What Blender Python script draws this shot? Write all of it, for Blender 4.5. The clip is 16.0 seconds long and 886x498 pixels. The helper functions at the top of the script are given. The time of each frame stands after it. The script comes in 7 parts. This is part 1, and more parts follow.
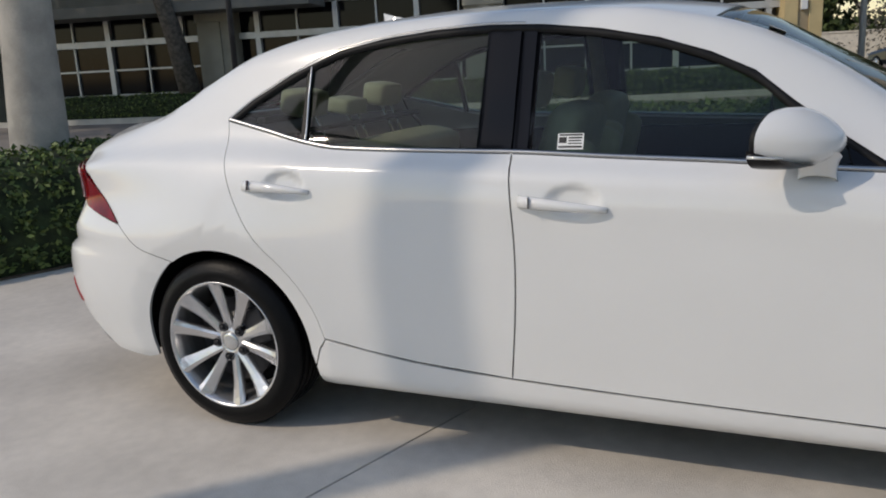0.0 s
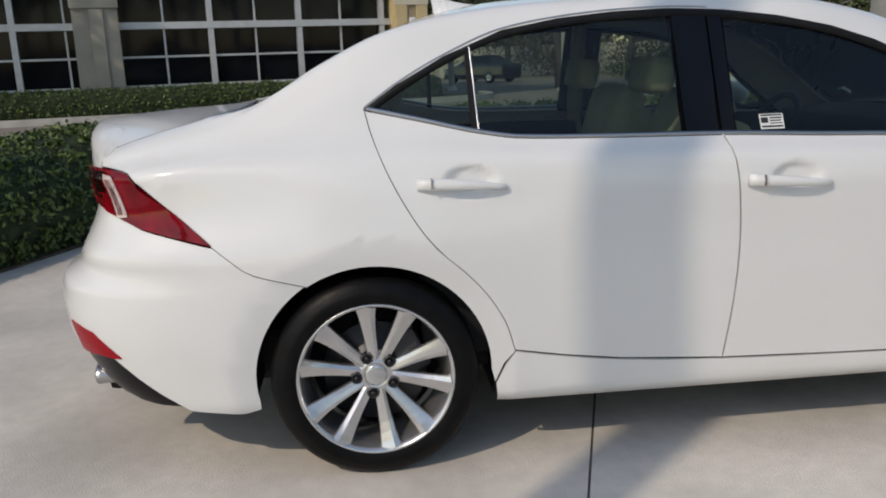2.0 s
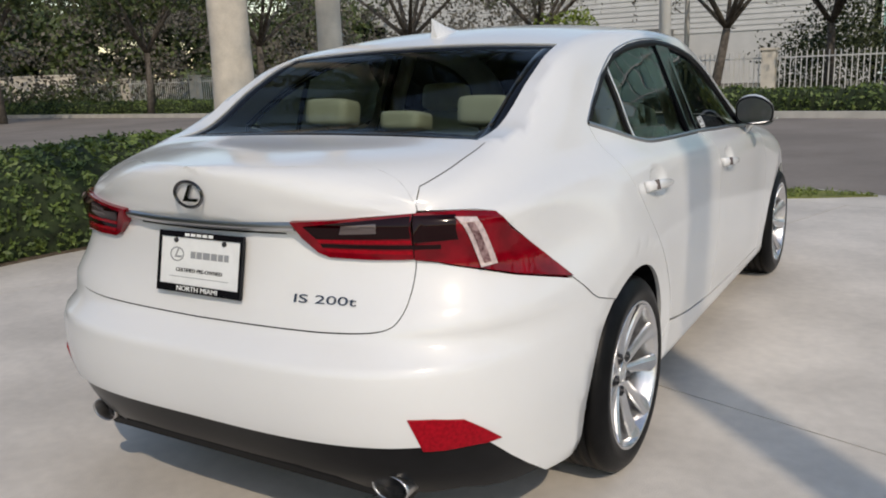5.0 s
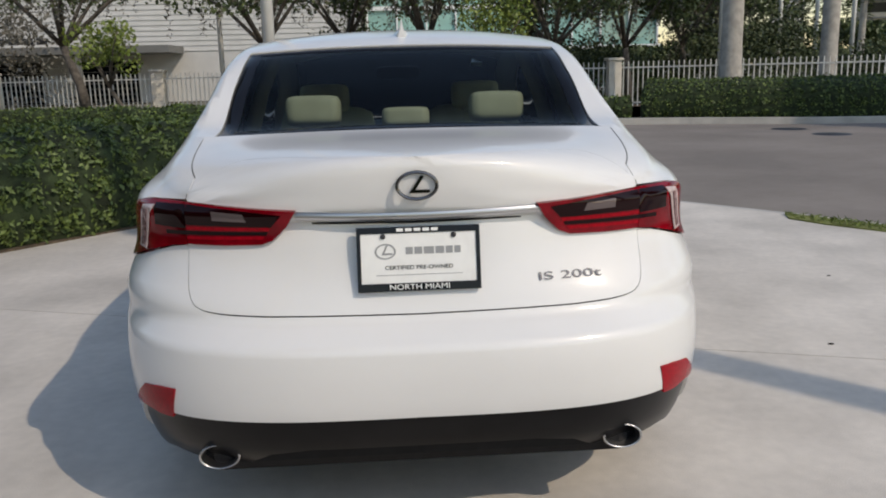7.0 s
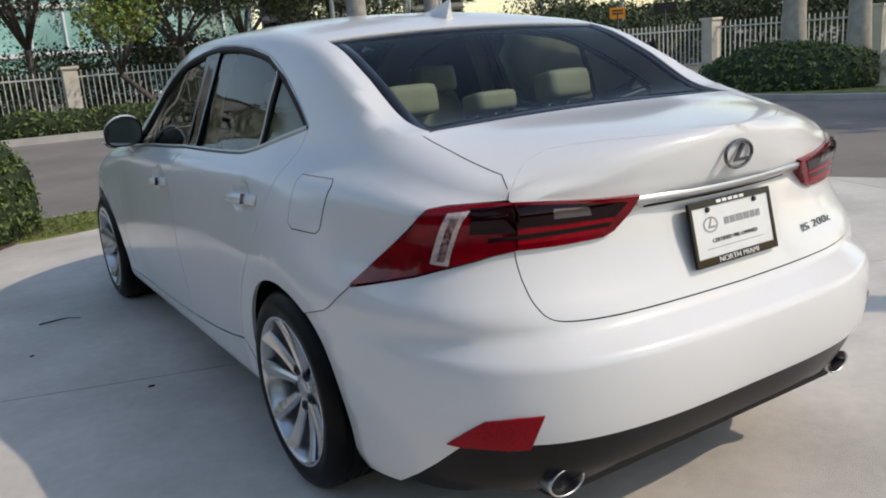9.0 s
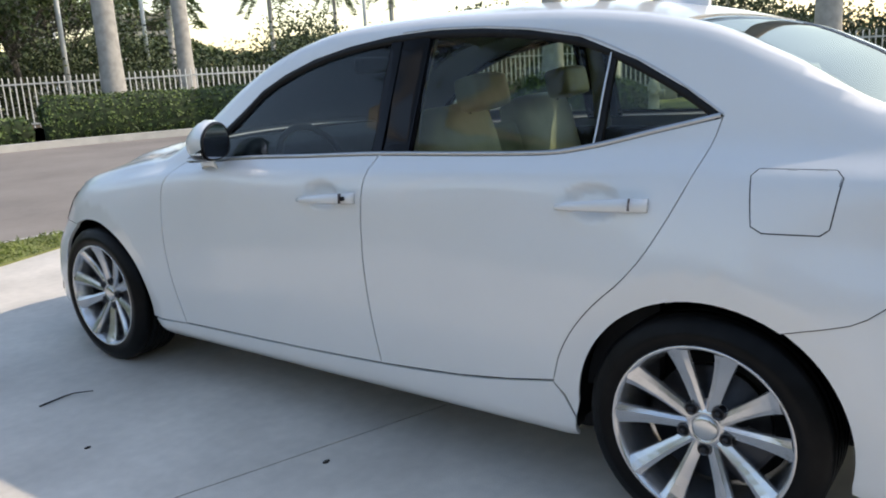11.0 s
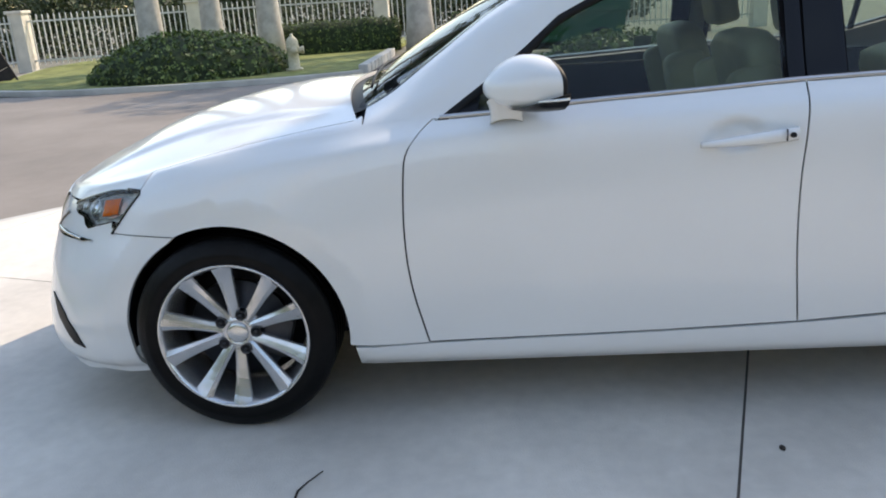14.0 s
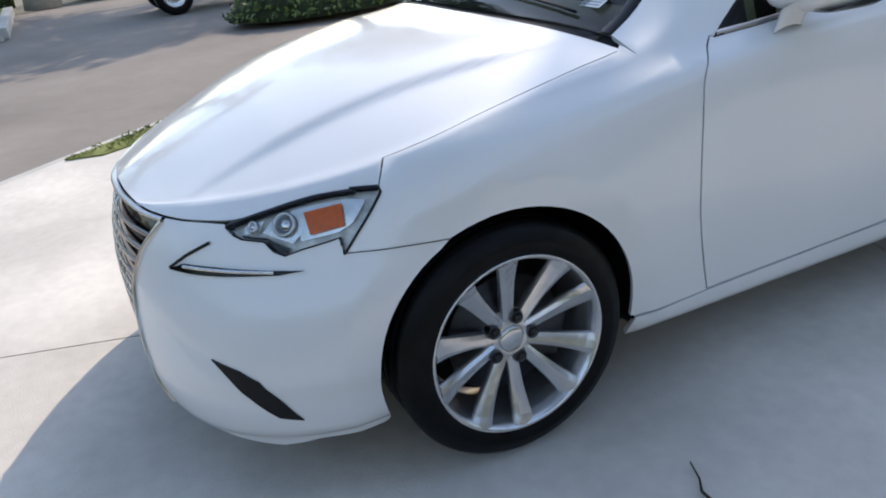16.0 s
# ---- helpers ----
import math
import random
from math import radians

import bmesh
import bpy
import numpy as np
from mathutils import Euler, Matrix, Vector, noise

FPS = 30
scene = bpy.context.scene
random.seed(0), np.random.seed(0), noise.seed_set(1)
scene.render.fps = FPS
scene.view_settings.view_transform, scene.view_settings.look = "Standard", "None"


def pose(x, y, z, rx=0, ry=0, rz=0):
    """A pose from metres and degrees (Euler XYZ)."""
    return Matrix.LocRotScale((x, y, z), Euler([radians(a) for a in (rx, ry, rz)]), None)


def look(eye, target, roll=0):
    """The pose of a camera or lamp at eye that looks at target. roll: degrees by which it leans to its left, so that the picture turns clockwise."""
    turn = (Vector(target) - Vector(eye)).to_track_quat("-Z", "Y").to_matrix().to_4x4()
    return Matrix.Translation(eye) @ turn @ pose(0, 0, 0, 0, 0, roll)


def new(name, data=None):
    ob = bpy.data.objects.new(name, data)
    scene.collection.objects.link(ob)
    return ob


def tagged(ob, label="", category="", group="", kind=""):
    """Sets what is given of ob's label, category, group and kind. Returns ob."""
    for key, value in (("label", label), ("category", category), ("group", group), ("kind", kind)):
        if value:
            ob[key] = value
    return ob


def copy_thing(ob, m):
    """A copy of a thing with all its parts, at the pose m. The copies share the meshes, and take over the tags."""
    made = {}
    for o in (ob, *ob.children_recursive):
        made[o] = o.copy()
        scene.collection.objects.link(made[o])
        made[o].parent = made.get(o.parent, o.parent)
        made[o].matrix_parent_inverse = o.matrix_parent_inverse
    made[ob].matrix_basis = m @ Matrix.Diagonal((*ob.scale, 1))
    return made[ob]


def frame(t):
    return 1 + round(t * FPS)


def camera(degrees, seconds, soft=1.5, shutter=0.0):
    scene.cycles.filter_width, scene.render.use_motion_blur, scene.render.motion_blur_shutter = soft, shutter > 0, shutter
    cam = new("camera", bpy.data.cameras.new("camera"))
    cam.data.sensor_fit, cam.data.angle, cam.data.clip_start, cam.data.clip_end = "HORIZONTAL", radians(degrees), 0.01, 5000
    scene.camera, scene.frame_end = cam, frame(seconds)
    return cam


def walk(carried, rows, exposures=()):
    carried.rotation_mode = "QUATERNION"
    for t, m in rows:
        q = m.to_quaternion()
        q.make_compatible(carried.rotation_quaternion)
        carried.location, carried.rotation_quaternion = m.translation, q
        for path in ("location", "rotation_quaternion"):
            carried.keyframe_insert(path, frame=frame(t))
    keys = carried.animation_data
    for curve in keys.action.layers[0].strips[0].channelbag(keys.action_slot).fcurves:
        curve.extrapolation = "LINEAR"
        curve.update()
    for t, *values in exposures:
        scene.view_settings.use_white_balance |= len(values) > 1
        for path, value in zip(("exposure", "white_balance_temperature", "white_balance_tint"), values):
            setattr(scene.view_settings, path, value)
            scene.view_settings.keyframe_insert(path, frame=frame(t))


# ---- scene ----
import itertools
from mathutils import geometry

cam = camera(57.45, 16.0, soft=1.9)
PATH = [
    (0, (3.116, 0.471, 1.271), (0.439, -0.706, 0.602), -3.01),
    (0.5, (3.294, 0.000, 1.268), (0.476, -0.789, 0.610), -2.44),
    (1, (3.288, -0.465, 1.260), (0.403, -0.960, 0.603), -2.31),
    (1.5, (3.292, -0.933, 1.257), (0.370, -1.028, 0.585), -2.54),
    (2, (3.181, -1.417, 1.250), (0.275, -1.123, 0.566), -2.01),
    (2.5, (2.981, -1.867, 1.261), (0.129, -1.205, 0.605), -1.56),
    (3, (2.824, -2.344, 1.277), (0.111, -1.243, 0.624), -1.65),
    (3.5, (2.571, -2.751, 1.296), (0.050, -1.264, 0.637), -1.22),
    (3.7, (2.466, -2.902, 1.301), (0.046, -1.254, 0.647), -1.15),
    (5.8, (0.983, -4.103, 1.284), (0.101, -1.305, 0.654), -2.65),
    (6, (0.799, -4.137, 1.288), (0.078, -1.292, 0.668), -2.46),
    (6.5, (0.362, -4.265, 1.274), (0.098, -1.341, 0.659), -1.27),
    (7, (-0.065, -4.350, 1.277), (0.120, -1.425, 0.638), -1.39),
    (7.5, (-0.508, -4.273, 1.285), (0.062, -1.401, 0.632), -2.32),
    (8, (-0.953, -4.178, 1.297), (0.033, -1.429, 0.609), -3.08),
    (8.5, (-1.336, -3.952, 1.301), (-0.043, -1.341, 0.586), -3.85),
    (9, (-1.692, -3.655, 1.314), (-0.156, -1.182, 0.592), -4.42),
    (9.5, (-2.028, -3.320, 1.336), (-0.241, -1.029, 0.591), -3.92),
    (10, (-2.246, -2.897, 1.317), (-0.299, -0.737, 0.578), -3.57),
    (10.2, (-2.367, -2.728, 1.294), (-0.331, -0.644, 0.579), -3.37),
    (12.3, (-3.122, -0.918, 1.278), (-0.509, 0.357, 0.536), -3.49),
    (12.5, (-3.147, -0.730, 1.275), (-0.491, 0.444, 0.524), -3.44),
    (13, (-3.239, -0.297, 1.272), (-0.468, 0.526, 0.470), -3.50),
    (13.5, (-3.261, 0.139, 1.280), (-0.433, 0.665, 0.429), -3.82),
    (14, (-3.143, 0.564, 1.287), (-0.288, 0.778, 0.390), -3.72),
    (14.5, (-3.050, 1.020, 1.309), (-0.207, 0.896, 0.359), -4.26),
    (15, (-2.847, 1.435, 1.310), (-0.059, 1.036, 0.277), -4.98),
    (15.5, (-2.639, 1.835, 1.324), (0.052, 1.110, 0.215), -6.11),
    (16, (-2.395, 2.211, 1.359), (0.133, 1.148, 0.143), -6.98),
]
walk(cam, [(t, look(eye, target, roll)) for t, eye, target, roll in PATH],
     exposures=[(0.0, -0.20, 6950, 13), (3.0, 0.00, 7100, 13), (6.3, 0.05, 7100, 13), (7.5, 0.05, 7100, 13), (8.5, 0.14, 7050, 13), (10.0, 0.62, 7050, 13), (12.5, 1.38, 7500, 14), (14.0, 1.30, 7500, 14), (15.0, 1.18, 7300, 14), (16.0, 0.98, 7000, 14)])

# ---- daylight: clear sky, low warm sun behind the car on its right-hand side ----
SUN_ELEVATION = 41.0
SUN_TO = Vector((0.69, -0.72, 0)).normalized() * math.cos(radians(SUN_ELEVATION)) + Vector((0, 0, math.sin(radians(SUN_ELEVATION))))
world = bpy.data.worlds.new("sky")
world.use_nodes = True
scene.world = world
sky = world.node_tree.nodes.new("ShaderNodeTexSky")
sky.sky_type, sky.sun_disc = "NISHITA", False
sky.sun_elevation = radians(SUN_ELEVATION)
sky.dust_density, sky.air_density, sky.ozone_density = 0.6, 1.3, 1.4
sky.sun_rotation = math.atan2(SUN_TO.x, SUN_TO.y)
world.node_tree.links.new(sky.outputs[0], world.node_tree.nodes["Background"].inputs[0])
world.node_tree.nodes["Background"].inputs[1].default_value = 0.15
sun = new("sun", bpy.data.lights.new("sun", "SUN"))
sun.data.energy, sun.data.angle, sun.data.color = 1.8, radians(0.6), (1.0, 0.91, 0.78)
sun.matrix_world = look((SUN_TO.x * 40, SUN_TO.y * 40, SUN_TO.z * 40), (0, 0, 0))
scene.view_settings.exposure = 0.0


# ---- materials ----
def material(name, color, rough=0.5, metal=0.0, vary=0.0, scale=8.0, bump=0.0, bump_scale=60.0, second=None, coat=0.0,
             trans=0.0, ior=1.45, emit=None, per_object=0.0, fine=0.0, detail=6.0, gloss=0.5):
    """A principled material: base colour with blotches at one scale, a fine grain at another, and fine relief."""
    m = bpy.data.materials.new(name)
    m.use_nodes = True
    nt = m.node_tree
    p = nt.nodes["Principled BSDF"]
    p.inputs["Base Color"].default_value = (*color, 1)
    p.inputs["Roughness"].default_value = rough
    p.inputs["Specular IOR Level"].default_value = gloss
    p.inputs["Metallic"].default_value = metal
    p.inputs["Coat Weight"].default_value = coat
    p.inputs["Coat Roughness"].default_value = 0.04
    p.inputs["Transmission Weight"].default_value = trans
    p.inputs["IOR"].default_value = ior
    if emit:
        p.inputs["Emission Color"].default_value = (*emit[:3], 1)
        p.inputs["Emission Strength"].default_value = emit[3]
    coords = nt.nodes.new("ShaderNodeTexCoord")
    out = None
    if vary or second or fine:
        n1 = nt.nodes.new("ShaderNodeTexNoise")
        n1.inputs["Scale"].default_value, n1.inputs["Detail"].default_value = scale, detail
        nt.links.new(coords.outputs["Object"], n1.inputs["Vector"])
        ramp = nt.nodes.new("ShaderNodeMix")
        ramp.data_type = "RGBA"
        ramp.inputs[6].default_value = (*[max(0, c * (1 - vary)) for c in color], 1)
        ramp.inputs[7].default_value = (*(second or [min(1, c * (1 + vary)) for c in color]), 1)
        contrast = nt.nodes.new("ShaderNodeMapRange")
        contrast.inputs[1].default_value, contrast.inputs[2].default_value = 0.35, 0.65
        nt.links.new(n1.outputs[0], contrast.inputs[0])
        nt.links.new(contrast.outputs[0], ramp.inputs[0])
        out = ramp.outputs[2]
        if fine:
            n3 = nt.nodes.new("ShaderNodeTexNoise")
            n3.inputs["Scale"].default_value, n3.inputs["Detail"].default_value = scale * 14, 4
            nt.links.new(coords.outputs["Object"], n3.inputs["Vector"])
            grain = nt.nodes.new("ShaderNodeHueSaturation")
            span = nt.nodes.new("ShaderNodeMapRange")
            span.inputs[3].default_value, span.inputs[4].default_value = 1 - fine, 1 + fine
            nt.links.new(n3.outputs[0], span.inputs[0])
            nt.links.new(span.outputs[0], grain.inputs["Value"])
            nt.links.new(out, grain.inputs["Color"])
            out = grain.outputs[0]
    if per_object:
        info = nt.nodes.new("ShaderNodeObjectInfo")
        tone = nt.nodes.new("ShaderNodeHueSaturation")
        span = nt.nodes.new("ShaderNodeMapRange")
        span.inputs[3].default_value, span.inputs[4].default_value = 1 - per_object, 1 + per_object
        nt.links.new(info.outputs["Random"], span.inputs[0])
        nt.links.new(span.outputs[0], tone.inputs["Value"])
        if out:
            nt.links.new(out, tone.inputs["Color"])
        else:
            tone.inputs["Color"].default_value = (*color, 1)
        out = tone.outputs[0]
    if out:
        nt.links.new(out, p.inputs["Base Color"])
    if bump:
        n2 = nt.nodes.new("ShaderNodeTexNoise")
        n2.inputs["Scale"].default_value, n2.inputs["Detail"].default_value = bump_scale, 5
        nt.links.new(coords.outputs["Object"], n2.inputs["Vector"])
        b = nt.nodes.new("ShaderNodeBump")
        b.inputs["Strength"].default_value, b.inputs["Distance"].default_value = bump, 0.01
        nt.links.new(n2.outputs[0], b.inputs["Height"])
        nt.links.new(b.outputs[0], p.inputs["Normal"])
    return m


def leaf_material(name, color, second, rough=0.45):
    """Leaves: each loose leaf takes its own tone."""
    m = bpy.data.materials.new(name)
    m.use_nodes = True
    nt = m.node_tree
    p = nt.nodes["Principled BSDF"]
    geo = nt.nodes.new("ShaderNodeNewGeometry")
    mix = nt.nodes.new("ShaderNodeMix")
    mix.data_type = "RGBA"
    mix.inputs[6].default_value, mix.inputs[7].default_value = (*color, 1), (*second, 1)
    nt.links.new(geo.outputs["Random Per Island"], mix.inputs[0])
    nt.links.new(mix.outputs[2], p.inputs["Base Color"])
    p.inputs["Roughness"].default_value = rough
    p.inputs["Subsurface Weight"].default_value = 0.0
    return m


def glass_material(name, tint, ior=1.6):
    """A thin tinted pane: what lies behind shows through its tint, and it mirrors more at a glance."""
    m = bpy.data.materials.new(name)
    m.use_nodes = True
    nt = m.node_tree
    nt.nodes.remove(nt.nodes["Principled BSDF"])
    clear, shine = nt.nodes.new("ShaderNodeBsdfTransparent"), nt.nodes.new("ShaderNodeBsdfGlossy")
    clear.inputs["Color"].default_value = (*tint, 1)
    shine.inputs["Roughness"].default_value = 0.01
    fresnel, mix = nt.nodes.new("ShaderNodeFresnel"), nt.nodes.new("ShaderNodeMixShader")
    fresnel.inputs["IOR"].default_value = ior
    nt.links.new(fresnel.outputs[0], mix.inputs[0])
    nt.links.new(clear.outputs[0], mix.inputs[1])
    nt.links.new(shine.outputs[0], mix.inputs[2])
    nt.links.new(mix.outputs[0], nt.nodes["Material Output"].inputs["Surface"])
    return m


PAINT = material("white_pearl_paint", (0.77, 0.77, 0.765), 0.48, metal=0.03, coat=1.0, gloss=0.2, vary=0.012, scale=3, fine=0.006)
PAINT.node_tree.nodes["Principled BSDF"].inputs["Coat Roughness"].default_value = 0.11
GLASS = glass_material("tinted_glass", (0.64, 0.72, 0.66), 1.5)
REAR_GLASS = glass_material("dark_tinted_glass", (0.58, 0.64, 0.63), 1.22)
WINDSCREEN = glass_material("clear_glass", (0.80, 0.86, 0.84), 1.5)
SEAL = material("shaded_seam", (0.20, 0.20, 0.20), 0.7)
BLACK_GLOSS = material("gloss_black", (0.006, 0.006, 0.008), 0.10, gloss=0.3)
BLACK = material("black_plastic", (0.010, 0.010, 0.011), 0.5, gloss=0.25, vary=0.2, scale=30, bump=0.05)
SATIN_BLACK = material("satin_black", (0.007, 0.007, 0.008), 0.28, gloss=0.22, vary=0.2, scale=14)
GAP = material("panel_gap", (0.006, 0.006, 0.007), 0.8, gloss=0.1)
RUBBER = material("tyre_rubber", (0.005, 0.005, 0.0055), 0.40, gloss=0.16, vary=0.25, scale=20, bump=0.1, bump_scale=120)
ALLOY = material("alloy_silver", (0.66, 0.66, 0.67), 0.27, metal=0.88, vary=0.05, scale=12)
DISC = material("brake_steel", (0.045, 0.045, 0.048), 0.42, metal=1.0, vary=0.2, scale=20)
LAMP_BOWL = material("lamp_bowl", (0.62, 0.63, 0.63), 0.22, metal=0.85, vary=0.12, scale=18)
LAMP_BACK = material("lamp_inside", (0.66, 0.66, 0.63), 0.30, metal=0.15, vary=0.3, scale=30)
NUT_METAL = material("dark_nut_steel", (0.06, 0.06, 0.065), 0.3, metal=0.8)
CHROME = material("chrome", (0.72, 0.73, 0.75), 0.07, metal=1.0)
MID_CHROME = material("satin_chrome", (0.55, 0.55, 0.56), 0.30, metal=1.0)
DARK_CHROME = material("dark_chrome", (0.15, 0.15, 0.155), 0.14, metal=1.0)
RED = material("red_lens", (0.19, 0.0012, 0.007), 0.06, vary=0.3, scale=16, gloss=0.4)
SMOKED_CLEAR = material("smoked_clear_lens", (0.16, 0.13, 0.13), 0.1, metal=0.4)
RED_BRIGHT = material("red_reflector", (0.32, 0.002, 0.010), 0.2, gloss=0.2, vary=0.2, scale=120)
RED_DARK = material("smoked_red_lens", (0.010, 0.0005, 0.0012), 0.08, gloss=0.3)
STRIP_RIM = material("pink_clear_lens", (0.62, 0.50, 0.49), 0.15, metal=0.2, vary=0.2, scale=90)
STRIP_CORE = material("ribbed_pink_lens", (0.20, 0.06, 0.07), 0.15, metal=0.2, vary=0.6, scale=70, second=(0.42, 0.28, 0.28))
CLEAR = material("clear_lens", (0.78, 0.79, 0.77), 0.16, metal=0.6, vary=0.12, scale=40)
LAMP_GLASS = glass_material("lamp_cover", (0.95, 0.96, 0.96), 1.25)
ORANGE = material("amber_lens", (0.85, 0.15, 0.004), 0.25, coat=0.1, vary=0.15, scale=90)
LEATHER = material("cream_leather", (0.56, 0.54, 0.37), 0.5, vary=0.06, scale=14, bump=0.1, bump_scale=220)
TRIM_DARK = material("interior_plastic", (0.022, 0.023, 0.026), 0.6, gloss=0.25, vary=0.15, scale=20)
LINING = material("headlining", (0.50, 0.49, 0.44), 0.85, vary=0.05, scale=20)
WHITE_CARD = material("white_card", (0.80, 0.81, 0.80), 0.5, vary=0.03, scale=30)
INK = material("black_ink", (0.02, 0.02, 0.022), 0.5)
GREY_INK = material("grey_ink", (0.30, 0.31, 0.32), 0.5)
CONCRETE = material("broom_finished_concrete", (0.60, 0.555, 0.495), 0.8, vary=0.15, scale=1.3, fine=0.13, detail=9.0, bump=0.25, bump_scale=180, per_object=0.03)
JOINT = material("joint_filler", (0.10, 0.09, 0.08), 0.9)
ASPHALT = material("worn_asphalt", (0.235, 0.205, 0.18), 0.88, vary=0.14, scale=0.5, fine=0.10, bump=0.4, bump_scale=260)
KERB = material("kerb_concrete", (0.48, 0.46, 0.42), 0.85, vary=0.12, scale=2.5, bump=0.2, bump_scale=90, fine=0.08)
SOIL = material("mulch", (0.10, 0.075, 0.05), 0.95, vary=0.4, scale=12, bump=0.6, bump_scale=60)
DRY_GROUND = material("dry_ground", (0.20, 0.19, 0.15), 0.9, vary=0.25, scale=1.5, fine=0.2, bump=0.5, bump_scale=80)
LAWN = material("lawn", (0.19, 0.205, 0.06), 0.9, vary=0.3, scale=3, fine=0.3, bump=0.8, bump_scale=160)
# near-black green: the shade deep between the leaves, put into the colour
HEDGE_CORE = material("hedge_inner_shade", (0.022, 0.034, 0.012), 0.95, vary=0.5, scale=9, bump=0.8, bump_scale=30)
HEDGE_LEAF = leaf_material("hedge_leaf", (0.032, 0.062, 0.013), (0.140, 0.195, 0.042), 0.55)
TREE_LEAF = leaf_material("tree_leaf", (0.034, 0.058, 0.018), (0.125, 0.160, 0.050), 0.6)
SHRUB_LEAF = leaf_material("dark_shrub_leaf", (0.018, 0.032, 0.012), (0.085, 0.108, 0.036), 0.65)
YOUNG_LEAF = leaf_material("young_leaf", (0.09, 0.14, 0.02), (0.22, 0.27, 0.05), 0.5)
MOSS_LEAF = leaf_material("grey_moss", (0.075, 0.07, 0.055), (0.20, 0.185, 0.15), 0.9)
PALM_LEAF = leaf_material("palm_leaf", (0.05, 0.085, 0.025), (0.14, 0.19, 0.06), 0.4)
BARK = material("oak_bark", (0.11, 0.095, 0.08), 0.9, vary=0.35, scale=9, bump=0.7, bump_scale=40)
PALM_BARK = material("palm_trunk", (0.405, 0.378, 0.338), 0.9, vary=0.16, scale=5, bump=0.4, bump_scale=30, fine=0.1)
# lighter copy of the palm bark, with the sunlight put into its colour
PALM_SUNLIT = material("sunlit_palm_trunk", (0.60, 0.54, 0.46), 0.9, vary=0.14, scale=5, bump=0.4, bump_scale=30, fine=0.1)
FENCE_PAINT = material("fence_white", (0.62, 0.62, 0.59), 0.5, vary=0.06, scale=6)
PILLAR_STUCCO = material("pillar_stucco", (0.68, 0.63, 0.54), 0.9, vary=0.08, scale=4, bump=0.3, bump_scale=90)
STUCCO_YELLOW = material("yellow_stucco", (0.58, 0.46, 0.25), 0.9, vary=0.06, scale=2, bump=0.25, bump_scale=80)
STUCCO_CREAM = material("cream_stucco", (0.33, 0.31, 0.255), 0.9, vary=0.07, scale=2, bump=0.25, bump_scale=80)
STUCCO_PALE = material("pale_stucco", (0.60, 0.55, 0.43), 0.9, vary=0.06, scale=2, bump=0.25, bump_scale=80)
STUCCO_TAN = material("tan_stucco", (0.36, 0.29, 0.19), 0.9, vary=0.07, scale=2, bump=0.25, bump_scale=80)
STUCCO_GREY = material("grey_stucco", (0.17, 0.17, 0.16), 0.9, vary=0.08, scale=1.5, bump=0.25, bump_scale=80)
ALU = material("window_aluminium", (0.56, 0.57, 0.58), 0.4, metal=0.4, vary=0.06, scale=5)
PANE_DARK = material("dark_window_glass", (0.006, 0.007, 0.009), 0.06, gloss=0.22, vary=0.3, scale=0.7)
PANE_TEAL = material("teal_window_glass", (0.30, 0.52, 0.47), 0.06, coat=0.5, vary=0.3, scale=0.35)
SIDING = material("pale_siding", (0.56, 0.55, 0.52), 0.7, vary=0.05, scale=1.2)
POLE_PAINT = material("pole_paint", (0.66, 0.66, 0.63), 0.5, vary=0.06, scale=5)
DARK_METAL = material("dark_metal", (0.05, 0.05, 0.055), 0.5, metal=0.6, vary=0.2, scale=10)
SIGN_ORANGE = material("sign_orange", (0.78, 0.28, 0.02), 0.5, vary=0.04, scale=6)
TIMBER = material("dark_timber", (0.028, 0.021, 0.017), 0.8, vary=0.3, scale=8)
CAR_BLACK = material("black_car_paint", (0.010, 0.010, 0.012), 0.2, coat=1.0)
CAR_GREEN = material("green_car_paint", (0.010, 0.085, 0.045), 0.25, coat=1.0)
HYDRANT_PAINT = material("hydrant_paint", (0.50, 0.44, 0.30), 0.5, vary=0.12, scale=20)


# ---- mesh helpers ----
def link(name, mesh, mat, parent=None, label="", smooth=True):
    ob = new(name, mesh)
    if mat is not None:
        mesh.materials.clear()
        mesh.materials.append(mat)
    if smooth:
        mesh.polygons.foreach_set("use_smooth", [True] * len(mesh.polygons))
    if parent is not None:
        ob.parent = parent
        if label:
            ob["label"] = label
    return ob


def part(name, bm, mat, parent=None, label="", smooth=False):
    """One mesh object from a bmesh, under a thing or a part."""
    mesh = bpy.data.meshes.new(name)
    bm.to_mesh(mesh)
    bm.free()
    return link(name, mesh, mat, parent, label, smooth)


def thing(name, label, category, at=(0, 0, 0), turn=0.0, group="", kind=""):
    ob = new(name)
    ob.empty_display_size = 0.1
    ob.matrix_basis = pose(*at, 0, 0, turn)
    return tagged(ob, label, category, group, kind)


def box(bm, x0, x1, y0, y1, z0, z1, bevel=0.0, m=None):
    made = bmesh.ops.create_cube(bm, size=1.0)["verts"]
    bmesh.ops.transform(bm, verts=made, matrix=Matrix.LocRotScale(((x0 + x1) / 2, (y0 + y1) / 2, (z0 + z1) / 2), None, (x1 - x0, y1 - y0, z1 - z0)))
    if bevel:
        edges = list({e for v in made for e in v.link_edges})
        out = bmesh.ops.bevel(bm, geom=edges, offset=bevel, segments=2, affect="EDGES", profile=0.6)
        made = list({v for f in out["faces"] for v in f.verts} | {v for v in made if v.is_valid})
    if m is not None:
        bmesh.ops.transform(bm, verts=made, matrix=m)
    return made


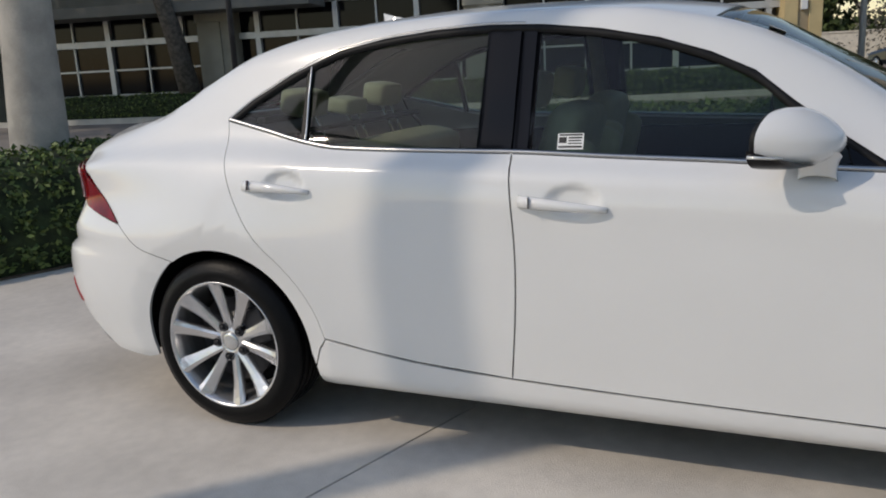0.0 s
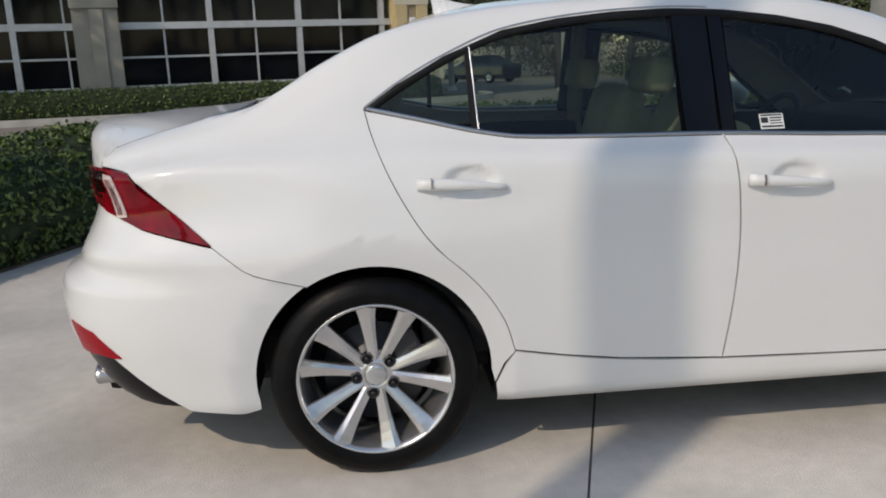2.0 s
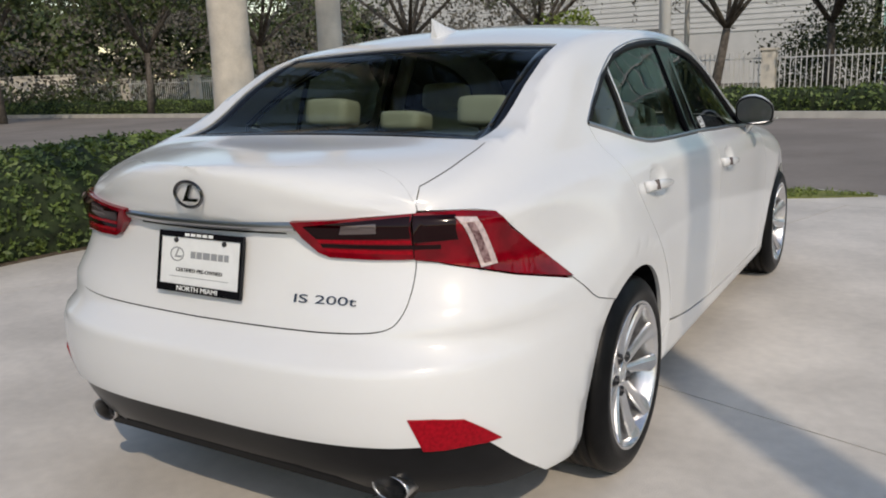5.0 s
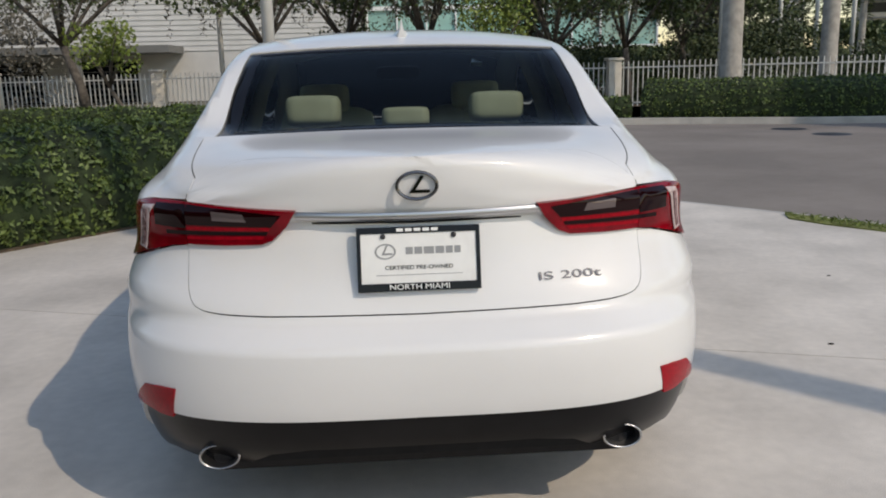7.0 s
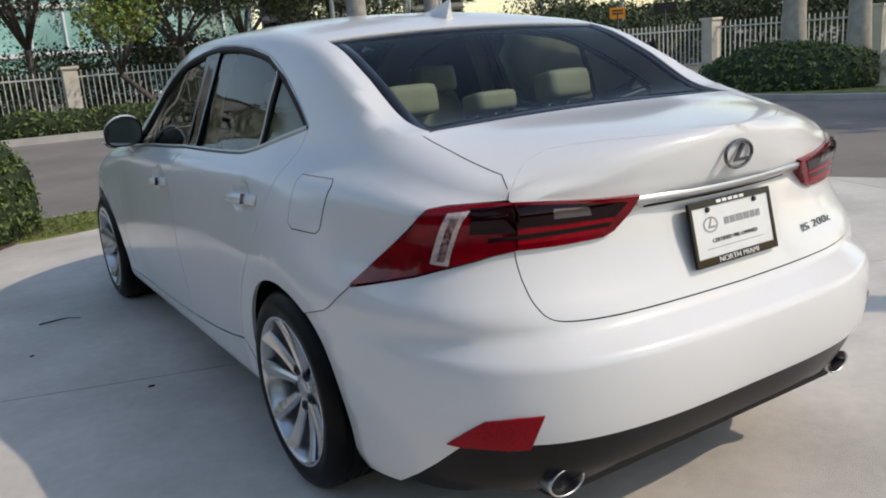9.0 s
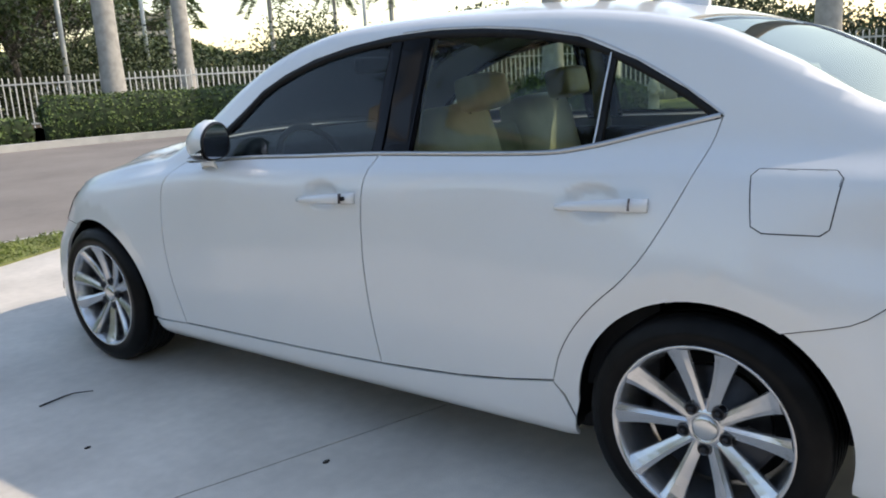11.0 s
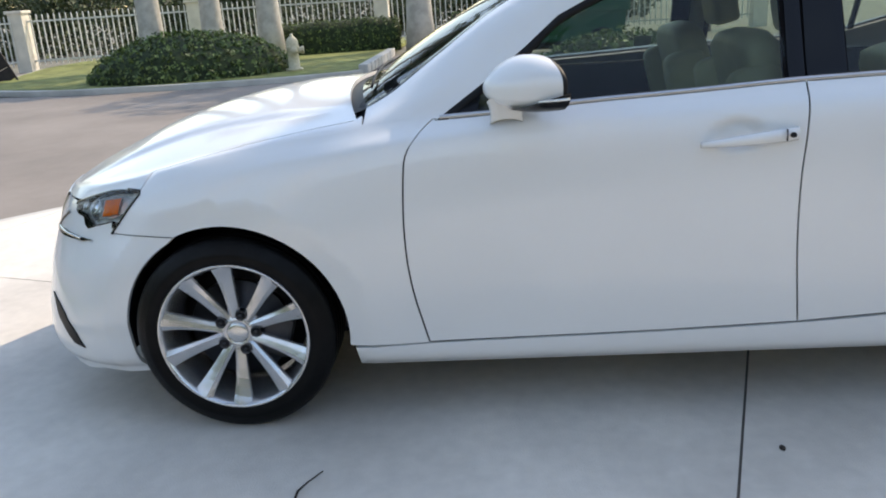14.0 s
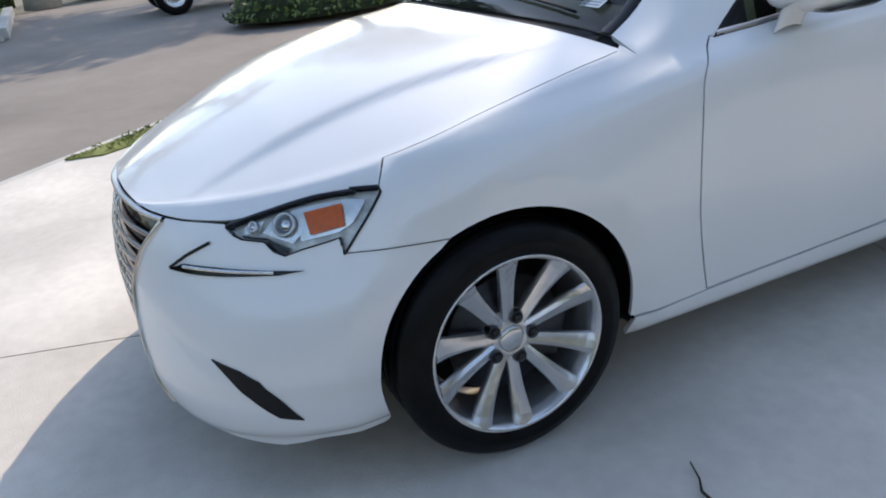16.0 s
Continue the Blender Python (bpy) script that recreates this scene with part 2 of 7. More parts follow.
def box_part(name, x0, x1, y0, y1, z0, z1, mat, parent=None, label="", bevel=0.0, m=None):
    bm = bmesh.new()
    box(bm, x0, x1, y0, y1, z0, z1, bevel, m)
    return part(name, bm, mat, parent, label)


def tube(bm, points, radii, sides=8, cap=True):
    """A tapering tube through points."""
    points = [Vector(p) for p in points]
    if not isinstance(radii, (list, tuple)):
        radii = [radii] * len(points)
    rings = []
    for i, p in enumerate(points):
        d = (points[min(i + 1, len(points) - 1)] - points[max(i - 1, 0)]).normalized()
        q = d.to_track_quat("Z", "X").to_matrix()
        rings.append([bm.verts.new(p + q @ Vector((math.cos(a) * radii[i], math.sin(a) * radii[i], 0)))
                      for a in (2 * math.pi * k / sides for k in range(sides))])
    for a, b in zip(rings, rings[1:]):
        for k in range(sides):
            bm.faces.new((a[k], a[(k + 1) % sides], b[(k + 1) % sides], b[k]))
    if cap:
        bm.faces.new(rings[0][::-1])
        bm.faces.new(rings[-1])
    return rings


def tube_part(name, points, radii, mat, parent=None, label="", sides=8):
    bm = bmesh.new()
    tube(bm, points, radii, sides)
    return part(name, bm, mat, parent, label, smooth=True)


def lathe(bm, profile, sides=48, axis="X", closed=False):
    """Turns (radius, along) points about an axis."""
    rings = []
    for k in range(sides):
        a = 2 * math.pi * k / sides
        c, s = math.cos(a), math.sin(a)
        rings.append([bm.verts.new((h, r * c, r * s) if axis == "X" else (r * c, r * s, h)) for r, h in profile])
    n = len(profile)
    for k in range(sides):
        a, b = rings[k], rings[(k + 1) % sides]
        for i in range(n if closed else n - 1):
            j = (i + 1) % n
            bm.faces.new((a[i], a[j], b[j], b[i]))


def lathe_part(name, profile, mat, parent=None, label="", sides=48, axis="X", closed=False):
    bm = bmesh.new()
    lathe(bm, profile, sides, axis, closed)
    bmesh.ops.remove_doubles(bm, verts=bm.verts, dist=1e-6)
    bmesh.ops.recalc_face_normals(bm, faces=bm.faces)
    return part(name, bm, mat, parent, label, smooth=True)


def prism(bm, outline, z0, z1):
    """A flat outline (x, y) raised from z0 to z1."""
    low = [bm.verts.new((x, y, z0)) for x, y in outline]
    high = [bm.verts.new((x, y, z1)) for x, y in outline]
    n = len(outline)
    for k in range(n):
        bm.faces.new((low[k], low[(k + 1) % n], high[(k + 1) % n], high[k]))
    bm.faces.new(high)
    bm.faces.new(low[::-1])
    bmesh.ops.recalc_face_normals(bm, faces=bm.faces)


def soft_box(bm, size, round_by=0.4, cuts=6, m=None):
    """A cushion-like rounded box."""
    made = bmesh.ops.create_cube(bm, size=2.0)["verts"]
    bmesh.ops.subdivide_edges(bm, edges=list({e for v in made for e in v.link_edges}), cuts=cuts, use_grid_fill=True)
    verts = [v for v in bm.verts if all(abs(c) <= 1.0001 for c in v.co)] if m is None else [v for v in bm.verts if not v.tag]
    for v in verts:
        c = v.co.copy()
        big = max(abs(a) for a in c)
        ball = c.normalized() * big
        cube = c
        n = 1 / max((abs(c.x) ** 5 + abs(c.y) ** 5 + abs(c.z) ** 5) ** 0.2, 1e-6)
        rounded = c * n
        v.co = cube.lerp(rounded, round_by * 2 if round_by < 0.5 else 1.0)
        v.co = Vector((v.co.x * size[0] / 2, v.co.y * size[1] / 2, v.co.z * size[2] / 2))
        if m is not None:
            v.co = m @ v.co
        v.tag = True


def curve(*keys):
    """A smooth curve through (place, value) keys that never overshoots them."""
    xs, ys = np.array([k[0] for k in keys], float), np.array([k[1] for k in keys], float)
    h, d = np.diff(xs), np.diff(ys) / np.diff(xs)
    m = np.zeros(len(xs))
    for i in range(1, len(xs) - 1):
        if d[i - 1] * d[i] > 0:
            w1, w2 = 2 * h[i] + h[i - 1], h[i] + 2 * h[i - 1]
            m[i] = (w1 + w2) / (w1 / d[i - 1] + w2 / d[i])
    m[0], m[-1] = d[0], d[-1]
    xs_, ys_, m_ = xs.tolist(), ys.tolist(), m.tolist()

    def at(x):
        if x <= xs_[0]:
            return ys_[0] + m_[0] * (x - xs_[0])
        if x >= xs_[-1]:
            return ys_[-1] + m_[-1] * (x - xs_[-1])
        i = 0
        while x > xs_[i + 1]:
            i += 1
        w = xs_[i + 1] - xs_[i]
        t = (x - xs_[i]) / w
        return (ys_[i] * (1 + 2 * t) * (1 - t) ** 2 + m_[i] * w * t * (1 - t) ** 2
                + ys_[i + 1] * t * t * (3 - 2 * t) + m_[i + 1] * w * t * t * (t - 1))
    return at


def dense(points, step):
    """The corners of an open line with points in between."""
    out = []
    for a, b in zip(points, points[1:]):
        n = max(1, int(math.dist(a, b) / step + 0.5))
        out += [tuple(a[k] + (b[k] - a[k]) * i / n for k in range(len(a))) for i in range(n)]
    return out + [tuple(points[-1])]


def rounded(points, times=2):
    """An open line with its corners cut and smoothed."""
    for _ in range(times):
        out = [points[0]]
        for a, b in zip(points, points[1:]):
            out += [tuple(0.75 * p + 0.25 * q for p, q in zip(a, b)), tuple(0.25 * p + 0.75 * q for p, q in zip(a, b))]
        points = out + [points[-1]]
    return points


# ---- the white saloon: body surface ----
# x to the car's right, y ahead, z up; axles at y = 1.4 and -1.4.
SIDE_X5 = curve((-2.4, 0.835), (-1.9, 0.852), (-1.4, 0.872), (-1.0, 0.874), (-0.3, 0.892), (0.5, 0.888), (1.0, 0.880), (1.4, 0.872), (1.8, 0.86), (2.3, 0.85))
SHOULDER_Z = curve((-2.4, 0.918), (-2.2, 0.934), (-1.9, 0.956), (-1.4, 0.968), (-1.0, 0.955), (-0.3, 0.940), (0.5, 0.912), (0.8, 0.890), (1.1, 0.862), (1.4, 0.815), (1.7, 0.740), (2.3, 0.64))
SHOULDER_X = curve((-2.4, 0.815), (-1.4, 0.832), (-1.0, 0.852), (-0.3, 0.872), (0.5, 0.868), (0.8, 0.860), (1.1, 0.850), (1.4, 0.845), (1.7, 0.838), (2.3, 0.83))
BELT_Z = curve((-2.4, 0.940), (-2.2, 0.966), (-2.05, 0.992), (-1.9, 1.016), (-1.6, 1.042), (-1.39, 1.058), (-1.2, 1.048), (-1.0, 1.026), (-0.7, 1.010), (-0.3, 1.000), (0.0, 0.988), (0.33, 0.974), (0.73, 0.942), (1.0, 0.908), (1.4, 0.855), (1.7, 0.780), (2.3, 0.66))
BELT_X = curve((-2.4, 0.705), (-1.9, 0.740), (-1.6, 0.748), (-1.39, 0.750), (-1.2, 0.764), (-1.0, 0.778), (-0.7, 0.792), (-0.3, 0.802), (0.33, 0.802), (0.73, 0.800), (1.0, 0.803), (1.4, 0.806), (1.7, 0.802), (2.3, 0.79))
RAIL_Z = curve((-2.45, 0.955), (-2.3, 0.975), (-2.2, 1.002), (-2.1, 1.036), (-2.0, 1.066), (-1.88, 1.098), (-1.6, 1.215), (-1.3, 1.345), (-1.1, 1.388), (-0.8, 1.415), (-0.4, 1.424), (0.0, 1.408), (0.2, 1.370), (0.35, 1.325), (0.55, 1.228), (0.75, 1.088), (0.9, 0.985), (0.98, 0.953), (1.1, 0.936), (1.4, 0.880), (1.7, 0.808), (2.0, 0.735), (2.3, 0.66))
RAIL_X = curve((-2.45, 0.672), (-2.2, 0.660), (-2.1, 0.646), (-2.0, 0.634), (-1.88, 0.628), (-1.6, 0.620), (-1.3, 0.602), (-1.1, 0.594), (-0.4, 0.592), (0.1, 0.597), (0.35, 0.603), (0.55, 0.618), (0.75, 0.660), (0.9, 0.700), (1.0, 0.718), (1.2, 0.732), (1.5, 0.742), (1.8, 0.745), (2.3, 0.74))
MIDDLE_Z = curve((-2.45, 1.068), (-2.3, 1.083), (-2.1, 1.097), (-1.86, 1.106), (-1.76, 1.122), (-1.5, 1.258), (-1.25, 1.372), (-1.1, 1.416), (-0.9, 1.448), (-0.5, 1.469), (-0.1, 1.461), (0.2, 1.430), (0.35, 1.398), (0.55, 1.296), (0.75, 1.186), (0.9, 1.096), (1.02, 1.016), (1.1, 0.998), (1.3, 0.982), (1.55, 0.942), (1.75, 0.888), (1.95, 0.815), (2.1, 0.742), (2.2, 0.665), (2.3, 0.56))
CROWN = curve((-2.45, 3.6), (-1.8, 3.0), (-1.2, 2.4), (0.0, 2.4), (0.9, 2.6), (1.3, 2.1), (2.3, 2.0))
FLARE = lambda y: 0.014 * math.exp(-((y - 1.4) / 0.32) ** 2) + 0.020 * math.exp(-((y + 1.4) / 0.34) ** 2) - 0.008 * math.exp(-((y - 0.75) / 0.3) ** 2) - 0.004 * math.exp(-((y + 0.7) / 0.3) ** 2)
REAR_Y = curve((0.15, -2.24), (0.22, -2.30), (0.30, -2.372), (0.38, -2.412), (0.45, -2.436), (0.55, -2.446), (0.61, -2.440), (0.64, -2.402), (0.655, -2.378), (0.73, -2.352), (0.88, -2.318), (0.912, -2.312), (0.928, -2.332), (1.0, -2.352), (1.05, -2.354), (1.08, -2.352), (1.5, -2.352))
REAR_N = curve((0.1, 3.36), (0.64, 3.4), (0.76, 6.0), (0.84, 7.4), (0.96, 7.4), (1.0, 5.8), (1.04, 5.0), (1.08, 5.0), (1.5, 5.0))
REAR_BOW = curve((0.1, 0.0), (0.64, 0.0), (0.76, 0.17), (0.84, 0.22), (0.96, 0.22), (1.0, 0.17), (1.04, 0.11), (1.08, 0.09), (1.5, 0.09))
FRONT_Y = curve((0.1, 2.17), (0.2, 2.215), (0.3, 2.245), (0.45, 2.25), (0.55, 2.238), (0.65, 2.212), (0.70, 2.186), (0.76, 2.13), (0.85, 2.075), (1.1, 2.06), (1.5, 2.05))
FRONT_N = curve((0.1, 3.1), (0.2, 3.0), (0.4, 2.5), (0.6, 2.1), (0.7, 1.95), (0.85, 1.9), (1.5, 1.9))
TAPER = curve((-2.45, 0.050), (-2.1, 0.047), (-1.9, 0.036), (-1.7, 0.018), (-1.5, 0.002), (-1.4, 0.0), (2.3, 0.0))
REAR_FROM, FRONT_FROM = -1.56, 1.45
SECTIONS = {}


def section(y):
    """The half section of the body at y: arc length from the middle of the top, x and z, from the roof down to the sill."""
    key = round(y, 3)
    if key in SECTIONS:
        return SECTIONS[key]
    y = key
    f = FLARE(y)
    zs, xs, zb, xb, zr, xr, zc, p = SHOULDER_Z(y), SHOULDER_X(y), BELT_Z(y), BELT_X(y), RAIL_Z(y), RAIL_X(y), MIDDLE_Z(y), CROWN(y)
    z5 = min(0.84, zs - 0.09)
    k = z5 / 0.84
    top = [(xr * u, zc - (zc - zr) * u ** p) for u in (0, 0.15, 0.3, 0.45, 0.6, 0.72, 0.82, 0.9, 0.96, 1.0)]
    mid = ((xr + xb) / 2 + 0.014, (zr + zb) / 2 + 0.006)
    n = TAPER(y)
    side = [mid, (xb, zb), (xs - n * 0.5, zs), (SIDE_X5(y) + f * 0.5 - n, z5), (0.892 + f - n * 0.55, 0.68 * k), (0.884 + f - n * 0.05, 0.48 * k), (0.868 + f * 0.7, 0.31), (0.856, 0.225), (0.80, 0.176)]
    pts = np.array(top + side)
    d = np.r_[0, np.cumsum(np.hypot(*np.diff(pts, axis=0).T))]
    fx, fz = curve(*zip(d, pts[:, 0])), curve(*zip(d, pts[:, 1]))
    q = np.linspace(0, d[-1], 260)
    x, z = np.array([fx(a) for a in q]), np.array([fz(a) for a in q])
    kernel = np.exp(-np.linspace(-2, 2, 13) ** 2)
    kernel /= kernel.sum()
    pad = lambda v, s: np.r_[s * v[6:0:-1] if s < 0 else v[6:0:-1], v, 2 * v[-1] - v[-2:-8:-1]]
    x, z = np.convolve(pad(x, -1), kernel, "valid"), np.convolve(pad(z, 1), kernel, "valid")
    SECTIONS[key] = (q, x, np.minimum.accumulate(z) - np.arange(260) * 1e-7)
    return SECTIONS[key]


def swing(a, n, b):
    """How far back the tail reaches at a turn a of its plan: a squared-off corner with a bowed face."""
    return max(0.0, math.sin(a)) ** (2 / n) * (1 - b * max(0.0, math.cos(a)) ** (4 / n))


def unswing(e, n, b):
    """The turn at which the tail reaches e of its length."""
    e = min(1.0, max(0.0, e))
    if b < 1e-4:
        return math.asin(e ** (n / 2))
    lo, hi = 0.0, math.pi / 2
    for _ in range(24):
        mid = (lo + hi) / 2
        lo, hi = (mid, hi) if swing(mid, n, b) < e else (lo, mid)
    return (lo + hi) / 2


def arch_chamfer(y, z):
    """How far the flank turns in round the wheel openings."""
    if z > 0.74:
        return 0.0
    r = min(math.hypot(y - 1.4, z - 0.315), math.hypot(y + 1.4, z - 0.315))
    return 0.018 * (1 - (r - 0.35) / 0.085) if 0.30 < r < 0.435 else 0.0


def ends(y, z):
    """How far the plan has drawn in at y, towards the nose and the tail."""
    if y < REAR_FROM:
        n, e = REAR_N(z), (REAR_FROM - y) / (REAR_FROM - REAR_Y(z))
        return max(0.0, math.cos(unswing(e, n, max(0.0, REAR_BOW(z))))) ** (2 / n)
    elif y > FRONT_FROM:
        n, e = FRONT_N(z), (y - FRONT_FROM) / (FRONT_Y(z) - FRONT_FROM)
    else:
        return 1.0
    return max(0.0, 1 - min(e, 1.0) ** n) ** (1 / n)


def on_body(y, q):
    """A point of the body by its place along the car and the signed way from the middle over the top and down the side."""
    qs, xs, zs = section(y)
    a = abs(q)
    x, z = np.interp(a, qs, xs), np.interp(a, qs, zs)
    if a > qs[-1]:
        x, z = xs[-1], zs[-1] - (a - qs[-1])
    return Vector((math.copysign(x * ends(y, z) - arch_chamfer(y, z), q) if q else 0.0, y, z))


def q_at(y, z):
    qs, xs, zs = section(y)
    return float(np.interp(-z, -zs, qs))


def q_rail(y):
    qs, xs, zs = section(y)
    return float(np.interp(RAIL_X(y) - 0.004, xs[:150], qs[:150]))


def q_x(y, x):
    qs, xs, zs = section(y)
    k = int(np.argmax(xs))
    e = [xs[i] * ends(y, zs[i]) for i in range(0, k, 4)]
    return float(np.interp(x, np.maximum.accumulate(e), qs[0:k:4]))


def on_tail(s, z):
    """A point of the tail: s runs from 0 at the middle round the corner to 1 where the flank begins."""
    n, a = REAR_N(z), max(0.0, 1 - abs(s)) * math.pi / 2
    y = REAR_FROM + (REAR_Y(z) - REAR_FROM) * swing(a, n, max(0.0, REAR_BOW(z)))
    qs, xs, zs = section(max(y, -2.40))
    return Vector((math.copysign(np.interp(-z, -zs, xs) * max(0.0, math.cos(a)) ** (2 / n) - arch_chamfer(y, z), s), y, z))


LAMP_Y = curve((0.70, -2.360), (0.80, -2.336), (0.85, -2.328), (0.912, -2.336), (0.95, -2.351), (1.0, -2.371), (1.1, -2.380))


def on_lamp(s, z):
    """The tail without the lip over the plate: the face of the lamps."""
    n, a = REAR_N(z), max(0.0, 1 - abs(s)) * math.pi / 2
    y = REAR_FROM + (LAMP_Y(z) - REAR_FROM) * swing(a, n, max(0.0, REAR_BOW(z)))
    qs, xs, zs = section(max(y, -2.40))
    return Vector((math.copysign(np.interp(-z, -zs, xs) * max(0.0, math.cos(a)) ** (2 / n) - arch_chamfer(y, z), s), y, z))


def on_nose(s, z):
    n, a = FRONT_N(z), max(0.0, 1 - abs(s)) * math.pi / 2
    y = FRONT_FROM + (FRONT_Y(z) - FRONT_FROM) * math.sin(a) ** (2 / n)
    qs, xs, zs = section(min(y, 1.95))
    z_ = min(z, zs[130])
    return Vector((math.copysign(np.interp(-z_, -zs, xs) * max(0.0, math.cos(a)) ** (2 / n) - arch_chamfer(y, z), s), y, z))


def tail_y(y, z):
    e = (REAR_FROM - y) / (REAR_FROM - REAR_Y(z))
    return 1 - unswing(e, REAR_N(z), max(0.0, REAR_BOW(z))) * 2 / math.pi


def tail_x(x, z):
    n = REAR_N(z)
    s = 0.0
    lo, hi = 0.0, 1.0
    for _ in range(30):
        s = (lo + hi) / 2
        lo, hi = (s, hi) if on_tail(s, z).x < x else (lo, s)
    return s


def nose_y(y, z):
    e = (y - FRONT_FROM) / (FRONT_Y(z) - FRONT_FROM)
    return 1 - math.asin(min(1, max(0, e)) ** (FRONT_N(z) / 2)) * 2 / math.pi


def nose_x(x, z):
    lo, hi = 0.0, 1.0
    for _ in range(30):
        s = (lo + hi) / 2
        lo, hi = (s, hi) if on_nose(s, z).x < x else (lo, s)
    return (lo + hi) / 2


def normal_of(fn, u, v):
    e = 0.004
    du = fn(u + e, v) - fn(u - e, v)
    dv = fn(u, v + e) - fn(u, v - e)
    n = du.cross(dv)
    if n.length < 1e-9:
        return Vector((0, 0, 1))
    n.normalize()
    p = fn(u, v)
    out = Vector((p.x, p.y * 0.35, (p.z - 0.6) * 0.8))
    return n if n.dot(out) > 0 else -n


def inside(poly, pts):
    x, y = pts[:, 0], pts[:, 1]
    hit = np.zeros(len(pts), bool)
    for (x0, y0), (x1, y1) in zip(poly, poly[1:] + poly[:1]):
        cross = ((y0 > y) != (y1 > y)) & (x < (x1 - x0) * (y - y0) / (y1 - y0 + 1e-12) + x0)
        hit ^= cross
    return hit


def edge_distance(poly, pts):
    best = np.full(len(pts), 9.0)
    for a, b in zip(poly, poly[1:] + poly[:1]):
        a, b = np.array(a), np.array(b)
        d = b - a
        t = np.clip(((pts - a) @ d) / (d @ d + 1e-12), 0, 1)
        best = np.minimum(best, np.hypot(*(pts - a - t[:, None] * d).T))
    return best


def panel_mesh(name, poly, fn, step=0.03, lift=0.0, flange=0.014, grid_scale=(1.0, 1.0), mirror=False, shrink=0.0):
    """A pressed panel: an outline on a body surface, filled, curved with the surface, its edges turned in."""
    gx, gy = grid_scale
    flat = [(u * gx, v * gy) for u, v in poly]
    clean = []
    for p in flat:
        if not clean or math.dist(p, clean[-1]) > 0.002:
            clean.append(p)
    if math.dist(clean[0], clean[-1]) < 0.002:
        clean.pop()
    area = sum(a[0] * b[1] - b[0] * a[1] for a, b in zip(clean, clean[1:] + clean[:1]))
    if area < 0:
        clean.reverse()
    if shrink:
        n = len(clean)
        moved = []
        for k in range(n):
            a, b, c = Vector(clean[k - 1]), Vector(clean[k]), Vector(clean[(k + 1) % n])
            d = (c - a).normalized()
            moved.append(tuple(b + Vector((-d.y, d.x)) * shrink))
        clean = moved
    lo, hi = np.min(clean, axis=0), np.max(clean, axis=0)
    us, vs = np.arange(lo[0] + step / 2, hi[0], step), np.arange(lo[1] + step / 2, hi[1], step)
    pts = np.array([(u, v) for u in us for v in vs]).reshape(-1, 2)
    if len(pts):
        pts = pts[inside(clean, pts)]
    if len(pts):
        pts = pts[edge_distance(clean, pts) > step * 0.45]
    n = len(clean)
    verts, _, faces, _, _, _ = geometry.delaunay_2d_cdt([Vector(p) for p in clean] + [Vector(p) for p in pts], [(k, (k + 1) % n) for k in range(n)], [], 0, 1e-6)
    mids = np.array([[sum(verts[i][c] for i in f) / len(f) for c in (0, 1)] for f in faces])
    keep = inside([tuple(p) for p in clean], mids)
    faces = [list(f) for f, k in zip(faces, keep) if k]
    co, nor = [], []
    for p in verts:
        u, v = p[0] / gx, p[1] / gy
        m = normal_of(fn, u, v)
        co.append(fn(u, v) + m * lift)
        nor.append(m)
    for f in faces:
        a, b, c = (co[i] for i in f[:3])
        if (b - a).cross(c - a).dot(nor[f[0]]) < 0:
            f.reverse()
    if flange:
        count = {}
        for f in faces:
            for i, j in zip(f, f[1:] + f[:1]):
                count[(i, j)] = True
        rim = [(i, j) for i, j in count if (j, i) not in count]
        for i, j in rim:
            b = len(co)
            co += [co[i], co[j], co[j] - nor[j] * flange, co[i] - nor[i] * flange]
            way = (co[j] - co[i]).cross(nor[i])
            way = way.normalized() if way.length > 1e-9 else nor[i]
            nor += [way] * 4
            faces.append([b + 1, b, b + 3, b + 2])
    if mirror:
        co = [Vector((-p.x, p.y, p.z)) for p in co]
        nor = [Vector((-p.x, p.y, p.z)) for p in nor]
        faces = [f[::-1] for f in faces]
    mesh = bpy.data.meshes.new(name)
    mesh.from_pydata(co, [], faces)
    mesh.polygons.foreach_set("use_smooth", [True] * len(mesh.polygons))
    mesh.normals_split_custom_set_from_vertices([tuple(m) for m in nor])
    return mesh


def panel(name, poly, fn, mat, parent, label="", both=True, **how):
    made = []
    for mirror in ((False, True) if both else (False,)):
        made.append(link(name, panel_mesh(name, poly, fn, mirror=mirror, **how), mat, parent, label))
    return made


def strip(name, line, fn, mat, parent, width=0.012, lift=0.0, both=True, label="", thick=0.004, grid=(1.0, 1.0)):
    """A narrow moulding or gap that follows a line on a body surface."""
    made = []
    for sign in ((1, -1) if both else (1,)):
        bm = bmesh.new()
        rows = []
        pts = [fn(u, v) for u, v in line]
        for k, (u, v) in enumerate(line):
            n = normal_of(fn, u, v)
            d = pts[min(k + 1, len(pts) - 1)] - pts[max(k - 1, 0)]
            side = d.cross(n).normalized() * width / 2
            p = pts[k] + n * lift
            row = [p - side - n * thick, p - side * 0.8, p + side * 0.8, p + side - n * thick]
            rows.append([bm.verts.new((c.x * sign, c.y, c.z)) for c in row])
        for a, b in zip(rows, rows[1:]):
            for i in range(3):
                bm.faces.new((a[i], a[i + 1], b[i + 1], b[i]))
        bmesh.ops.recalc_face_normals(bm, faces=bm.faces)
        made.append(part(name, bm, mat, parent, label, smooth=True))
    return made


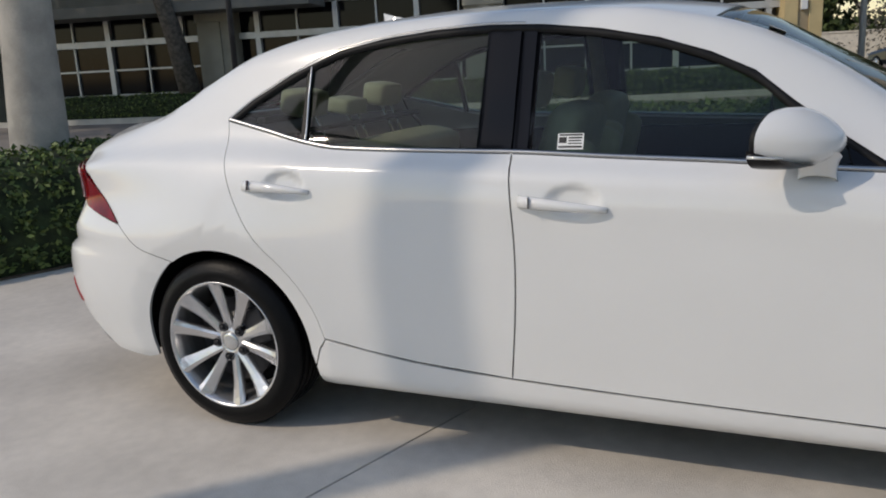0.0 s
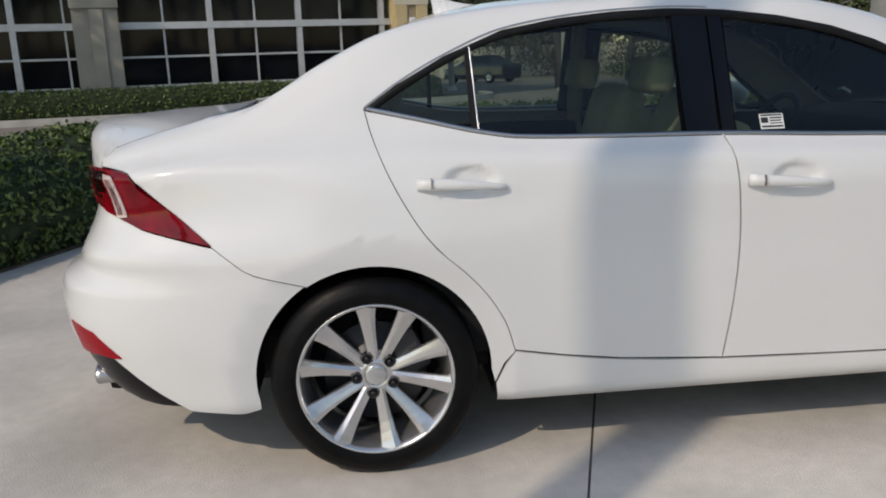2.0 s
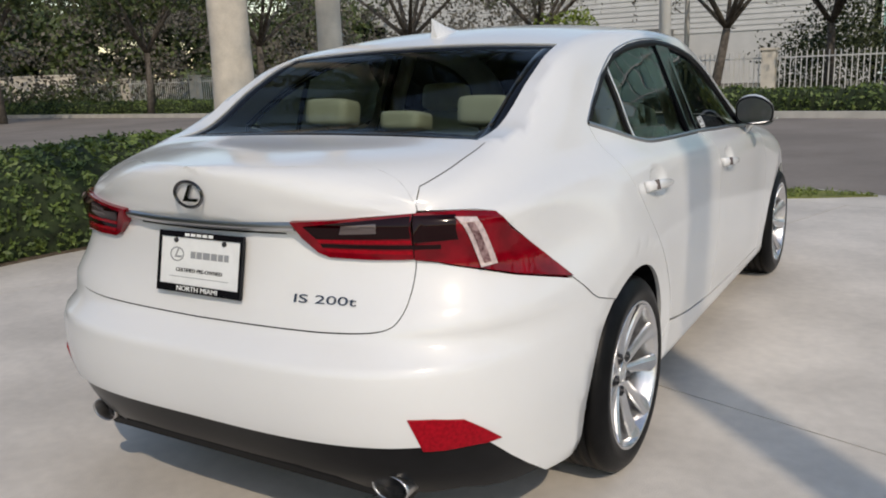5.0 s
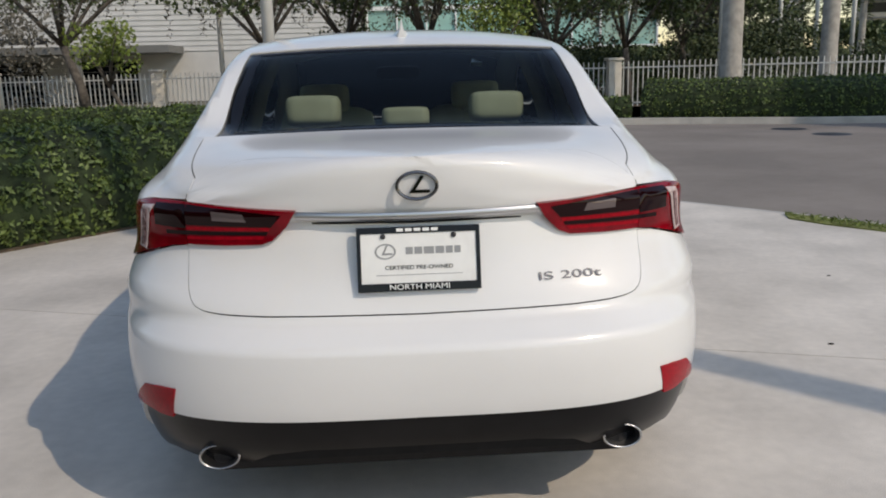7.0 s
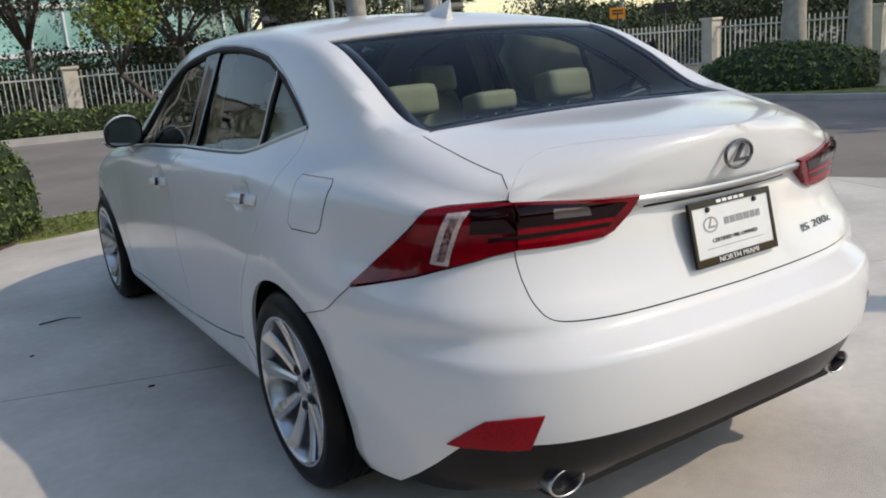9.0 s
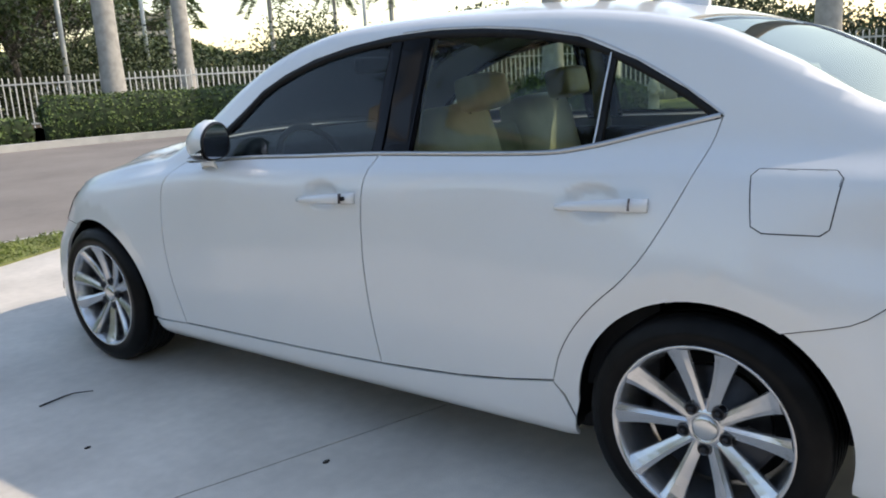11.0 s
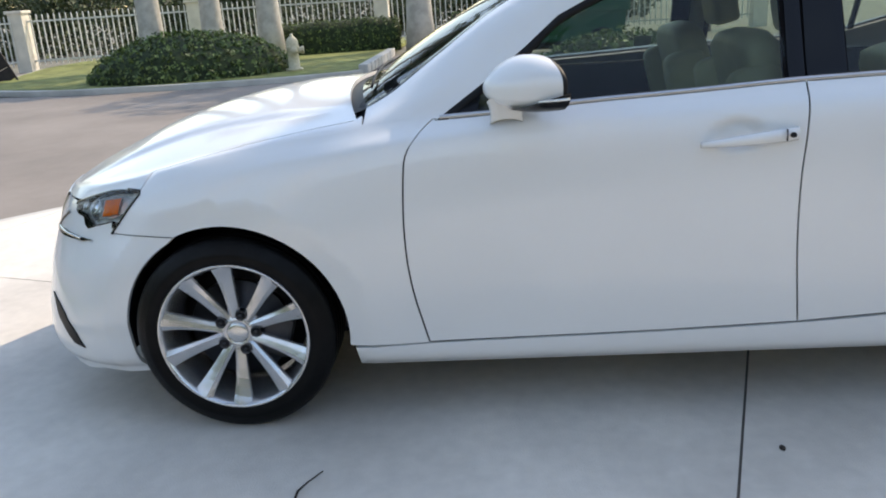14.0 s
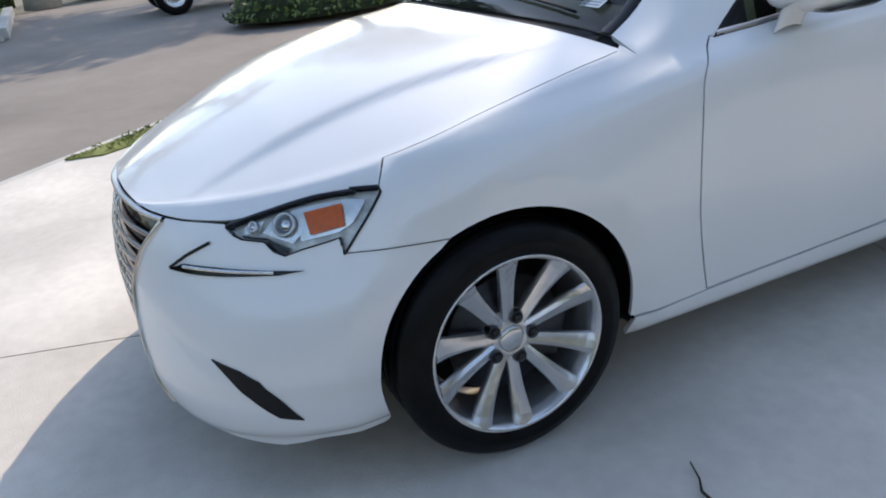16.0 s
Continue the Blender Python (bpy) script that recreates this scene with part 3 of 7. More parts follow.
S = lambda pts, step=0.02: [(y, q_at(y, z)) for y, z in dense(pts, step)]
arc = lambda y0, a0, a1, r=0.357, z0=0.315: [(y0 + r * math.cos(radians(a)), z0 + r * math.sin(radians(a))) for a in np.arange(a0, a1 + (0.1 if a1 > a0 else -0.1), 5 if a1 > a0 else -5)]

# seams, as (y, z) on the flank
SEAM_B = rounded([(-0.306, 1.010), (-0.291, 0.930), (-0.274, 0.720), (-0.280, 0.522), (-0.304, 0.300)])
SEAM_F = rounded([(0.742, 0.950), (0.786, 0.915), (0.827, 0.864), (0.836, 0.802), (0.846, 0.641), (0.839, 0.472), (0.794, 0.272)])
SEAM_R = rounded([(-1.392, 1.112), (-1.376, 1.035), (-1.322, 0.895), (-1.225, 0.728), (-1.089, 0.608), (-1.004, 0.485), (-0.974, 0.377)])
DOOR_LOW = [(0.794, 0.272), (0.37, 0.281), (0.086, 0.287), (-0.304, 0.300), (-0.63, 0.322), (-0.81, 0.346), (-0.974, 0.377)]
LOW_AT = curve(*sorted(DOOR_LOW))
BELT_LINE = [(0.735, 0.944), (0.58, 0.952), (0.33, 0.970), (0.0, 0.984), (-0.3, 0.998), (-0.7, 1.006), (-0.93, 1.014), (-1.04, 1.030), (-1.23, 1.074), (-1.395, 1.112)]
BELT_AT = curve(*sorted(BELT_LINE))
DLO_TOP = [(-1.395, 1.112), (-1.29, 1.182), (-1.143, 1.260), (-0.96, 1.332), (-0.78, 1.363), (-0.6, 1.379), (-0.424, 1.384), (-0.248, 1.375), (-0.07, 1.352), (0.106, 1.315), (0.25, 1.268), (0.37, 1.212), (0.47, 1.130), (0.60, 1.034), (0.735, 0.944)]
DLO_AT = curve(*DLO_TOP)

car = thing("car", "white pearl four-door saloon with silver alloy wheels, parked on concrete", "car")

# unibody: roof, pillars and rear wings in one pressing
glass_side = lambda y: q_rail(y) - 0.035
rear_glass_top = [(-1.235 + 0.02 * (1 - u * u), u * glass_side(-1.235)) for u in np.linspace(0, 1, 12)]
screen_top = [(0.30 - 0.05 * u * u, u * glass_side(0.25)) for u in np.linspace(0, 1, 12)]
rear_glass_edge = [(y, glass_side(y)) for y in np.linspace(-1.235, -1.855, 22)]
screen_edge = [(y, glass_side(y)) for y in np.linspace(0.25, 0.955, 24)]
half = [p for p in screen_top] + screen_edge + S([(0.955, 0.935), (0.86, 0.945), (0.735, 0.948)]) + S(DLO_TOP[::-1]) + S(SEAM_R)
half += S([(-0.974, 0.372), (-1.005, 0.335), (-1.032, 0.270)]) + S(arc(-1.4, 0, 120)) + S([(-1.588, 0.6185), (-1.63, 0.6315), (-1.691, 0.649), (-1.735, 0.662), (-1.768, 0.680), (-1.806, 0.711), (-1.85, 0.746)])
half += S([(-1.852, 0.752), (-1.932, 0.822), (-2.012, 0.889), (-2.062, 0.932), (-2.086, 0.958)])
lamp_brow = [on_tail(tail_x(x, z), z) for x, z in dense([(0.715, 0.9645), (0.66, 0.9665), (0.604, 0.968)], 0.02)]
half += [(p.y, q_at(p.y, p.z)) for p in lamp_brow if p.y < -2.092]
LID_EDGE = [(0.604, 0.968), (0.6005, 0.981)]
half += [(p.y, q_at(p.y, p.z)) for p in (on_tail(tail_x(x, z), z) for x, z in dense(LID_EDGE, 0.01))]
rail_end = min(np.arange(-2.24, -2.08, 0.004), key=lambda y: abs(on_body(y, q_rail(y)).x - 0.588))
half += [(y, q_rail(y)) for y in np.linspace(rail_end, -1.90, 16)] + [(-1.87, q_rail(-1.87) - 0.02)] + rear_glass_edge[::-1] + rear_glass_top[::-1]
whole = half + [(y, -q) for y, q in half[::-1]]
panel("body_shell", whole, on_body, PAINT, car, both=False, step=0.03)

# glass
panel("rear_window", [(y, q) for y, q in rear_glass_top + rear_glass_edge + [(-1.80 - 0.055 * u * u, u * glass_side(-1.855)) for u in np.linspace(1, 0, 12)]]
      + [(y, -q) for y, q in (rear_glass_top + rear_glass_edge + [(-1.80 - 0.055 * u * u, u * glass_side(-1.855)) for u in np.linspace(1, 0, 12)])[::-1]],
      on_body, REAR_GLASS, car, "dark tinted rear window", both=False, step=0.05, lift=-0.006, flange=0.0)
screen_low = [(1.035 - 0.08 * u * u, u * glass_side(0.955)) for u in np.linspace(1, 0, 12)]
screen = screen_top + screen_edge + screen_low
panel("windscreen", screen + [(y, -q) for y, q in screen[::-1]], on_body, WINDSCREEN, car, "clear windscreen", both=False, step=0.05, lift=-0.006, flange=0.0)
for name, edge in (("rear_window_border", rear_glass_edge), ("windscreen_border", screen_edge)):
    strip(name, [(y, q - 0.022) for y, q in edge], on_body, BLACK_GLOSS, car, width=0.05, lift=-0.004)
strip("rear_window_border", [(y - 0.022, q) for y, q in rear_glass_top] , on_body, BLACK_GLOSS, car, width=0.05, lift=-0.004)
strip("rear_window_border", [(-1.80 - 0.055 * u * u + 0.03, u * glass_side(-1.83)) for u in np.linspace(1, 0, 12)], on_body, BLACK_GLOSS, car, width=0.06, lift=-0.004)
strip("windscreen_border", [(y + 0.022, q) for y, q in screen_top], on_body, BLACK_GLOSS, car, width=0.06, lift=-0.004)
strip("cowl", [(1.05 - 0.08 * u * u, u * glass_side(0.955)) for u in np.linspace(0.95, 0, 12)], on_body, BLACK, car, width=0.09, lift=-0.012, label="black wiper cowl")

ring_out = DLO_TOP[::-1] + BELT_LINE[::-1][1:-1]


def daylight(y0, y1, low=0.012, high=0.020):
    """The outline of a side pane between two places along the car."""
    ys = np.linspace(y0, y1, max(4, int(abs(y1 - y0) / 0.03)))
    return [(y, BELT_AT(y) + low) for y in ys] + [(y, DLO_AT(y) - high) for y in ys[::-1]]


front_pane = S([(p[0], p[1]) for p in daylight(-0.276, 0.655)])
rear_pane = S(daylight(-1.055, -0.408))
quarter_pane = S(daylight(-1.345, -1.075))
panel("front_side_window", front_pane, on_body, GLASS, car, "tinted side window", step=0.06, lift=-0.014, flange=0.0)
panel("rear_side_window", rear_pane, on_body, GLASS, car, "tinted side window", step=0.06, lift=-0.014, flange=0.0)
panel("quarter_window", quarter_pane, on_body, GLASS, car, "tinted quarter window", step=0.06, lift=-0.014, flange=0.0)
panel("pillar_backing", S(daylight(-0.424, -0.250, 0.0, 0.004)), on_body, GAP, car, step=0.05, lift=-0.012)
panel("pillar_cover", S(daylight(-0.418, -0.311, 0.004, 0.012)), on_body, BLACK_GLOSS, car, "gloss black pillar cover", step=0.05, lift=-0.004)
panel("pillar_cover", S(daylight(-0.303, -0.260, 0.004, 0.012)), on_body, BLACK_GLOSS, car, "gloss black pillar cover", step=0.05, lift=-0.004)
panel("mirror_sail", S([(0.62, 0.956), (0.725, 0.950), (0.64, 1.000), (0.60, 1.028)]), on_body, BLACK_GLOSS, car, "gloss black mirror sail panel", step=0.05, lift=-0.004)
strip("divider_moulding", S([(-1.052, 1.034), (-1.062, 1.284)]), on_body, MID_CHROME, car, width=0.005, lift=0.000, thick=0.004)
panel("window_divider", S([(-1.072, 1.040), (-1.050, 1.036), (-1.060, 1.285), (-1.078, 1.280)]), on_body, BLACK, car, step=0.05, lift=-0.006)
strip("window_frame", S([(y, DLO_AT(y) - 0.010) for y in np.linspace(-1.385, 0.725, 90)]), on_body, BLACK, car, width=0.026, lift=-0.001, thick=0.012)
strip("belt_moulding", S([(y, BELT_AT(y) + 0.006) for y in np.linspace(0.725, -1.385, 80)]), on_body, MID_CHROME, car, width=0.013, lift=0.004, thick=0.012, label="chrome belt moulding")
strip("window_surround", S([(y, DLO_AT(y) + 0.004) for y in np.linspace(-1.392, -0.30, 50)]), on_body, MID_CHROME, car, width=0.006, lift=0.002, thick=0.006, label="thin chrome window surround")

# doors, wings, sills
HANDLES = [(-0.138, 0.864), (-1.130, 0.896)]


def on_door(y, q):
    """The flank with the finger dimples behind the handles."""
    b = on_body(y, q)
    for y0, z0 in HANDLES:
        d = math.hypot((y - y0 - 0.036) / 0.092, (b.z - z0 - 0.006) / 0.053)
        if d < 1:
            k = min(1.0, (1 - d) / 0.55)
            b.x -= 0.019 * k * k * (3 - 2 * k)
    return b


panel("front_door", S(SEAM_F) + S(DOOR_LOW[:4]) + S(SEAM_B[::-1]) + S([(y, BELT_AT(y)) for y in np.linspace(-0.304, 0.735, 40)]), on_door, PAINT, car, shrink=0.0027, step=0.015)
panel("rear_door", S(SEAM_B) + S(DOOR_LOW[3:]) + S(SEAM_R[::-1]) + S([(y, BELT_AT(y)) for y in np.linspace(-1.388, -0.310, 40)]), on_door, PAINT, car, shrink=0.0027, step=0.015)
hood_cut = lambda y: q_rail(y) + 0.028
wing = S(SEAM_F) + S([(0.80, 0.268), (1.035, 0.262)]) + S(arc(1.4, 188, 66)) + S([(1.545, 0.6425), (1.66, 0.645), (1.764, 0.644)]) + S([(1.770, 0.648), (1.716, 0.710), (1.666, 0.770)])
wing += [(y, hood_cut(y)) for y in np.linspace(1.63, 0.99, 30)] + [(0.962, hood_cut(0.965) - 0.02)] + S([(0.955, 0.938), (0.86, 0.947), (0.745, 0.950)])
panel("front_wing", wing, on_body, PAINT, car, shrink=0.0025)
panel("sill", S([(1.028, 0.256)] + [(y, LOW_AT(y) - 0.004) for y in np.linspace(0.79, -0.97, 40)] + [(-1.000, 0.330), (-1.030, 0.262), (-1.022, 0.192), (0.0, 0.184), (1.026, 0.178)]), on_body, PAINT, car, step=0.03, shrink=0.001)
for line in (SEAM_B, SEAM_F, SEAM_R, DOOR_LOW):
    strip("panel_gap", S(line), on_body, GAP, car, width=0.014, lift=-0.010)
strip("panel_gap", S([(0.80, 0.262), (1.03, 0.258)]), on_body, GAP, car, width=0.03, lift=-0.012)

# bonnet: its leading edge lies on the nose and over the headlamps
NOSE_EDGE = [(0.0, 0.716), (0.10, 0.714), (0.19, 0.709), (0.28, 0.702), (0.37, 0.699), (0.45, 0.700), (0.52, 0.704), (0.568, 0.708), (0.595, 0.716), (0.625, 0.731), (0.655, 0.746), (0.685, 0.758), (0.715, 0.765), (0.740, 0.769), (0.758, 0.772), (0.769, 0.773)]
edge_points = [on_nose(nose_x(x, z) if x else 0.0, z) for x, z in NOSE_EDGE]
edge_y = curve(*[(p.x, p.y) for p in edge_points])
edge_rise = curve(*[(p.x, p.z - on_body(p.y, q_x(p.y, p.x)).z) for p in edge_points])


def on_bonnet(y, q):
    b = on_body(y, q)
    x = min(abs(b.x), 0.76)
    side = 0.40 + 0.20 * (2.05 - y)
    fold = 0.015 / (1 + math.exp((abs(b.x) - side) / 0.008)) * min(1.0, max(0.0, (y - 1.02) / 0.25)) * min(1.0, max(0.0, (2.08 - y) / 0.30))
    return b + Vector((0, 0, fold + edge_rise(x) * min(1.0, max(0.0, (0.752 - x) / 0.06)) * max(0.0, 1 - max(0.0, edge_y(x) - y) / 0.30) ** 2))


hood = [(1.075 - 0.10 * (u ** 2), u * hood_cut(0.975)) for u in np.linspace(0, 1, 14)] + [(y, hood_cut(y)) for y in np.linspace(1.0, 1.63, 26)]
hood += [(edge_y(x), q_x(edge_y(x), x)) for x in np.linspace(0.769, 0.0, 40)]
panel("bonnet", hood + [(y, -q) for y, q in hood[::-1]], on_bonnet, PAINT, car, both=False, shrink=0.0022, step=0.018)
strip("panel_gap", [(y, hood_cut(y)) for y in np.linspace(0.98, 1.65, 30)], on_body, GAP, car, width=0.03, lift=-0.012)

# boot lid: top and back
lid_side = lambda y: q_rail(y) - 0.004
lid_top = [(-1.865 - 0.05 * u * u + 0.05, u * lid_side(-1.86)) for u in np.linspace(0, 1, 12)] + [(y, lid_side(y)) for y in np.linspace(-1.88, rail_end, 18)]
lip_z = curve((0.0, 1.076), (0.30, 1.073), (0.44, 1.064), (0.52, 1.041), (0.57, 1.010), (0.5990, 0.983))
lip = lambda x: on_tail(tail_x(x, lip_z(x)) if x else 0.0, lip_z(x)).y - 0.0005
lid_top += [(lip(x), q_x(lip(x), x)) for x in np.linspace(0.598, 0, 34)]
panel("boot_lid_top", lid_top + [(y, -q) for y, q in lid_top[::-1]], on_body, PAINT, car, both=False, step=0.02)
TAIL = (1.25, 1.0)
R = lambda pts, step=0.02: [(tail_x(x, z) if x > 0 else -tail_x(-x, z), z) for x, z in dense(pts, step)]
LAMP_LOW = [(0.332, 0.905), (0.370, 0.868), (0.400, 0.856), (0.50, 0.852), (0.6012, 0.852)]
LAMP_TOP = [(0.309, 0.944), (0.40, 0.949), (0.50, 0.956), (0.6012, 0.962)]
lid_back = [(0.0, 0.678)] + rounded([(0.40, 0.682), (0.52, 0.686), (0.580, 0.697), (0.601, 0.732), (0.6045, 0.785)], 3) + [(0.6035, 0.850)] + LAMP_LOW[::-1] + LAMP_TOP + LID_EDGE + [(x, lip_z(x)) for x in (0.585, 0.56, 0.53, 0.50, 0.46, 0.42, 0.36, 0.30, 0.15, 0.0)]
lid_back = R(lid_back)
panel("boot_lid", lid_back + [(-s, z) for s, z in lid_back[::-1]], on_tail, PAINT, car, both=False, grid_scale=TAIL, step=0.02, shrink=0.0004)
strip("panel_gap", R([(0.0, 0.677), (0.40, 0.681), (0.53, 0.686), (0.588, 0.705), (0.604, 0.737), (0.606, 0.785), (0.604, 0.85)]), on_tail, GAP, car, width=0.03, lift=-0.012)
strip("lid_seam", [(y, q_rail(y) - 0.003) for y in np.linspace(rail_end, -1.875, 24)], on_body, SEAL, car, width=0.0026, lift=0.0008, thick=0.0012)
strip("lid_seam", R(LID_EDGE, 0.01), on_tail, SEAL, car, width=0.0026, lift=0.0010, thick=0.0012)
strip("lid_lip", R([(0.02 * k, lip_z(0.02 * k)) for k in range(22, 30)] + [(0.599, lip_z(0.599))]), on_tail, PAINT, car, width=0.018, lift=-0.0020)
strip("plate_garnish", R([(0.0, 0.924), (0.15, 0.925), (0.31, 0.930)]), on_tail, MID_CHROME, car, width=0.022, lift=0.008, thick=0.012, label="satin chrome garnish over the plate")
# thin black strip painted for the shadow under the garnish
strip("plate_recess", R([(0.0, 0.906), (0.27, 0.908)]), on_tail, BLACK, car, width=0.006, lift=0.001)

# rear bumper
T = lambda pts, step=0.02: [(tail_y(y, z), z) for y, z in dense(pts, step)]
bump = R([(0.0, 0.6762)] + rounded([(0.40, 0.6802), (0.5205, 0.6842), (0.5813, 0.6955), (0.6026, 0.7316), (0.6060, 0.785)], 3) + [(0.6050, 0.8495), (0.65, 0.843), (0.685, 0.833)]) + T([(-2.055, 0.795), (-1.975, 0.775), (-1.855, 0.745)])
bump += T([(-1.85, 0.749), (-1.806, 0.714), (-1.768, 0.683), (-1.735, 0.665), (-1.691, 0.652), (-1.63, 0.6345), (-1.584, 0.621)]) + T([(p[0], p[1]) for p in arc(-1.4, 125, 190)]) + T([(-1.752, 0.228), (-1.80, 0.216), (-1.965, 0.234), (-2.05, 0.290), (-2.115, 0.339), (-2.20, 0.412)])
bump += R([(0.735, 0.416), (0.60, 0.414), (0.385, 0.416), (0.20, 0.417), (0.0, 0.418)])
panel("rear_bumper", bump + [(-s, z) for s, z in bump[::-1]], on_tail, PAINT, car, both=False, grid_scale=TAIL, step=0.03, shrink=0.0012, lift=-0.0015)
strip("panel_gap", T([(-1.589, 0.6185), (-1.63, 0.6312), (-1.691, 0.6488), (-1.735, 0.6618), (-1.768, 0.6798), (-1.806, 0.7108), (-1.853, 0.7480)]), on_tail, GAP, car, width=0.0022, lift=0.0004, thick=0.0004)
valance = R([(0.0, 0.442), (0.20, 0.441), (0.385, 0.439), (0.60, 0.432), (0.735, 0.430)]) + T([(-2.20, 0.424), (-2.115, 0.352), (-2.05, 0.300), (-1.96, 0.240)]) + T([(-2.06, 0.236), (-2.14, 0.240)]) + R([(0.70, 0.252), (0.63, 0.236), (0.48, 0.236), (0.41, 0.286), (0.30, 0.306), (0.0, 0.308)])
panel("rear_valance", valance + [(-s, z) for s, z in valance[::-1]], on_tail, SATIN_BLACK, car, "glossy black lower rear valance", both=False, grid_scale=TAIL, step=0.03, lift=-0.012)
panel("rear_reflector", R([(0.640, 0.494), (0.69, 0.491)]) + T([(-2.25, 0.480), (-2.205, 0.445), (-2.158, 0.407), (-2.19, 0.404)]) + R([(0.70, 0.404), (0.660, 0.406)]), on_tail, RED_BRIGHT, car, "red bumper reflector", grid_scale=TAIL, step=0.02, lift=0.003)

# tail lamps
lamp_inner = R(LAMP_TOP + [(0.6012, 0.961), (0.6012, 0.853)] + LAMP_LOW[::-1])
lamp_outer = R([(0.6030, 0.9625), (0.66, 0.9615), (0.700, 0.9605)]) + T([(-2.082, 0.954), (-2.058, 0.929), (-2.008, 0.885), (-1.928, 0.818), (-1.852, 0.749), (-1.975, 0.778), (-2.055, 0.798)]) + R([(0.685, 0.836), (0.65, 0.846), (0.6030, 0.8515)])
L = lambda pts: [(1 - unswing((REAR_FROM - y) / (REAR_FROM - LAMP_Y(z)), REAR_N(z), max(0.0, REAR_BOW(z))) * 2 / math.pi, z) for y, z in dense(pts, 0.01)]
STRIP = [(-2.170, 0.948), (-2.136, 0.946), (-2.094, 0.830), (-2.130, 0.824)]
corner = lambda y, z: L([(y, z), (y, z)])[0]


def straight(quad):
    """The quad's corners joined by straight runs on the lamp's surface."""
    ends = [corner(*p) for p in quad]
    return [(p[0] + (q[0] - p[0]) * k / 8, p[1] + (q[1] - p[1]) * k / 8) for p, q in zip(ends, ends[1:] + ends[:1]) for k in range(8)]


def inset(quad, share):
    """The quad drawn in from its long sides by a share of its width, and as far from its ends."""
    a, b, c, d = [Vector(p) for p in quad]
    a, b, c, d = a + (d - a) * 0.07, b + (c - b) * 0.07, c + (b - c) * 0.07, d + (a - d) * 0.07
    return [tuple(p) for p in (a + (b - a) * share, b + (a - b) * share, c + (d - c) * share, d + (c - d) * share)]


for mirror in (1, -1):
    lamp = part("tail_lamp", bmesh.new(), RED, car, "red L-shaped wraparound tail lamp")
    for name, poly, mat, lift in (("lamp_lens", lamp_inner, RED, 0.006), ("lamp_lens", lamp_outer, RED, 0.006),
                                  ("reflector_strip", straight(STRIP), STRIP_RIM, 0.010),
                                  ("strip_core", straight(inset(STRIP, 0.30)), STRIP_CORE, 0.0125),
                                  ("inner_lens", R([(0.345, 0.934), (0.47, 0.945), (0.60, 0.954), (0.60, 0.906), (0.372, 0.904)], 0.03), RED_DARK, 0.0075),
                                  ("inner_lens", R([(0.6045, 0.954), (0.690, 0.953), (0.694, 0.900), (0.6045, 0.896)], 0.03), RED_DARK, 0.0075),
                                  ("light_bar", R([(0.378, 0.894), (0.60, 0.893), (0.60, 0.901), (0.373, 0.902)], 0.05), RED_BRIGHT, 0.0078),
                                  ("light_bar", R([(0.395, 0.870), (0.60, 0.866), (0.60, 0.874), (0.39, 0.879)], 0.05), RED_BRIGHT, 0.0078),
                                  ("inner_lens", R([(0.385, 0.882), (0.66, 0.878), (0.66, 0.889), (0.381, 0.891)], 0.05), RED_DARK, 0.0072),
                                  ("backup_lens", R([(0.435, 0.918), (0.525, 0.921), (0.528, 0.940), (0.445, 0.936)], 0.05), SMOKED_CLEAR, 0.0090)):
        link(name, panel_mesh(name, poly, on_lamp, mirror=mirror < 0, grid_scale=TAIL, step=0.02 if name == "lamp_lens" else 0.01, lift=lift, flange=0.030 if name == "lamp_lens" else 0.002), mat, lamp)
    line = R([(0.602, 0.853), (0.602, 0.961)])
    fn = on_lamp if mirror == 1 else (lambda s, z: Vector((-on_lamp(s, z).x, on_lamp(s, z).y, z)))
    strip("lamp_split", line, fn, RED_DARK, lamp, width=0.005, lift=0.004, both=False)

# nose: bumper, grille, lamps
NOSE = (1.25, 1.0)
F = lambda pts, step=0.02: [(nose_x(x, z), z) for x, z in dense(pts, step)]
N = lambda pts, step=0.02: [(nose_y(y, z), z) for y, z in dense(pts, step)]
GRILLE = [(0.0, 0.700), (0.19, 0.694), (0.30, 0.688), (0.383, 0.687), (0.365, 0.655), (0.335, 0.610), (0.318, 0.551), (0.312, 0.500), (0.325, 0.440), (0.36, 0.345), (0.43, 0.215), (0.0, 0.205)]
LAMP_UP = N([(1.665, 0.771), (1.72, 0.769)]) + F([(0.740, 0.766), (0.715, 0.762), (0.685, 0.755), (0.655, 0.743), (0.625, 0.728), (0.595, 0.713), (0.566, 0.696)])
LAMP_DOWN = F([(0.590, 0.681), (0.613, 0.673), (0.658, 0.670), (0.683, 0.650), (0.703, 0.642)]) + N([(1.85, 0.655), (1.772, 0.676), (1.773, 0.642)])
LAMP_REAR = N([(1.768, 0.645), (1.714, 0.706), (1.664, 0.762)])
LIP_AT = curve((0.30, 0.470), (0.45, 0.446), (0.627, 0.402), (0.70, 0.340), (0.73, 0.304), (0.768, 0.263), (0.80, 0.235))


def on_lip(s, z):
    """The nose with the lower lip standing out below the crease that runs down from the grille."""
    p = on_nose(s, z)
    d = LIP_AT(min(0.80, max(0.30, abs(p.x)))) - z
    if d > 0:
        k = min(1.0, max(0.0, (p.y - 1.78) / 0.12))
        push = 0.014 * (1 - math.exp(-d / 0.11)) * k
        p += Vector((math.copysign(0.35, s) * push, 0.94 * push, 0))
    return p


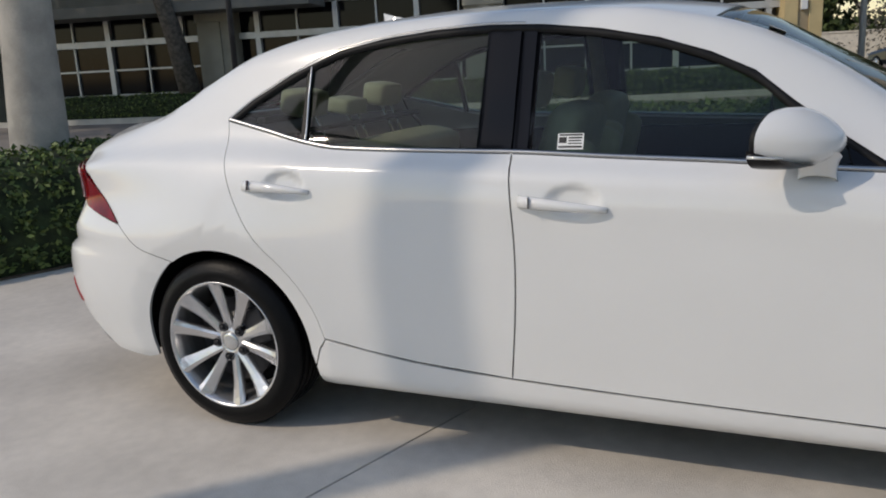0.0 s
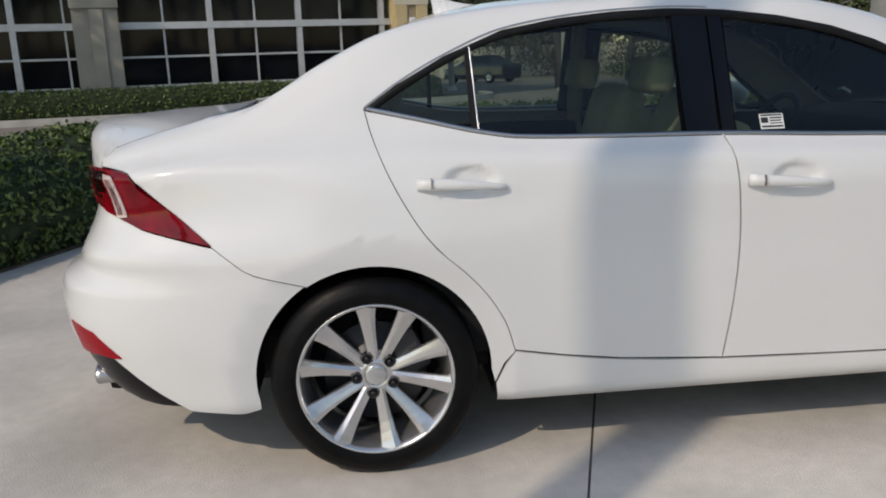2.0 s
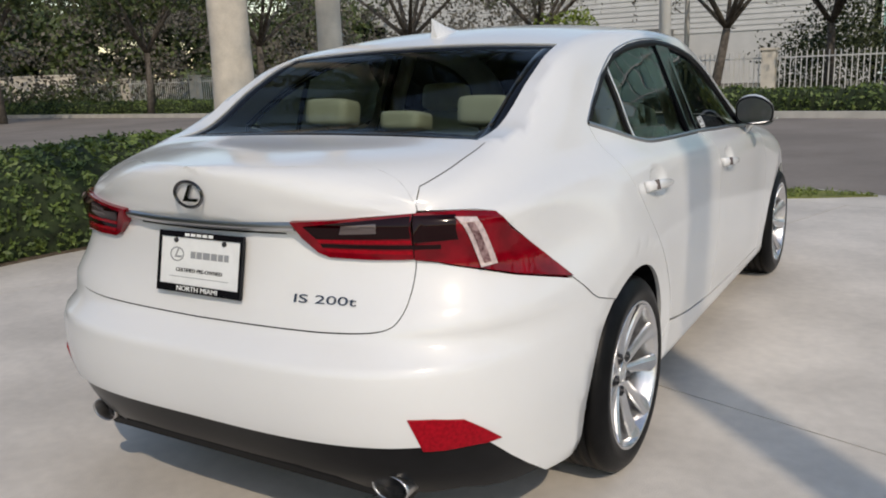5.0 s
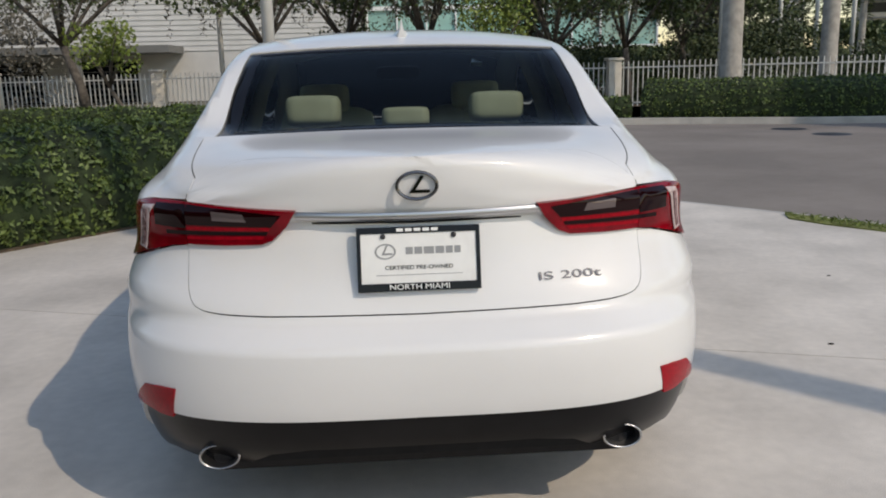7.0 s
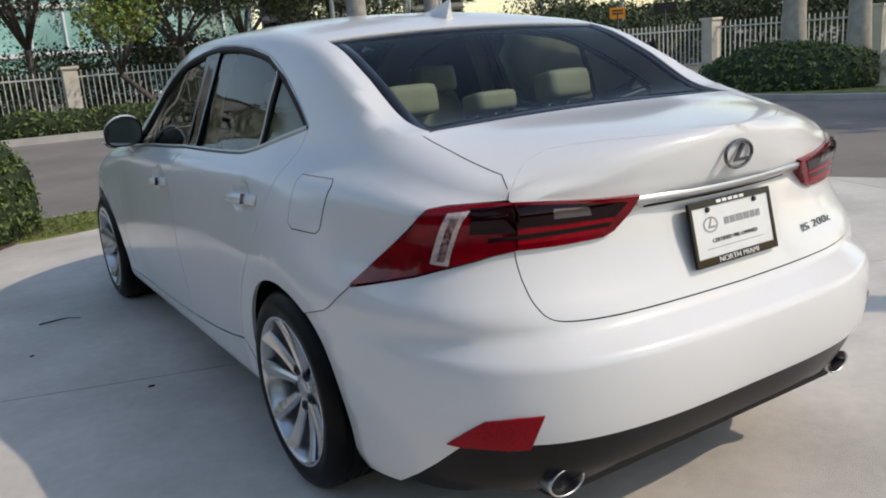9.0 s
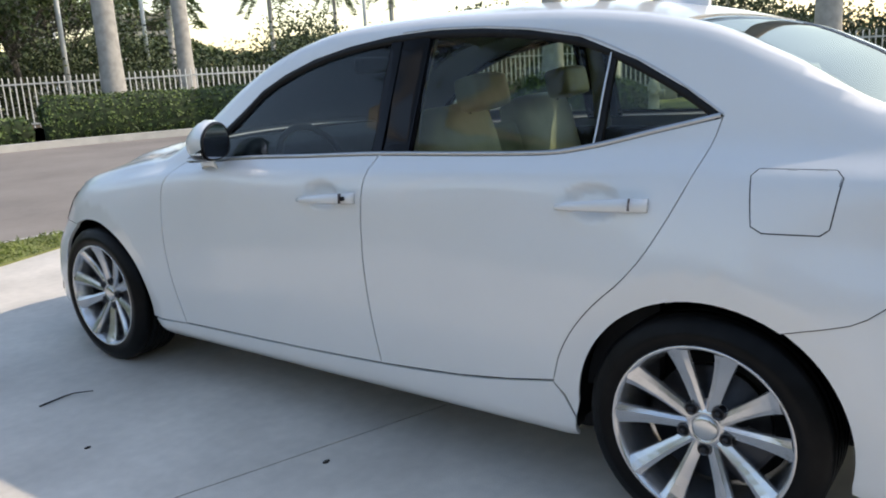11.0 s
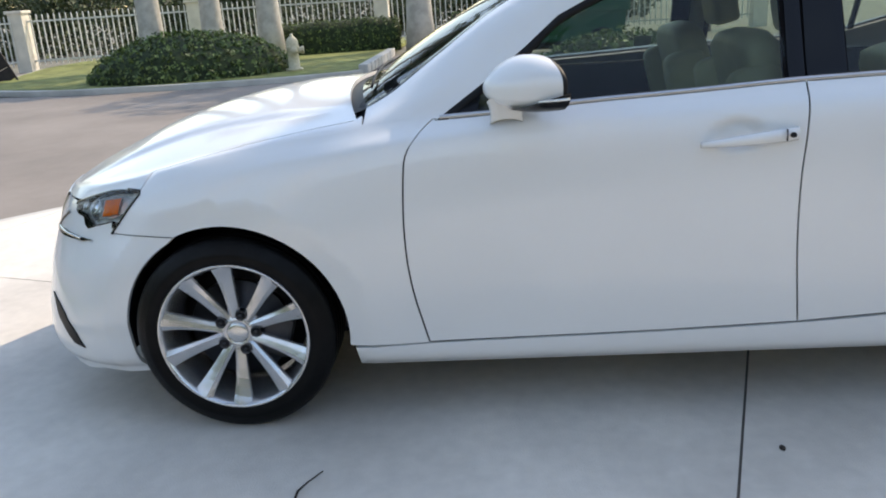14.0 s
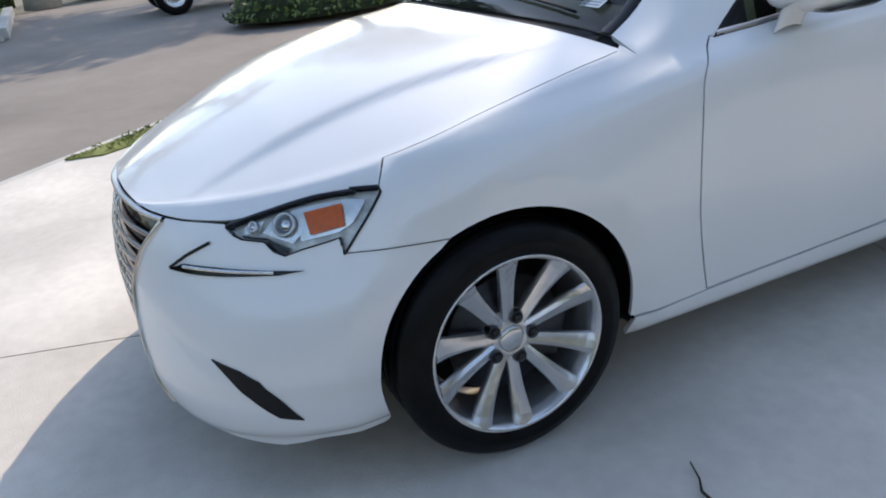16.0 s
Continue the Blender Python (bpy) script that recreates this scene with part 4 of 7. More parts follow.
front = F(GRILLE[3:-1]) + F([(0.48, 0.194), (0.60, 0.168), (0.70, 0.153), (0.74, 0.163)]) + N([(1.93, 0.166), (1.885, 0.166), (1.80, 0.162), (1.735, 0.164)]) + N(arc(1.4, -24, 61, 0.351)) + N([(1.548, 0.640), (1.540, 0.6475), (1.66, 0.650), (1.766, 0.648)])
front += LAMP_DOWN[::-1] + F([(0.566, 0.694), (0.562, 0.702), (0.52, 0.7015), (0.45, 0.6975), (0.39, 0.696)])
panel("front_bumper", front, on_lip, PAINT, car, grid_scale=NOSE, step=0.014, shrink=0.0012, lift=-0.0015)
half_grille = F(GRILLE)
panel("grille", half_grille + [(-s, z) for s, z in half_grille[::-1][1:-1]], on_nose, BLACK_GLOSS, car, "black spindle-shaped grille", both=False, grid_scale=NOSE, step=0.05, lift=-0.03)
for z in np.arange(0.245, 0.66, 0.040):
    wide = np.interp(z, [g[1] for g in GRILLE[3:-1]][::-1], [g[0] for g in GRILLE[3:-1]][::-1])
    strip("grille_bar", [(s * nose_x(wide, z), z) for s in np.linspace(-1, 1, 15)], on_nose, DARK_CHROME, car, width=0.014, lift=-0.014, both=False)
strip("grille_surround", F(GRILLE[3:-1]), on_lip, MID_CHROME, car, width=0.014, lift=0.004, thick=0.02, label="chrome grille surround")
strip("grille_surround", F([(0.0, 0.704), (0.19, 0.698), (0.30, 0.691), (0.383, 0.690)]), on_nose, MID_CHROME, car, width=0.014, lift=0.004, thick=0.02, label="chrome grille surround")
strip("panel_gap", F([(0.0, 0.712), (0.19, 0.704), (0.30, 0.697), (0.40, 0.696), (0.52, 0.702), (0.575, 0.706)]), on_nose, GAP, car, width=0.03, lift=-0.010)
strip("panel_gap", N([(1.546, 0.6422), (1.66, 0.6448), (1.768, 0.6435)]), on_nose, GAP, car, width=0.0022, lift=0.0004, thick=0.0004)
head_outline = LAMP_UP + LAMP_DOWN + LAMP_REAR
duct = F([(0.627, 0.405), (0.690, 0.386), (0.728, 0.362), (0.750, 0.326), (0.780, 0.258), (0.750, 0.266), (0.718, 0.302), (0.682, 0.350)])
for mirror in (1, -1):
    lamp = link("headlamp", panel_mesh("headlamp", head_outline, on_nose, mirror=mirror < 0, grid_scale=NOSE, step=0.03, lift=-0.020, flange=0.0), LAMP_BACK, car, "clear headlamp with chrome projector and amber side marker")
    for name, poly, mat, lift in (("lamp_reflector", F([(0.640, 0.722), (0.672, 0.738), (0.700, 0.742), (0.712, 0.704), (0.703, 0.668), (0.668, 0.680), (0.640, 0.690)]), LAMP_BOWL, -0.014),
                                  ("lamp_reflector", N([(1.850, 0.738), (1.735, 0.755), (1.700, 0.752), (1.742, 0.704), (1.772, 0.688), (1.850, 0.672)]), CLEAR, -0.012),
                                  ("inner_reflector", F([(0.597, 0.700), (0.626, 0.716), (0.634, 0.690), (0.608, 0.684)]), CLEAR, -0.012),
                                  ("lamp_shelf", F([(0.604, 0.682), (0.655, 0.679), (0.690, 0.662), (0.705, 0.657)]) + F([(0.703, 0.645), (0.683, 0.653), (0.658, 0.673), (0.613, 0.676)]), BLACK_GLOSS, -0.009),
                                  ("side_marker", N([(1.826, 0.730), (1.748, 0.746), (1.757, 0.700), (1.828, 0.684)], 0.03), ORANGE, -0.006),
                                  ("lamp_lens", head_outline, LAMP_GLASS, 0.002)):
        link(name, panel_mesh(name, poly, on_nose, mirror=mirror < 0, grid_scale=NOSE, step=0.03, lift=lift, flange=0.0), mat, lamp)
    for c, r in (((0.672, 0.707), 0.026), ((0.617, 0.700), 0.011)):
        s = nose_x(*c)
        p, n = on_nose(s, c[1]), normal_of(on_nose, s, c[1])
        bm = bmesh.new()
        bmesh.ops.create_uvsphere(bm, u_segments=16, v_segments=10, radius=r * 0.8)
        q = p - n * (r * 0.8 + 0.004)
        bmesh.ops.translate(bm, verts=bm.verts, vec=(q.x * mirror, q.y, q.z))
        ball = part("projector", bm, CHROME, lamp, "chrome lamp projector", smooth=True)
        bm = bmesh.new()
        lathe(bm, [(r + 0.0045 * math.cos(a), 0.0045 * math.sin(a)) for a in (math.pi * k / 4 for k in range(8))], 24, axis="Z", closed=True)
        across = Vector((0, 0, 1)).cross(n).normalized()
        turn = Matrix((across, n.cross(across), n)).transposed().to_4x4()
        bmesh.ops.transform(bm, verts=bm.verts, matrix=Matrix.Diagonal((mirror, 1, 1, 1)) @ Matrix.Translation(p - n * 0.008) @ turn)
        bmesh.ops.recalc_face_normals(bm, faces=bm.faces)
        part("projector_ring", bm, CLEAR, lamp, smooth=True)
    fnm = on_nose if mirror == 1 else (lambda s, z: Vector((-on_nose(s, z).x, on_nose(s, z).y, z)))
    strip("lamp_border", LAMP_UP, fnm, BLACK_GLOSS, lamp, width=0.012, lift=0.002, both=False, thick=0.012)
    strip("lamp_border", LAMP_DOWN[-1:] + LAMP_REAR + LAMP_UP[:1], fnm, BLACK_GLOSS, lamp, width=0.007, lift=0.003, both=False, thick=0.012)
    strip("lamp_border", LAMP_DOWN[:-1], fnm, BLACK_GLOSS, lamp, width=0.004, lift=0.001, both=False, thick=0.012)
    drl = link("daytime_lamp", panel_mesh("daytime_lamp", F([(0.462, 0.590), (0.54, 0.590), (0.614, 0.594), (0.709, 0.602), (0.745, 0.612), (0.66, 0.612), (0.58, 0.612), (0.50, 0.609)]), on_nose, mirror=mirror < 0, grid_scale=NOSE, step=0.03, lift=0.002, flange=0.004), BLACK_GLOSS, car, "slim L-shaped daytime running lamp")
    strip("lamp_arm", F([(0.549, 0.662), (0.50, 0.627), (0.463, 0.594)]), fnm, BLACK_GLOSS, drl, width=0.008, lift=0.003, both=False)
    strip("lamp_strip", F([(0.505, 0.603), (0.58, 0.605), (0.70, 0.6075)]), fnm, LAMP_BOWL, drl, width=0.008, lift=0.006, both=False)
    link("bumper_duct", panel_mesh("bumper_duct", duct, on_nose, mirror=mirror < 0, grid_scale=NOSE, step=0.03, lift=0.003), BLACK, car, "black air duct in the bumper")

# fuel flap, on the left rear wing
flap = S([(y - 0.028, z) for y, z in ((-1.478, 0.994), (-1.645, 0.994), (-1.660, 0.979), (-1.645, 0.868), (-1.627, 0.854), (-1.505, 0.854), (-1.480, 0.868), (-1.464, 0.979))])
link("fuel_flap", panel_mesh("fuel_flap", flap, on_body, mirror=True, step=0.03, lift=0.0012, flange=0.004), PAINT, car)
left_body = lambda y, q: Vector((-on_body(y, q).x, *on_body(y, q)[1:]))
strip("panel_gap", flap + flap[:1], left_body, GAP, car, width=0.006, lift=0.0010, both=False, thick=0.001)

# underside and wheel housings
box_part("floor_pan", -0.72, 0.72, -1.02, 1.02, 0.17, 0.26, BLACK, car, bevel=0.02)
box_part("rear_tray", -0.58, 0.58, -2.28, -1.03, 0.22, 0.40, BLACK, car, bevel=0.03)
box_part("front_tray", -0.58, 0.58, 1.03, 2.12, 0.19, 0.36, BLACK, car, bevel=0.03)
for sx in (1, -1):
    box_part("side_member", sx * 0.77 - 0.04, sx * 0.77 + 0.04, -1.00, 1.00, 0.195, 0.25, BLACK, car, bevel=0.01)
box_part("silencer", -0.30, 0.06, -2.16, -1.90, 0.165, 0.245, BLACK, car, "dark steel silencer box", 0.05)
for y0 in (1.4, -1.4):
    for sx in (1, -1):
        bm = bmesh.new()
        rows = []
        for a in range(-10, 191, 10):
            c, s = math.cos(radians(a)), math.sin(radians(a))
            y, z = y0 + 0.372 * c, max(0.20, 0.315 + 0.372 * s)
            qs, xs, zs = section(y)
            rows.append([bm.verts.new((sx * x, y, z)) for x in (min(0.862, float(np.interp(-z, -zs, xs)) * ends(y, z) - 0.016), 0.56)])
        hub = bm.verts.new((sx * 0.56, y0, 0.3))
        for a, b in zip(rows, rows[1:]):
            bm.faces.new((a[0], a[1], b[1], b[0]))
            bm.faces.new((a[1], hub, b[1]))
        bmesh.ops.solidify(bm, geom=bm.faces[:], thickness=0.006)
        part("wheel_housing", bm, BLACK, car)


# wheels
def make_wheel():
    w = new("wheel")
    w["label"] = "silver alloy wheel with five pairs of spokes, black tyre"
    prof = [(0.228, -0.105), (0.240, -0.112), (0.262, -0.116), (0.295, -0.108), (0.310, -0.094)]
    for k in range(5):
        c = -0.072 + 0.036 * k
        prof += [(0.3165, c - 0.016), (0.3165, c + 0.012), (0.309, c + 0.0135), (0.309, c + 0.0185)] if k < 4 else [(0.3165, c - 0.016), (0.3165, c + 0.012)]
    prof += [(0.310, 0.094), (0.295, 0.108), (0.278, 0.114), (0.274, 0.1165), (0.262, 0.1165), (0.2410, 0.112), (0.226, 0.100)]
    lathe_part("tyre", prof, RUBBER, w, "black road tyre", sides=72)
    lathe_part("rim", [(0.204, -0.10), (0.222, -0.108), (0.225, -0.10), (0.216, -0.085), (0.216, 0.03), (0.220, 0.082), (0.229, 0.098), (0.2380, 0.109), (0.2395, 0.1125), (0.2380, 0.1145), (0.2345, 0.1140), (0.2300, 0.111), (0.2250, 0.100), (0.2140, 0.050), (0.2060, -0.02), (0.204, -0.10)], ALLOY, w, sides=72)
    lathe_part("brake_disc", [(0.06, 0.0), (0.158, 0.0), (0.160, 0.004), (0.160, 0.022), (0.158, 0.026), (0.085, 0.026), (0.080, 0.045), (0.0, 0.045)], DISC, w, sides=48)
    lathe_part("hub_backing", [(0.0, -0.06), (0.198, -0.055), (0.198, -0.05), (0.0, -0.05)], BLACK, w, sides=32)
    bm = bmesh.new()
    box(bm, 0.0, 0.05, 0.07, 0.165, -0.06, 0.075, 0.012)
    part("brake_caliper", bm, DARK_METAL, w)
    rows = [(0.040, 0.0150, 0.066, 0.032), (0.062, 0.0158, 0.071, 0.032), (0.090, 0.0165, 0.076, 0.032), (0.120, 0.0178, 0.081, 0.030), (0.150, 0.0198, 0.087, 0.028), (0.180, 0.0226, 0.095, 0.026), (0.206, 0.0258, 0.1035, 0.024), (0.222, 0.0284, 0.1105, 0.024), (0.2325, 0.0310, 0.1145, 0.020)]
    for side in (1, -1):
        # five pairs: each pair springs from the hub between two nuts and opens towards the rim
        bm = bmesh.new()
        rings = []
        for r, wd, h, dp in rows:
            wd *= 1.16
            c = 0.0110 + 0.0560 * (r - 0.040) / 0.1925
            cut = [(-wd * 0.86, h - dp), (-wd, h - 0.013), (-wd * 0.90, h - 0.0065), (-wd * 0.42, h), (wd * 0.30, h - 0.0030), (wd * 0.88, h - 0.0070), (wd, h - 0.014), (wd * 0.86, h - dp)]
            rings.append([bm.verts.new((z, side * (c + y), math.sqrt(max(r * r - c * c, 0.0)))) for y, z in cut])
        for a, b in zip(rings, rings[1:]):
            for i in range(len(a) - 1):
                bm.faces.new((a[i], a[i + 1], b[i + 1], b[i]))
            bm.faces.new((a[-1], a[0], b[0], b[-1]))
        bm.faces.new(rings[0])
        bm.faces.new(rings[-1][::-1])
        bmesh.ops.recalc_face_normals(bm, faces=bm.faces)
        mesh = bpy.data.meshes.new("spoke")
        bm.to_mesh(mesh)
        bm.free()
        for k in range(5):
            s = link("spoke", mesh, ALLOY, w, smooth=False)
            s.matrix_basis = pose(0, 0, 0, 36 + 72 * k, 0, 0)
    lathe_part("hub", [(0.0, 0.066), (0.036, 0.066), (0.040, 0.070), (0.044, 0.069), (0.060, 0.062), (0.074, 0.050), (0.080, 0.036), (0.076, 0.0), (0.0, 0.0)], ALLOY, w, sides=40)
    lathe_part("centre_cap", [(0.0, 0.0740), (0.022, 0.0735), (0.031, 0.0715), (0.034, 0.069), (0.034, 0.062)], LAMP_BOWL, w, "silver centre cap", sides=32)
    bm = bmesh.new()
    lathe(bm, [(0.0, 0.079), (0.005, 0.079), (0.0085, 0.076), (0.009, 0.067), (0.009, 0.045), (0.0, 0.045)], 12)
    bmesh.ops.remove_doubles(bm, verts=bm.verts, dist=1e-6)
    bmesh.ops.recalc_face_normals(bm, faces=bm.faces)
    nut = bpy.data.meshes.new("lug_nut")
    bm.to_mesh(nut)
    bm.free()
    bm = bmesh.new()
    lathe(bm, [(0.0, 0.0715), (0.0135, 0.0715), (0.0145, 0.0735), (0.0165, 0.0735), (0.0170, 0.072), (0.0170, 0.045), (0.0, 0.045)], 18)
    bmesh.ops.remove_doubles(bm, verts=bm.verts, dist=1e-6)
    bmesh.ops.recalc_face_normals(bm, faces=bm.faces)
    well = bpy.data.meshes.new("nut_well")
    bm.to_mesh(well)
    bm.free()
    for k in range(5):
        a = radians(90 + 72 * k)
        place = Matrix.Translation((0, 0.0595 * math.cos(a), 0.0595 * math.sin(a)))
        o = link("lug_nut", nut, DISC, w)
        o.matrix_basis = place
        o = link("nut_well", well, NUT_METAL, w)
        o.matrix_basis = place
    return w


wheel = make_wheel()
wheel.parent = car
wheel.matrix_basis = pose(0.776, -1.4, 0.3165, 25, 0, 0)
for x, y, spin, turn in ((0.772, 1.4, 20, 0), (-0.776, -1.4, -36, 180), (-0.770, 1.4, -17, 180)):
    copy_thing(wheel, pose(x, y, 0.3165, spin, 0, turn))


# door handles
def handle(y0, z0, sign, lock):
    """A pull handle over the dimple pressed into the door."""
    q = q_at(y0, z0)
    n = normal_of(on_body, y0, q)
    p = on_body(y0, q)
    m = Matrix.Translation(p) @ Matrix.Rotation(math.atan2(n.z, n.x) * -1, 4, "Y")
    mirror = Matrix.Diagonal((sign, 1, 1, 1))
    bm = bmesh.new()
    rows = []
    for k in range(13):
        t = k / 12
        y = -0.122 + 0.262 * t
        rise = 0.007 + 0.021 * math.sin(math.pi * min(1, max(0, (t - 0.02) / 0.96))) ** 0.6
        hgt = 0.0185 - 0.011 * t ** 2
        drop = -0.020 * t + 0.004
        rows.append([bm.verts.new((rise + a * 0.010, y, drop + b * hgt)) for a, b in ((-1, -0.5), (-0.6, -1), (0.5, -0.8), (1, 0), (0.5, 0.9), (-0.6, 1), (-1, 0.5))])
    for a, b in zip(rows, rows[1:]):
        for i in range(7):
            bm.faces.new((a[i], a[(i + 1) % 7], b[(i + 1) % 7], b[i]))
    bm.faces.new(rows[0])
    bm.faces.new(rows[-1][::-1])
    bmesh.ops.transform(bm, verts=bm.verts, matrix=mirror @ m)
    bmesh.ops.recalc_face_normals(bm, faces=bm.faces)
    h = part("door_handle", bm, PAINT, car, smooth=True)
    bm = bmesh.new()
    box(bm, 0.020, 0.0385, -0.0832, -0.0824, -0.014, 0.018)
    bmesh.ops.transform(bm, verts=bm.verts, matrix=mirror @ m)
    part("handle_joint", bm, SMOKED_CLEAR, h)
    if lock:
        bm = bmesh.new()
        lathe(bm, [(0.0, 0.040), (0.0075, 0.040), (0.0075, 0.030)], 14)
        bmesh.ops.translate(bm, verts=bm.verts, vec=(0.0, -0.098, 0.002))
        bmesh.ops.transform(bm, verts=bm.verts, matrix=mirror @ m)
        part("key_lock", bm, BLACK, h)


for sign in (1, -1):
    for (y, z), lock in zip(HANDLES, (sign < 0, False)):
        handle(y, z, sign, lock)


# mirrors
def mirror(sign):
    """A door mirror: its cap sweeps back outboard, the glass looks to the rear."""
    top = new("door_mirror")
    top.parent = car
    top["label"] = "white door mirror with indicator strip"
    cx, cz = 0.890, 1.043

    def ring(t, r, wide=0.098, up=0.084, down=0.070):
        """One loop round the housing at depth t from the glass."""
        out = []
        for j in range(28):
            a = 2 * math.pi * j / 28
            c, s = math.cos(a), math.sin(a)
            dx = math.copysign(abs(c) ** 0.75, c) * wide * r
            dz = (abs(s) ** 0.85 * up * (0.74 + 0.26 * math.sin(math.pi * min(1.0, max(0.0, 0.08 + t)))) * (1 - 0.34 * max(0.0, c)) if s > 0 else -abs(s) ** 0.55 * down) * r
            out.append((sign * (cx + dx - 0.020 * t), 0.414 + 0.178 * t - 0.45 * dx * (1 - 0.35 * t), cz + dz - 0.010 * t))
        return out

    def loft(loops, name, mat, label="", close=False):
        bm = bmesh.new()
        rows = [[bm.verts.new(p) for p in loop] for loop in loops]
        for a, b in zip(rows, rows[1:]):
            for j in range(len(a)):
                bm.faces.new((a[j], a[(j + 1) % len(a)], b[(j + 1) % len(b)], b[j]))
        if close:
            bm.faces.new(rows[-1])
        bmesh.ops.recalc_face_normals(bm, faces=bm.faces)
        return part(name, bm, mat, top, label, smooth=True)

    depth = [0.07, 0.10, 0.15, 0.22, 0.36, 0.5, 0.64, 0.77, 0.87, 0.94, 0.98]
    loft([ring(t, (1 - t ** 2.6) ** 0.5 * (0.95 + 0.05 * min(1, t * 25))) for t in depth], "mirror_cap", PAINT, close=True)
    loft([ring(0.075, 0.985), ring(0.02, 0.975), ring(0.0, 0.95), ring(-0.01, 0.93), ring(0.02, 0.88)], "mirror_rim", BLACK)
    bm = bmesh.new()
    bm.faces.new([bm.verts.new(p) for p in ring(0.012, 0.90)])
    part("mirror_glass", bm, CHROME, top, "mirror glass")
    # black skirt round the outboard foot of the cap
    bm = bmesh.new()
    rows = []
    for k in range(10):
        t = 0.0 + 0.72 * k / 9
        r = (1 - t ** 2.6) ** 0.5
        line = []
        for a in (-4, -16, -32, -52, -76):
            a *= 1 - 0.10 * t
            c, s = math.cos(radians(a)), math.sin(radians(a))
            lift = 1.04
            dx, dz = abs(c) ** 0.75 * 0.106 * r * lift, -abs(s) ** 0.55 * 0.072 * r * lift
            dz = min(dz, -0.018 - 0.050 * t)
            line.append(bm.verts.new((sign * (cx + dx - 0.020 * t), 0.414 + 0.178 * t - 0.45 * dx * (1 - 0.35 * t), cz + dz - 0.010 * t)))
        rows.append(line)
    for a, b in zip(rows, rows[1:]):
        for j in range(4):
            bm.faces.new((a[j], a[j + 1], b[j + 1], b[j]))
    bmesh.ops.recalc_face_normals(bm, faces=bm.faces)
    part("mirror_skirt", bm, BLACK_GLOSS, top, smooth=True)
    tube_part("indicator_strip", [(sign * (cx + dx), 0.414 + 0.178 * t - 0.45 * dx * (1 - 0.35 * t), cz - 0.034 - 0.012 * t) for dx, t in ((0.112, 0.02), (0.111, 0.16), (0.107, 0.30), (0.099, 0.42))], [0.0045, 0.004, 0.0035, 0.002], CLEAR, top, "clear indicator strip", 6)
    bm = bmesh.new()
    rows = []
    for k in range(7):
        t = k / 6
        x, z = 0.842 + 0.040 * t ** 1.5, 0.925 + 0.072 * t
        r = 1.0 - 0.13 * math.sin(math.pi * t)
        rows.append([bm.verts.new((sign * (x + 0.040 * math.sin(a) * r * (0.4 + 0.6 * t)), 0.532 + (0.050 + 0.004 * t) * math.cos(a) * r, z + 0.020 * math.sin(a) * r)) for a in (2 * math.pi * j / 12 for j in range(12))])
    for a, b in zip(rows, rows[1:]):
        for j in range(12):
            bm.faces.new((a[j], a[(j + 1) % 12], b[(j + 1) % 12], b[j]))
    bmesh.ops.recalc_face_normals(bm, faces=bm.faces)
    part("mirror_foot", bm, PAINT, top, smooth=True)


mirror(1)
mirror(-1)

# roof fin
bm = bmesh.new()
rows = []
for k in range(9):
    t = k / 8
    y = -0.90 - 0.200 * t
    h = 0.003 + 0.072 * t ** 1.5
    base = on_body(y, 0.0).z - 0.004
    w = 0.008 + 0.026 * math.sin(math.pi * min(1, 0.2 + t * 0.7))
    rows.append([bm.verts.new((x, y - lean, base + z)) for x, z, lean in ((-w, 0, 0), (-w * 0.45, h * 0.45, 0.004 * t), (0, h, 0.012 * t), (w * 0.45, h * 0.45, 0.004 * t), (w, 0, 0))])
for a, b in zip(rows, rows[1:]):
    for j in range(4):
        bm.faces.new((a[j], a[j + 1], b[j + 1], b[j]))
bm.faces.new(rows[-1])
bmesh.ops.recalc_face_normals(bm, faces=bm.faces)
part("roof_aerial", bm, PAINT, car, "white shark-fin roof aerial", smooth=False)

# exhaust tips
for sx in (1, -1):
    bm = bmesh.new()
    lathe(bm, [(0.044, 0.0), (0.047, 0.004), (0.050, 0.0), (0.048, -0.012), (0.046, -0.16), (0.030, -0.16), (0.040, -0.02), (0.044, 0.0)], 28)
    bmesh.ops.transform(bm, verts=bm.verts, matrix=Matrix.Translation((sx * 0.552, -2.303, 0.280)) @ Matrix.Rotation(radians(-90), 4, "Z") @ Matrix.Diagonal((1, 1.12, 0.72, 1)))
    bmesh.ops.recalc_face_normals(bm, faces=bm.faces)
    tip = part("exhaust_tip", bm, MID_CHROME, car, "chrome oval exhaust tip", smooth=True)
    bm = bmesh.new()
    lathe(bm, [(0.0, -0.035), (0.0415, -0.035), (0.0425, -0.016)], 28)
    bmesh.ops.transform(bm, verts=bm.verts, matrix=Matrix.Translation((sx * 0.552, -2.303, 0.280)) @ Matrix.Rotation(radians(-90), 4, "Z") @ Matrix.Diagonal((1, 1.12, 0.72, 1)))
    part("tip_inside", bm, GAP, tip)


# badge, plate, lettering
def lettering(name, text, size, mat, m, parent, wide=1.0):
    c = bpy.data.curves.new(name, "FONT")
    c.body, c.size, c.extrude, c.align_x, c.align_y = text, size, 0.0012, "CENTER", "CENTER"
    ob = new(name, c)
    bpy.context.view_layer.update()
    mesh = bpy.data.meshes.new_from_object(ob)
    bpy.data.objects.remove(ob)
    mesh.transform(m @ Matrix.Diagonal((wide, 1, 1, 1)))
    return link(name, mesh, mat, parent, smooth=False)


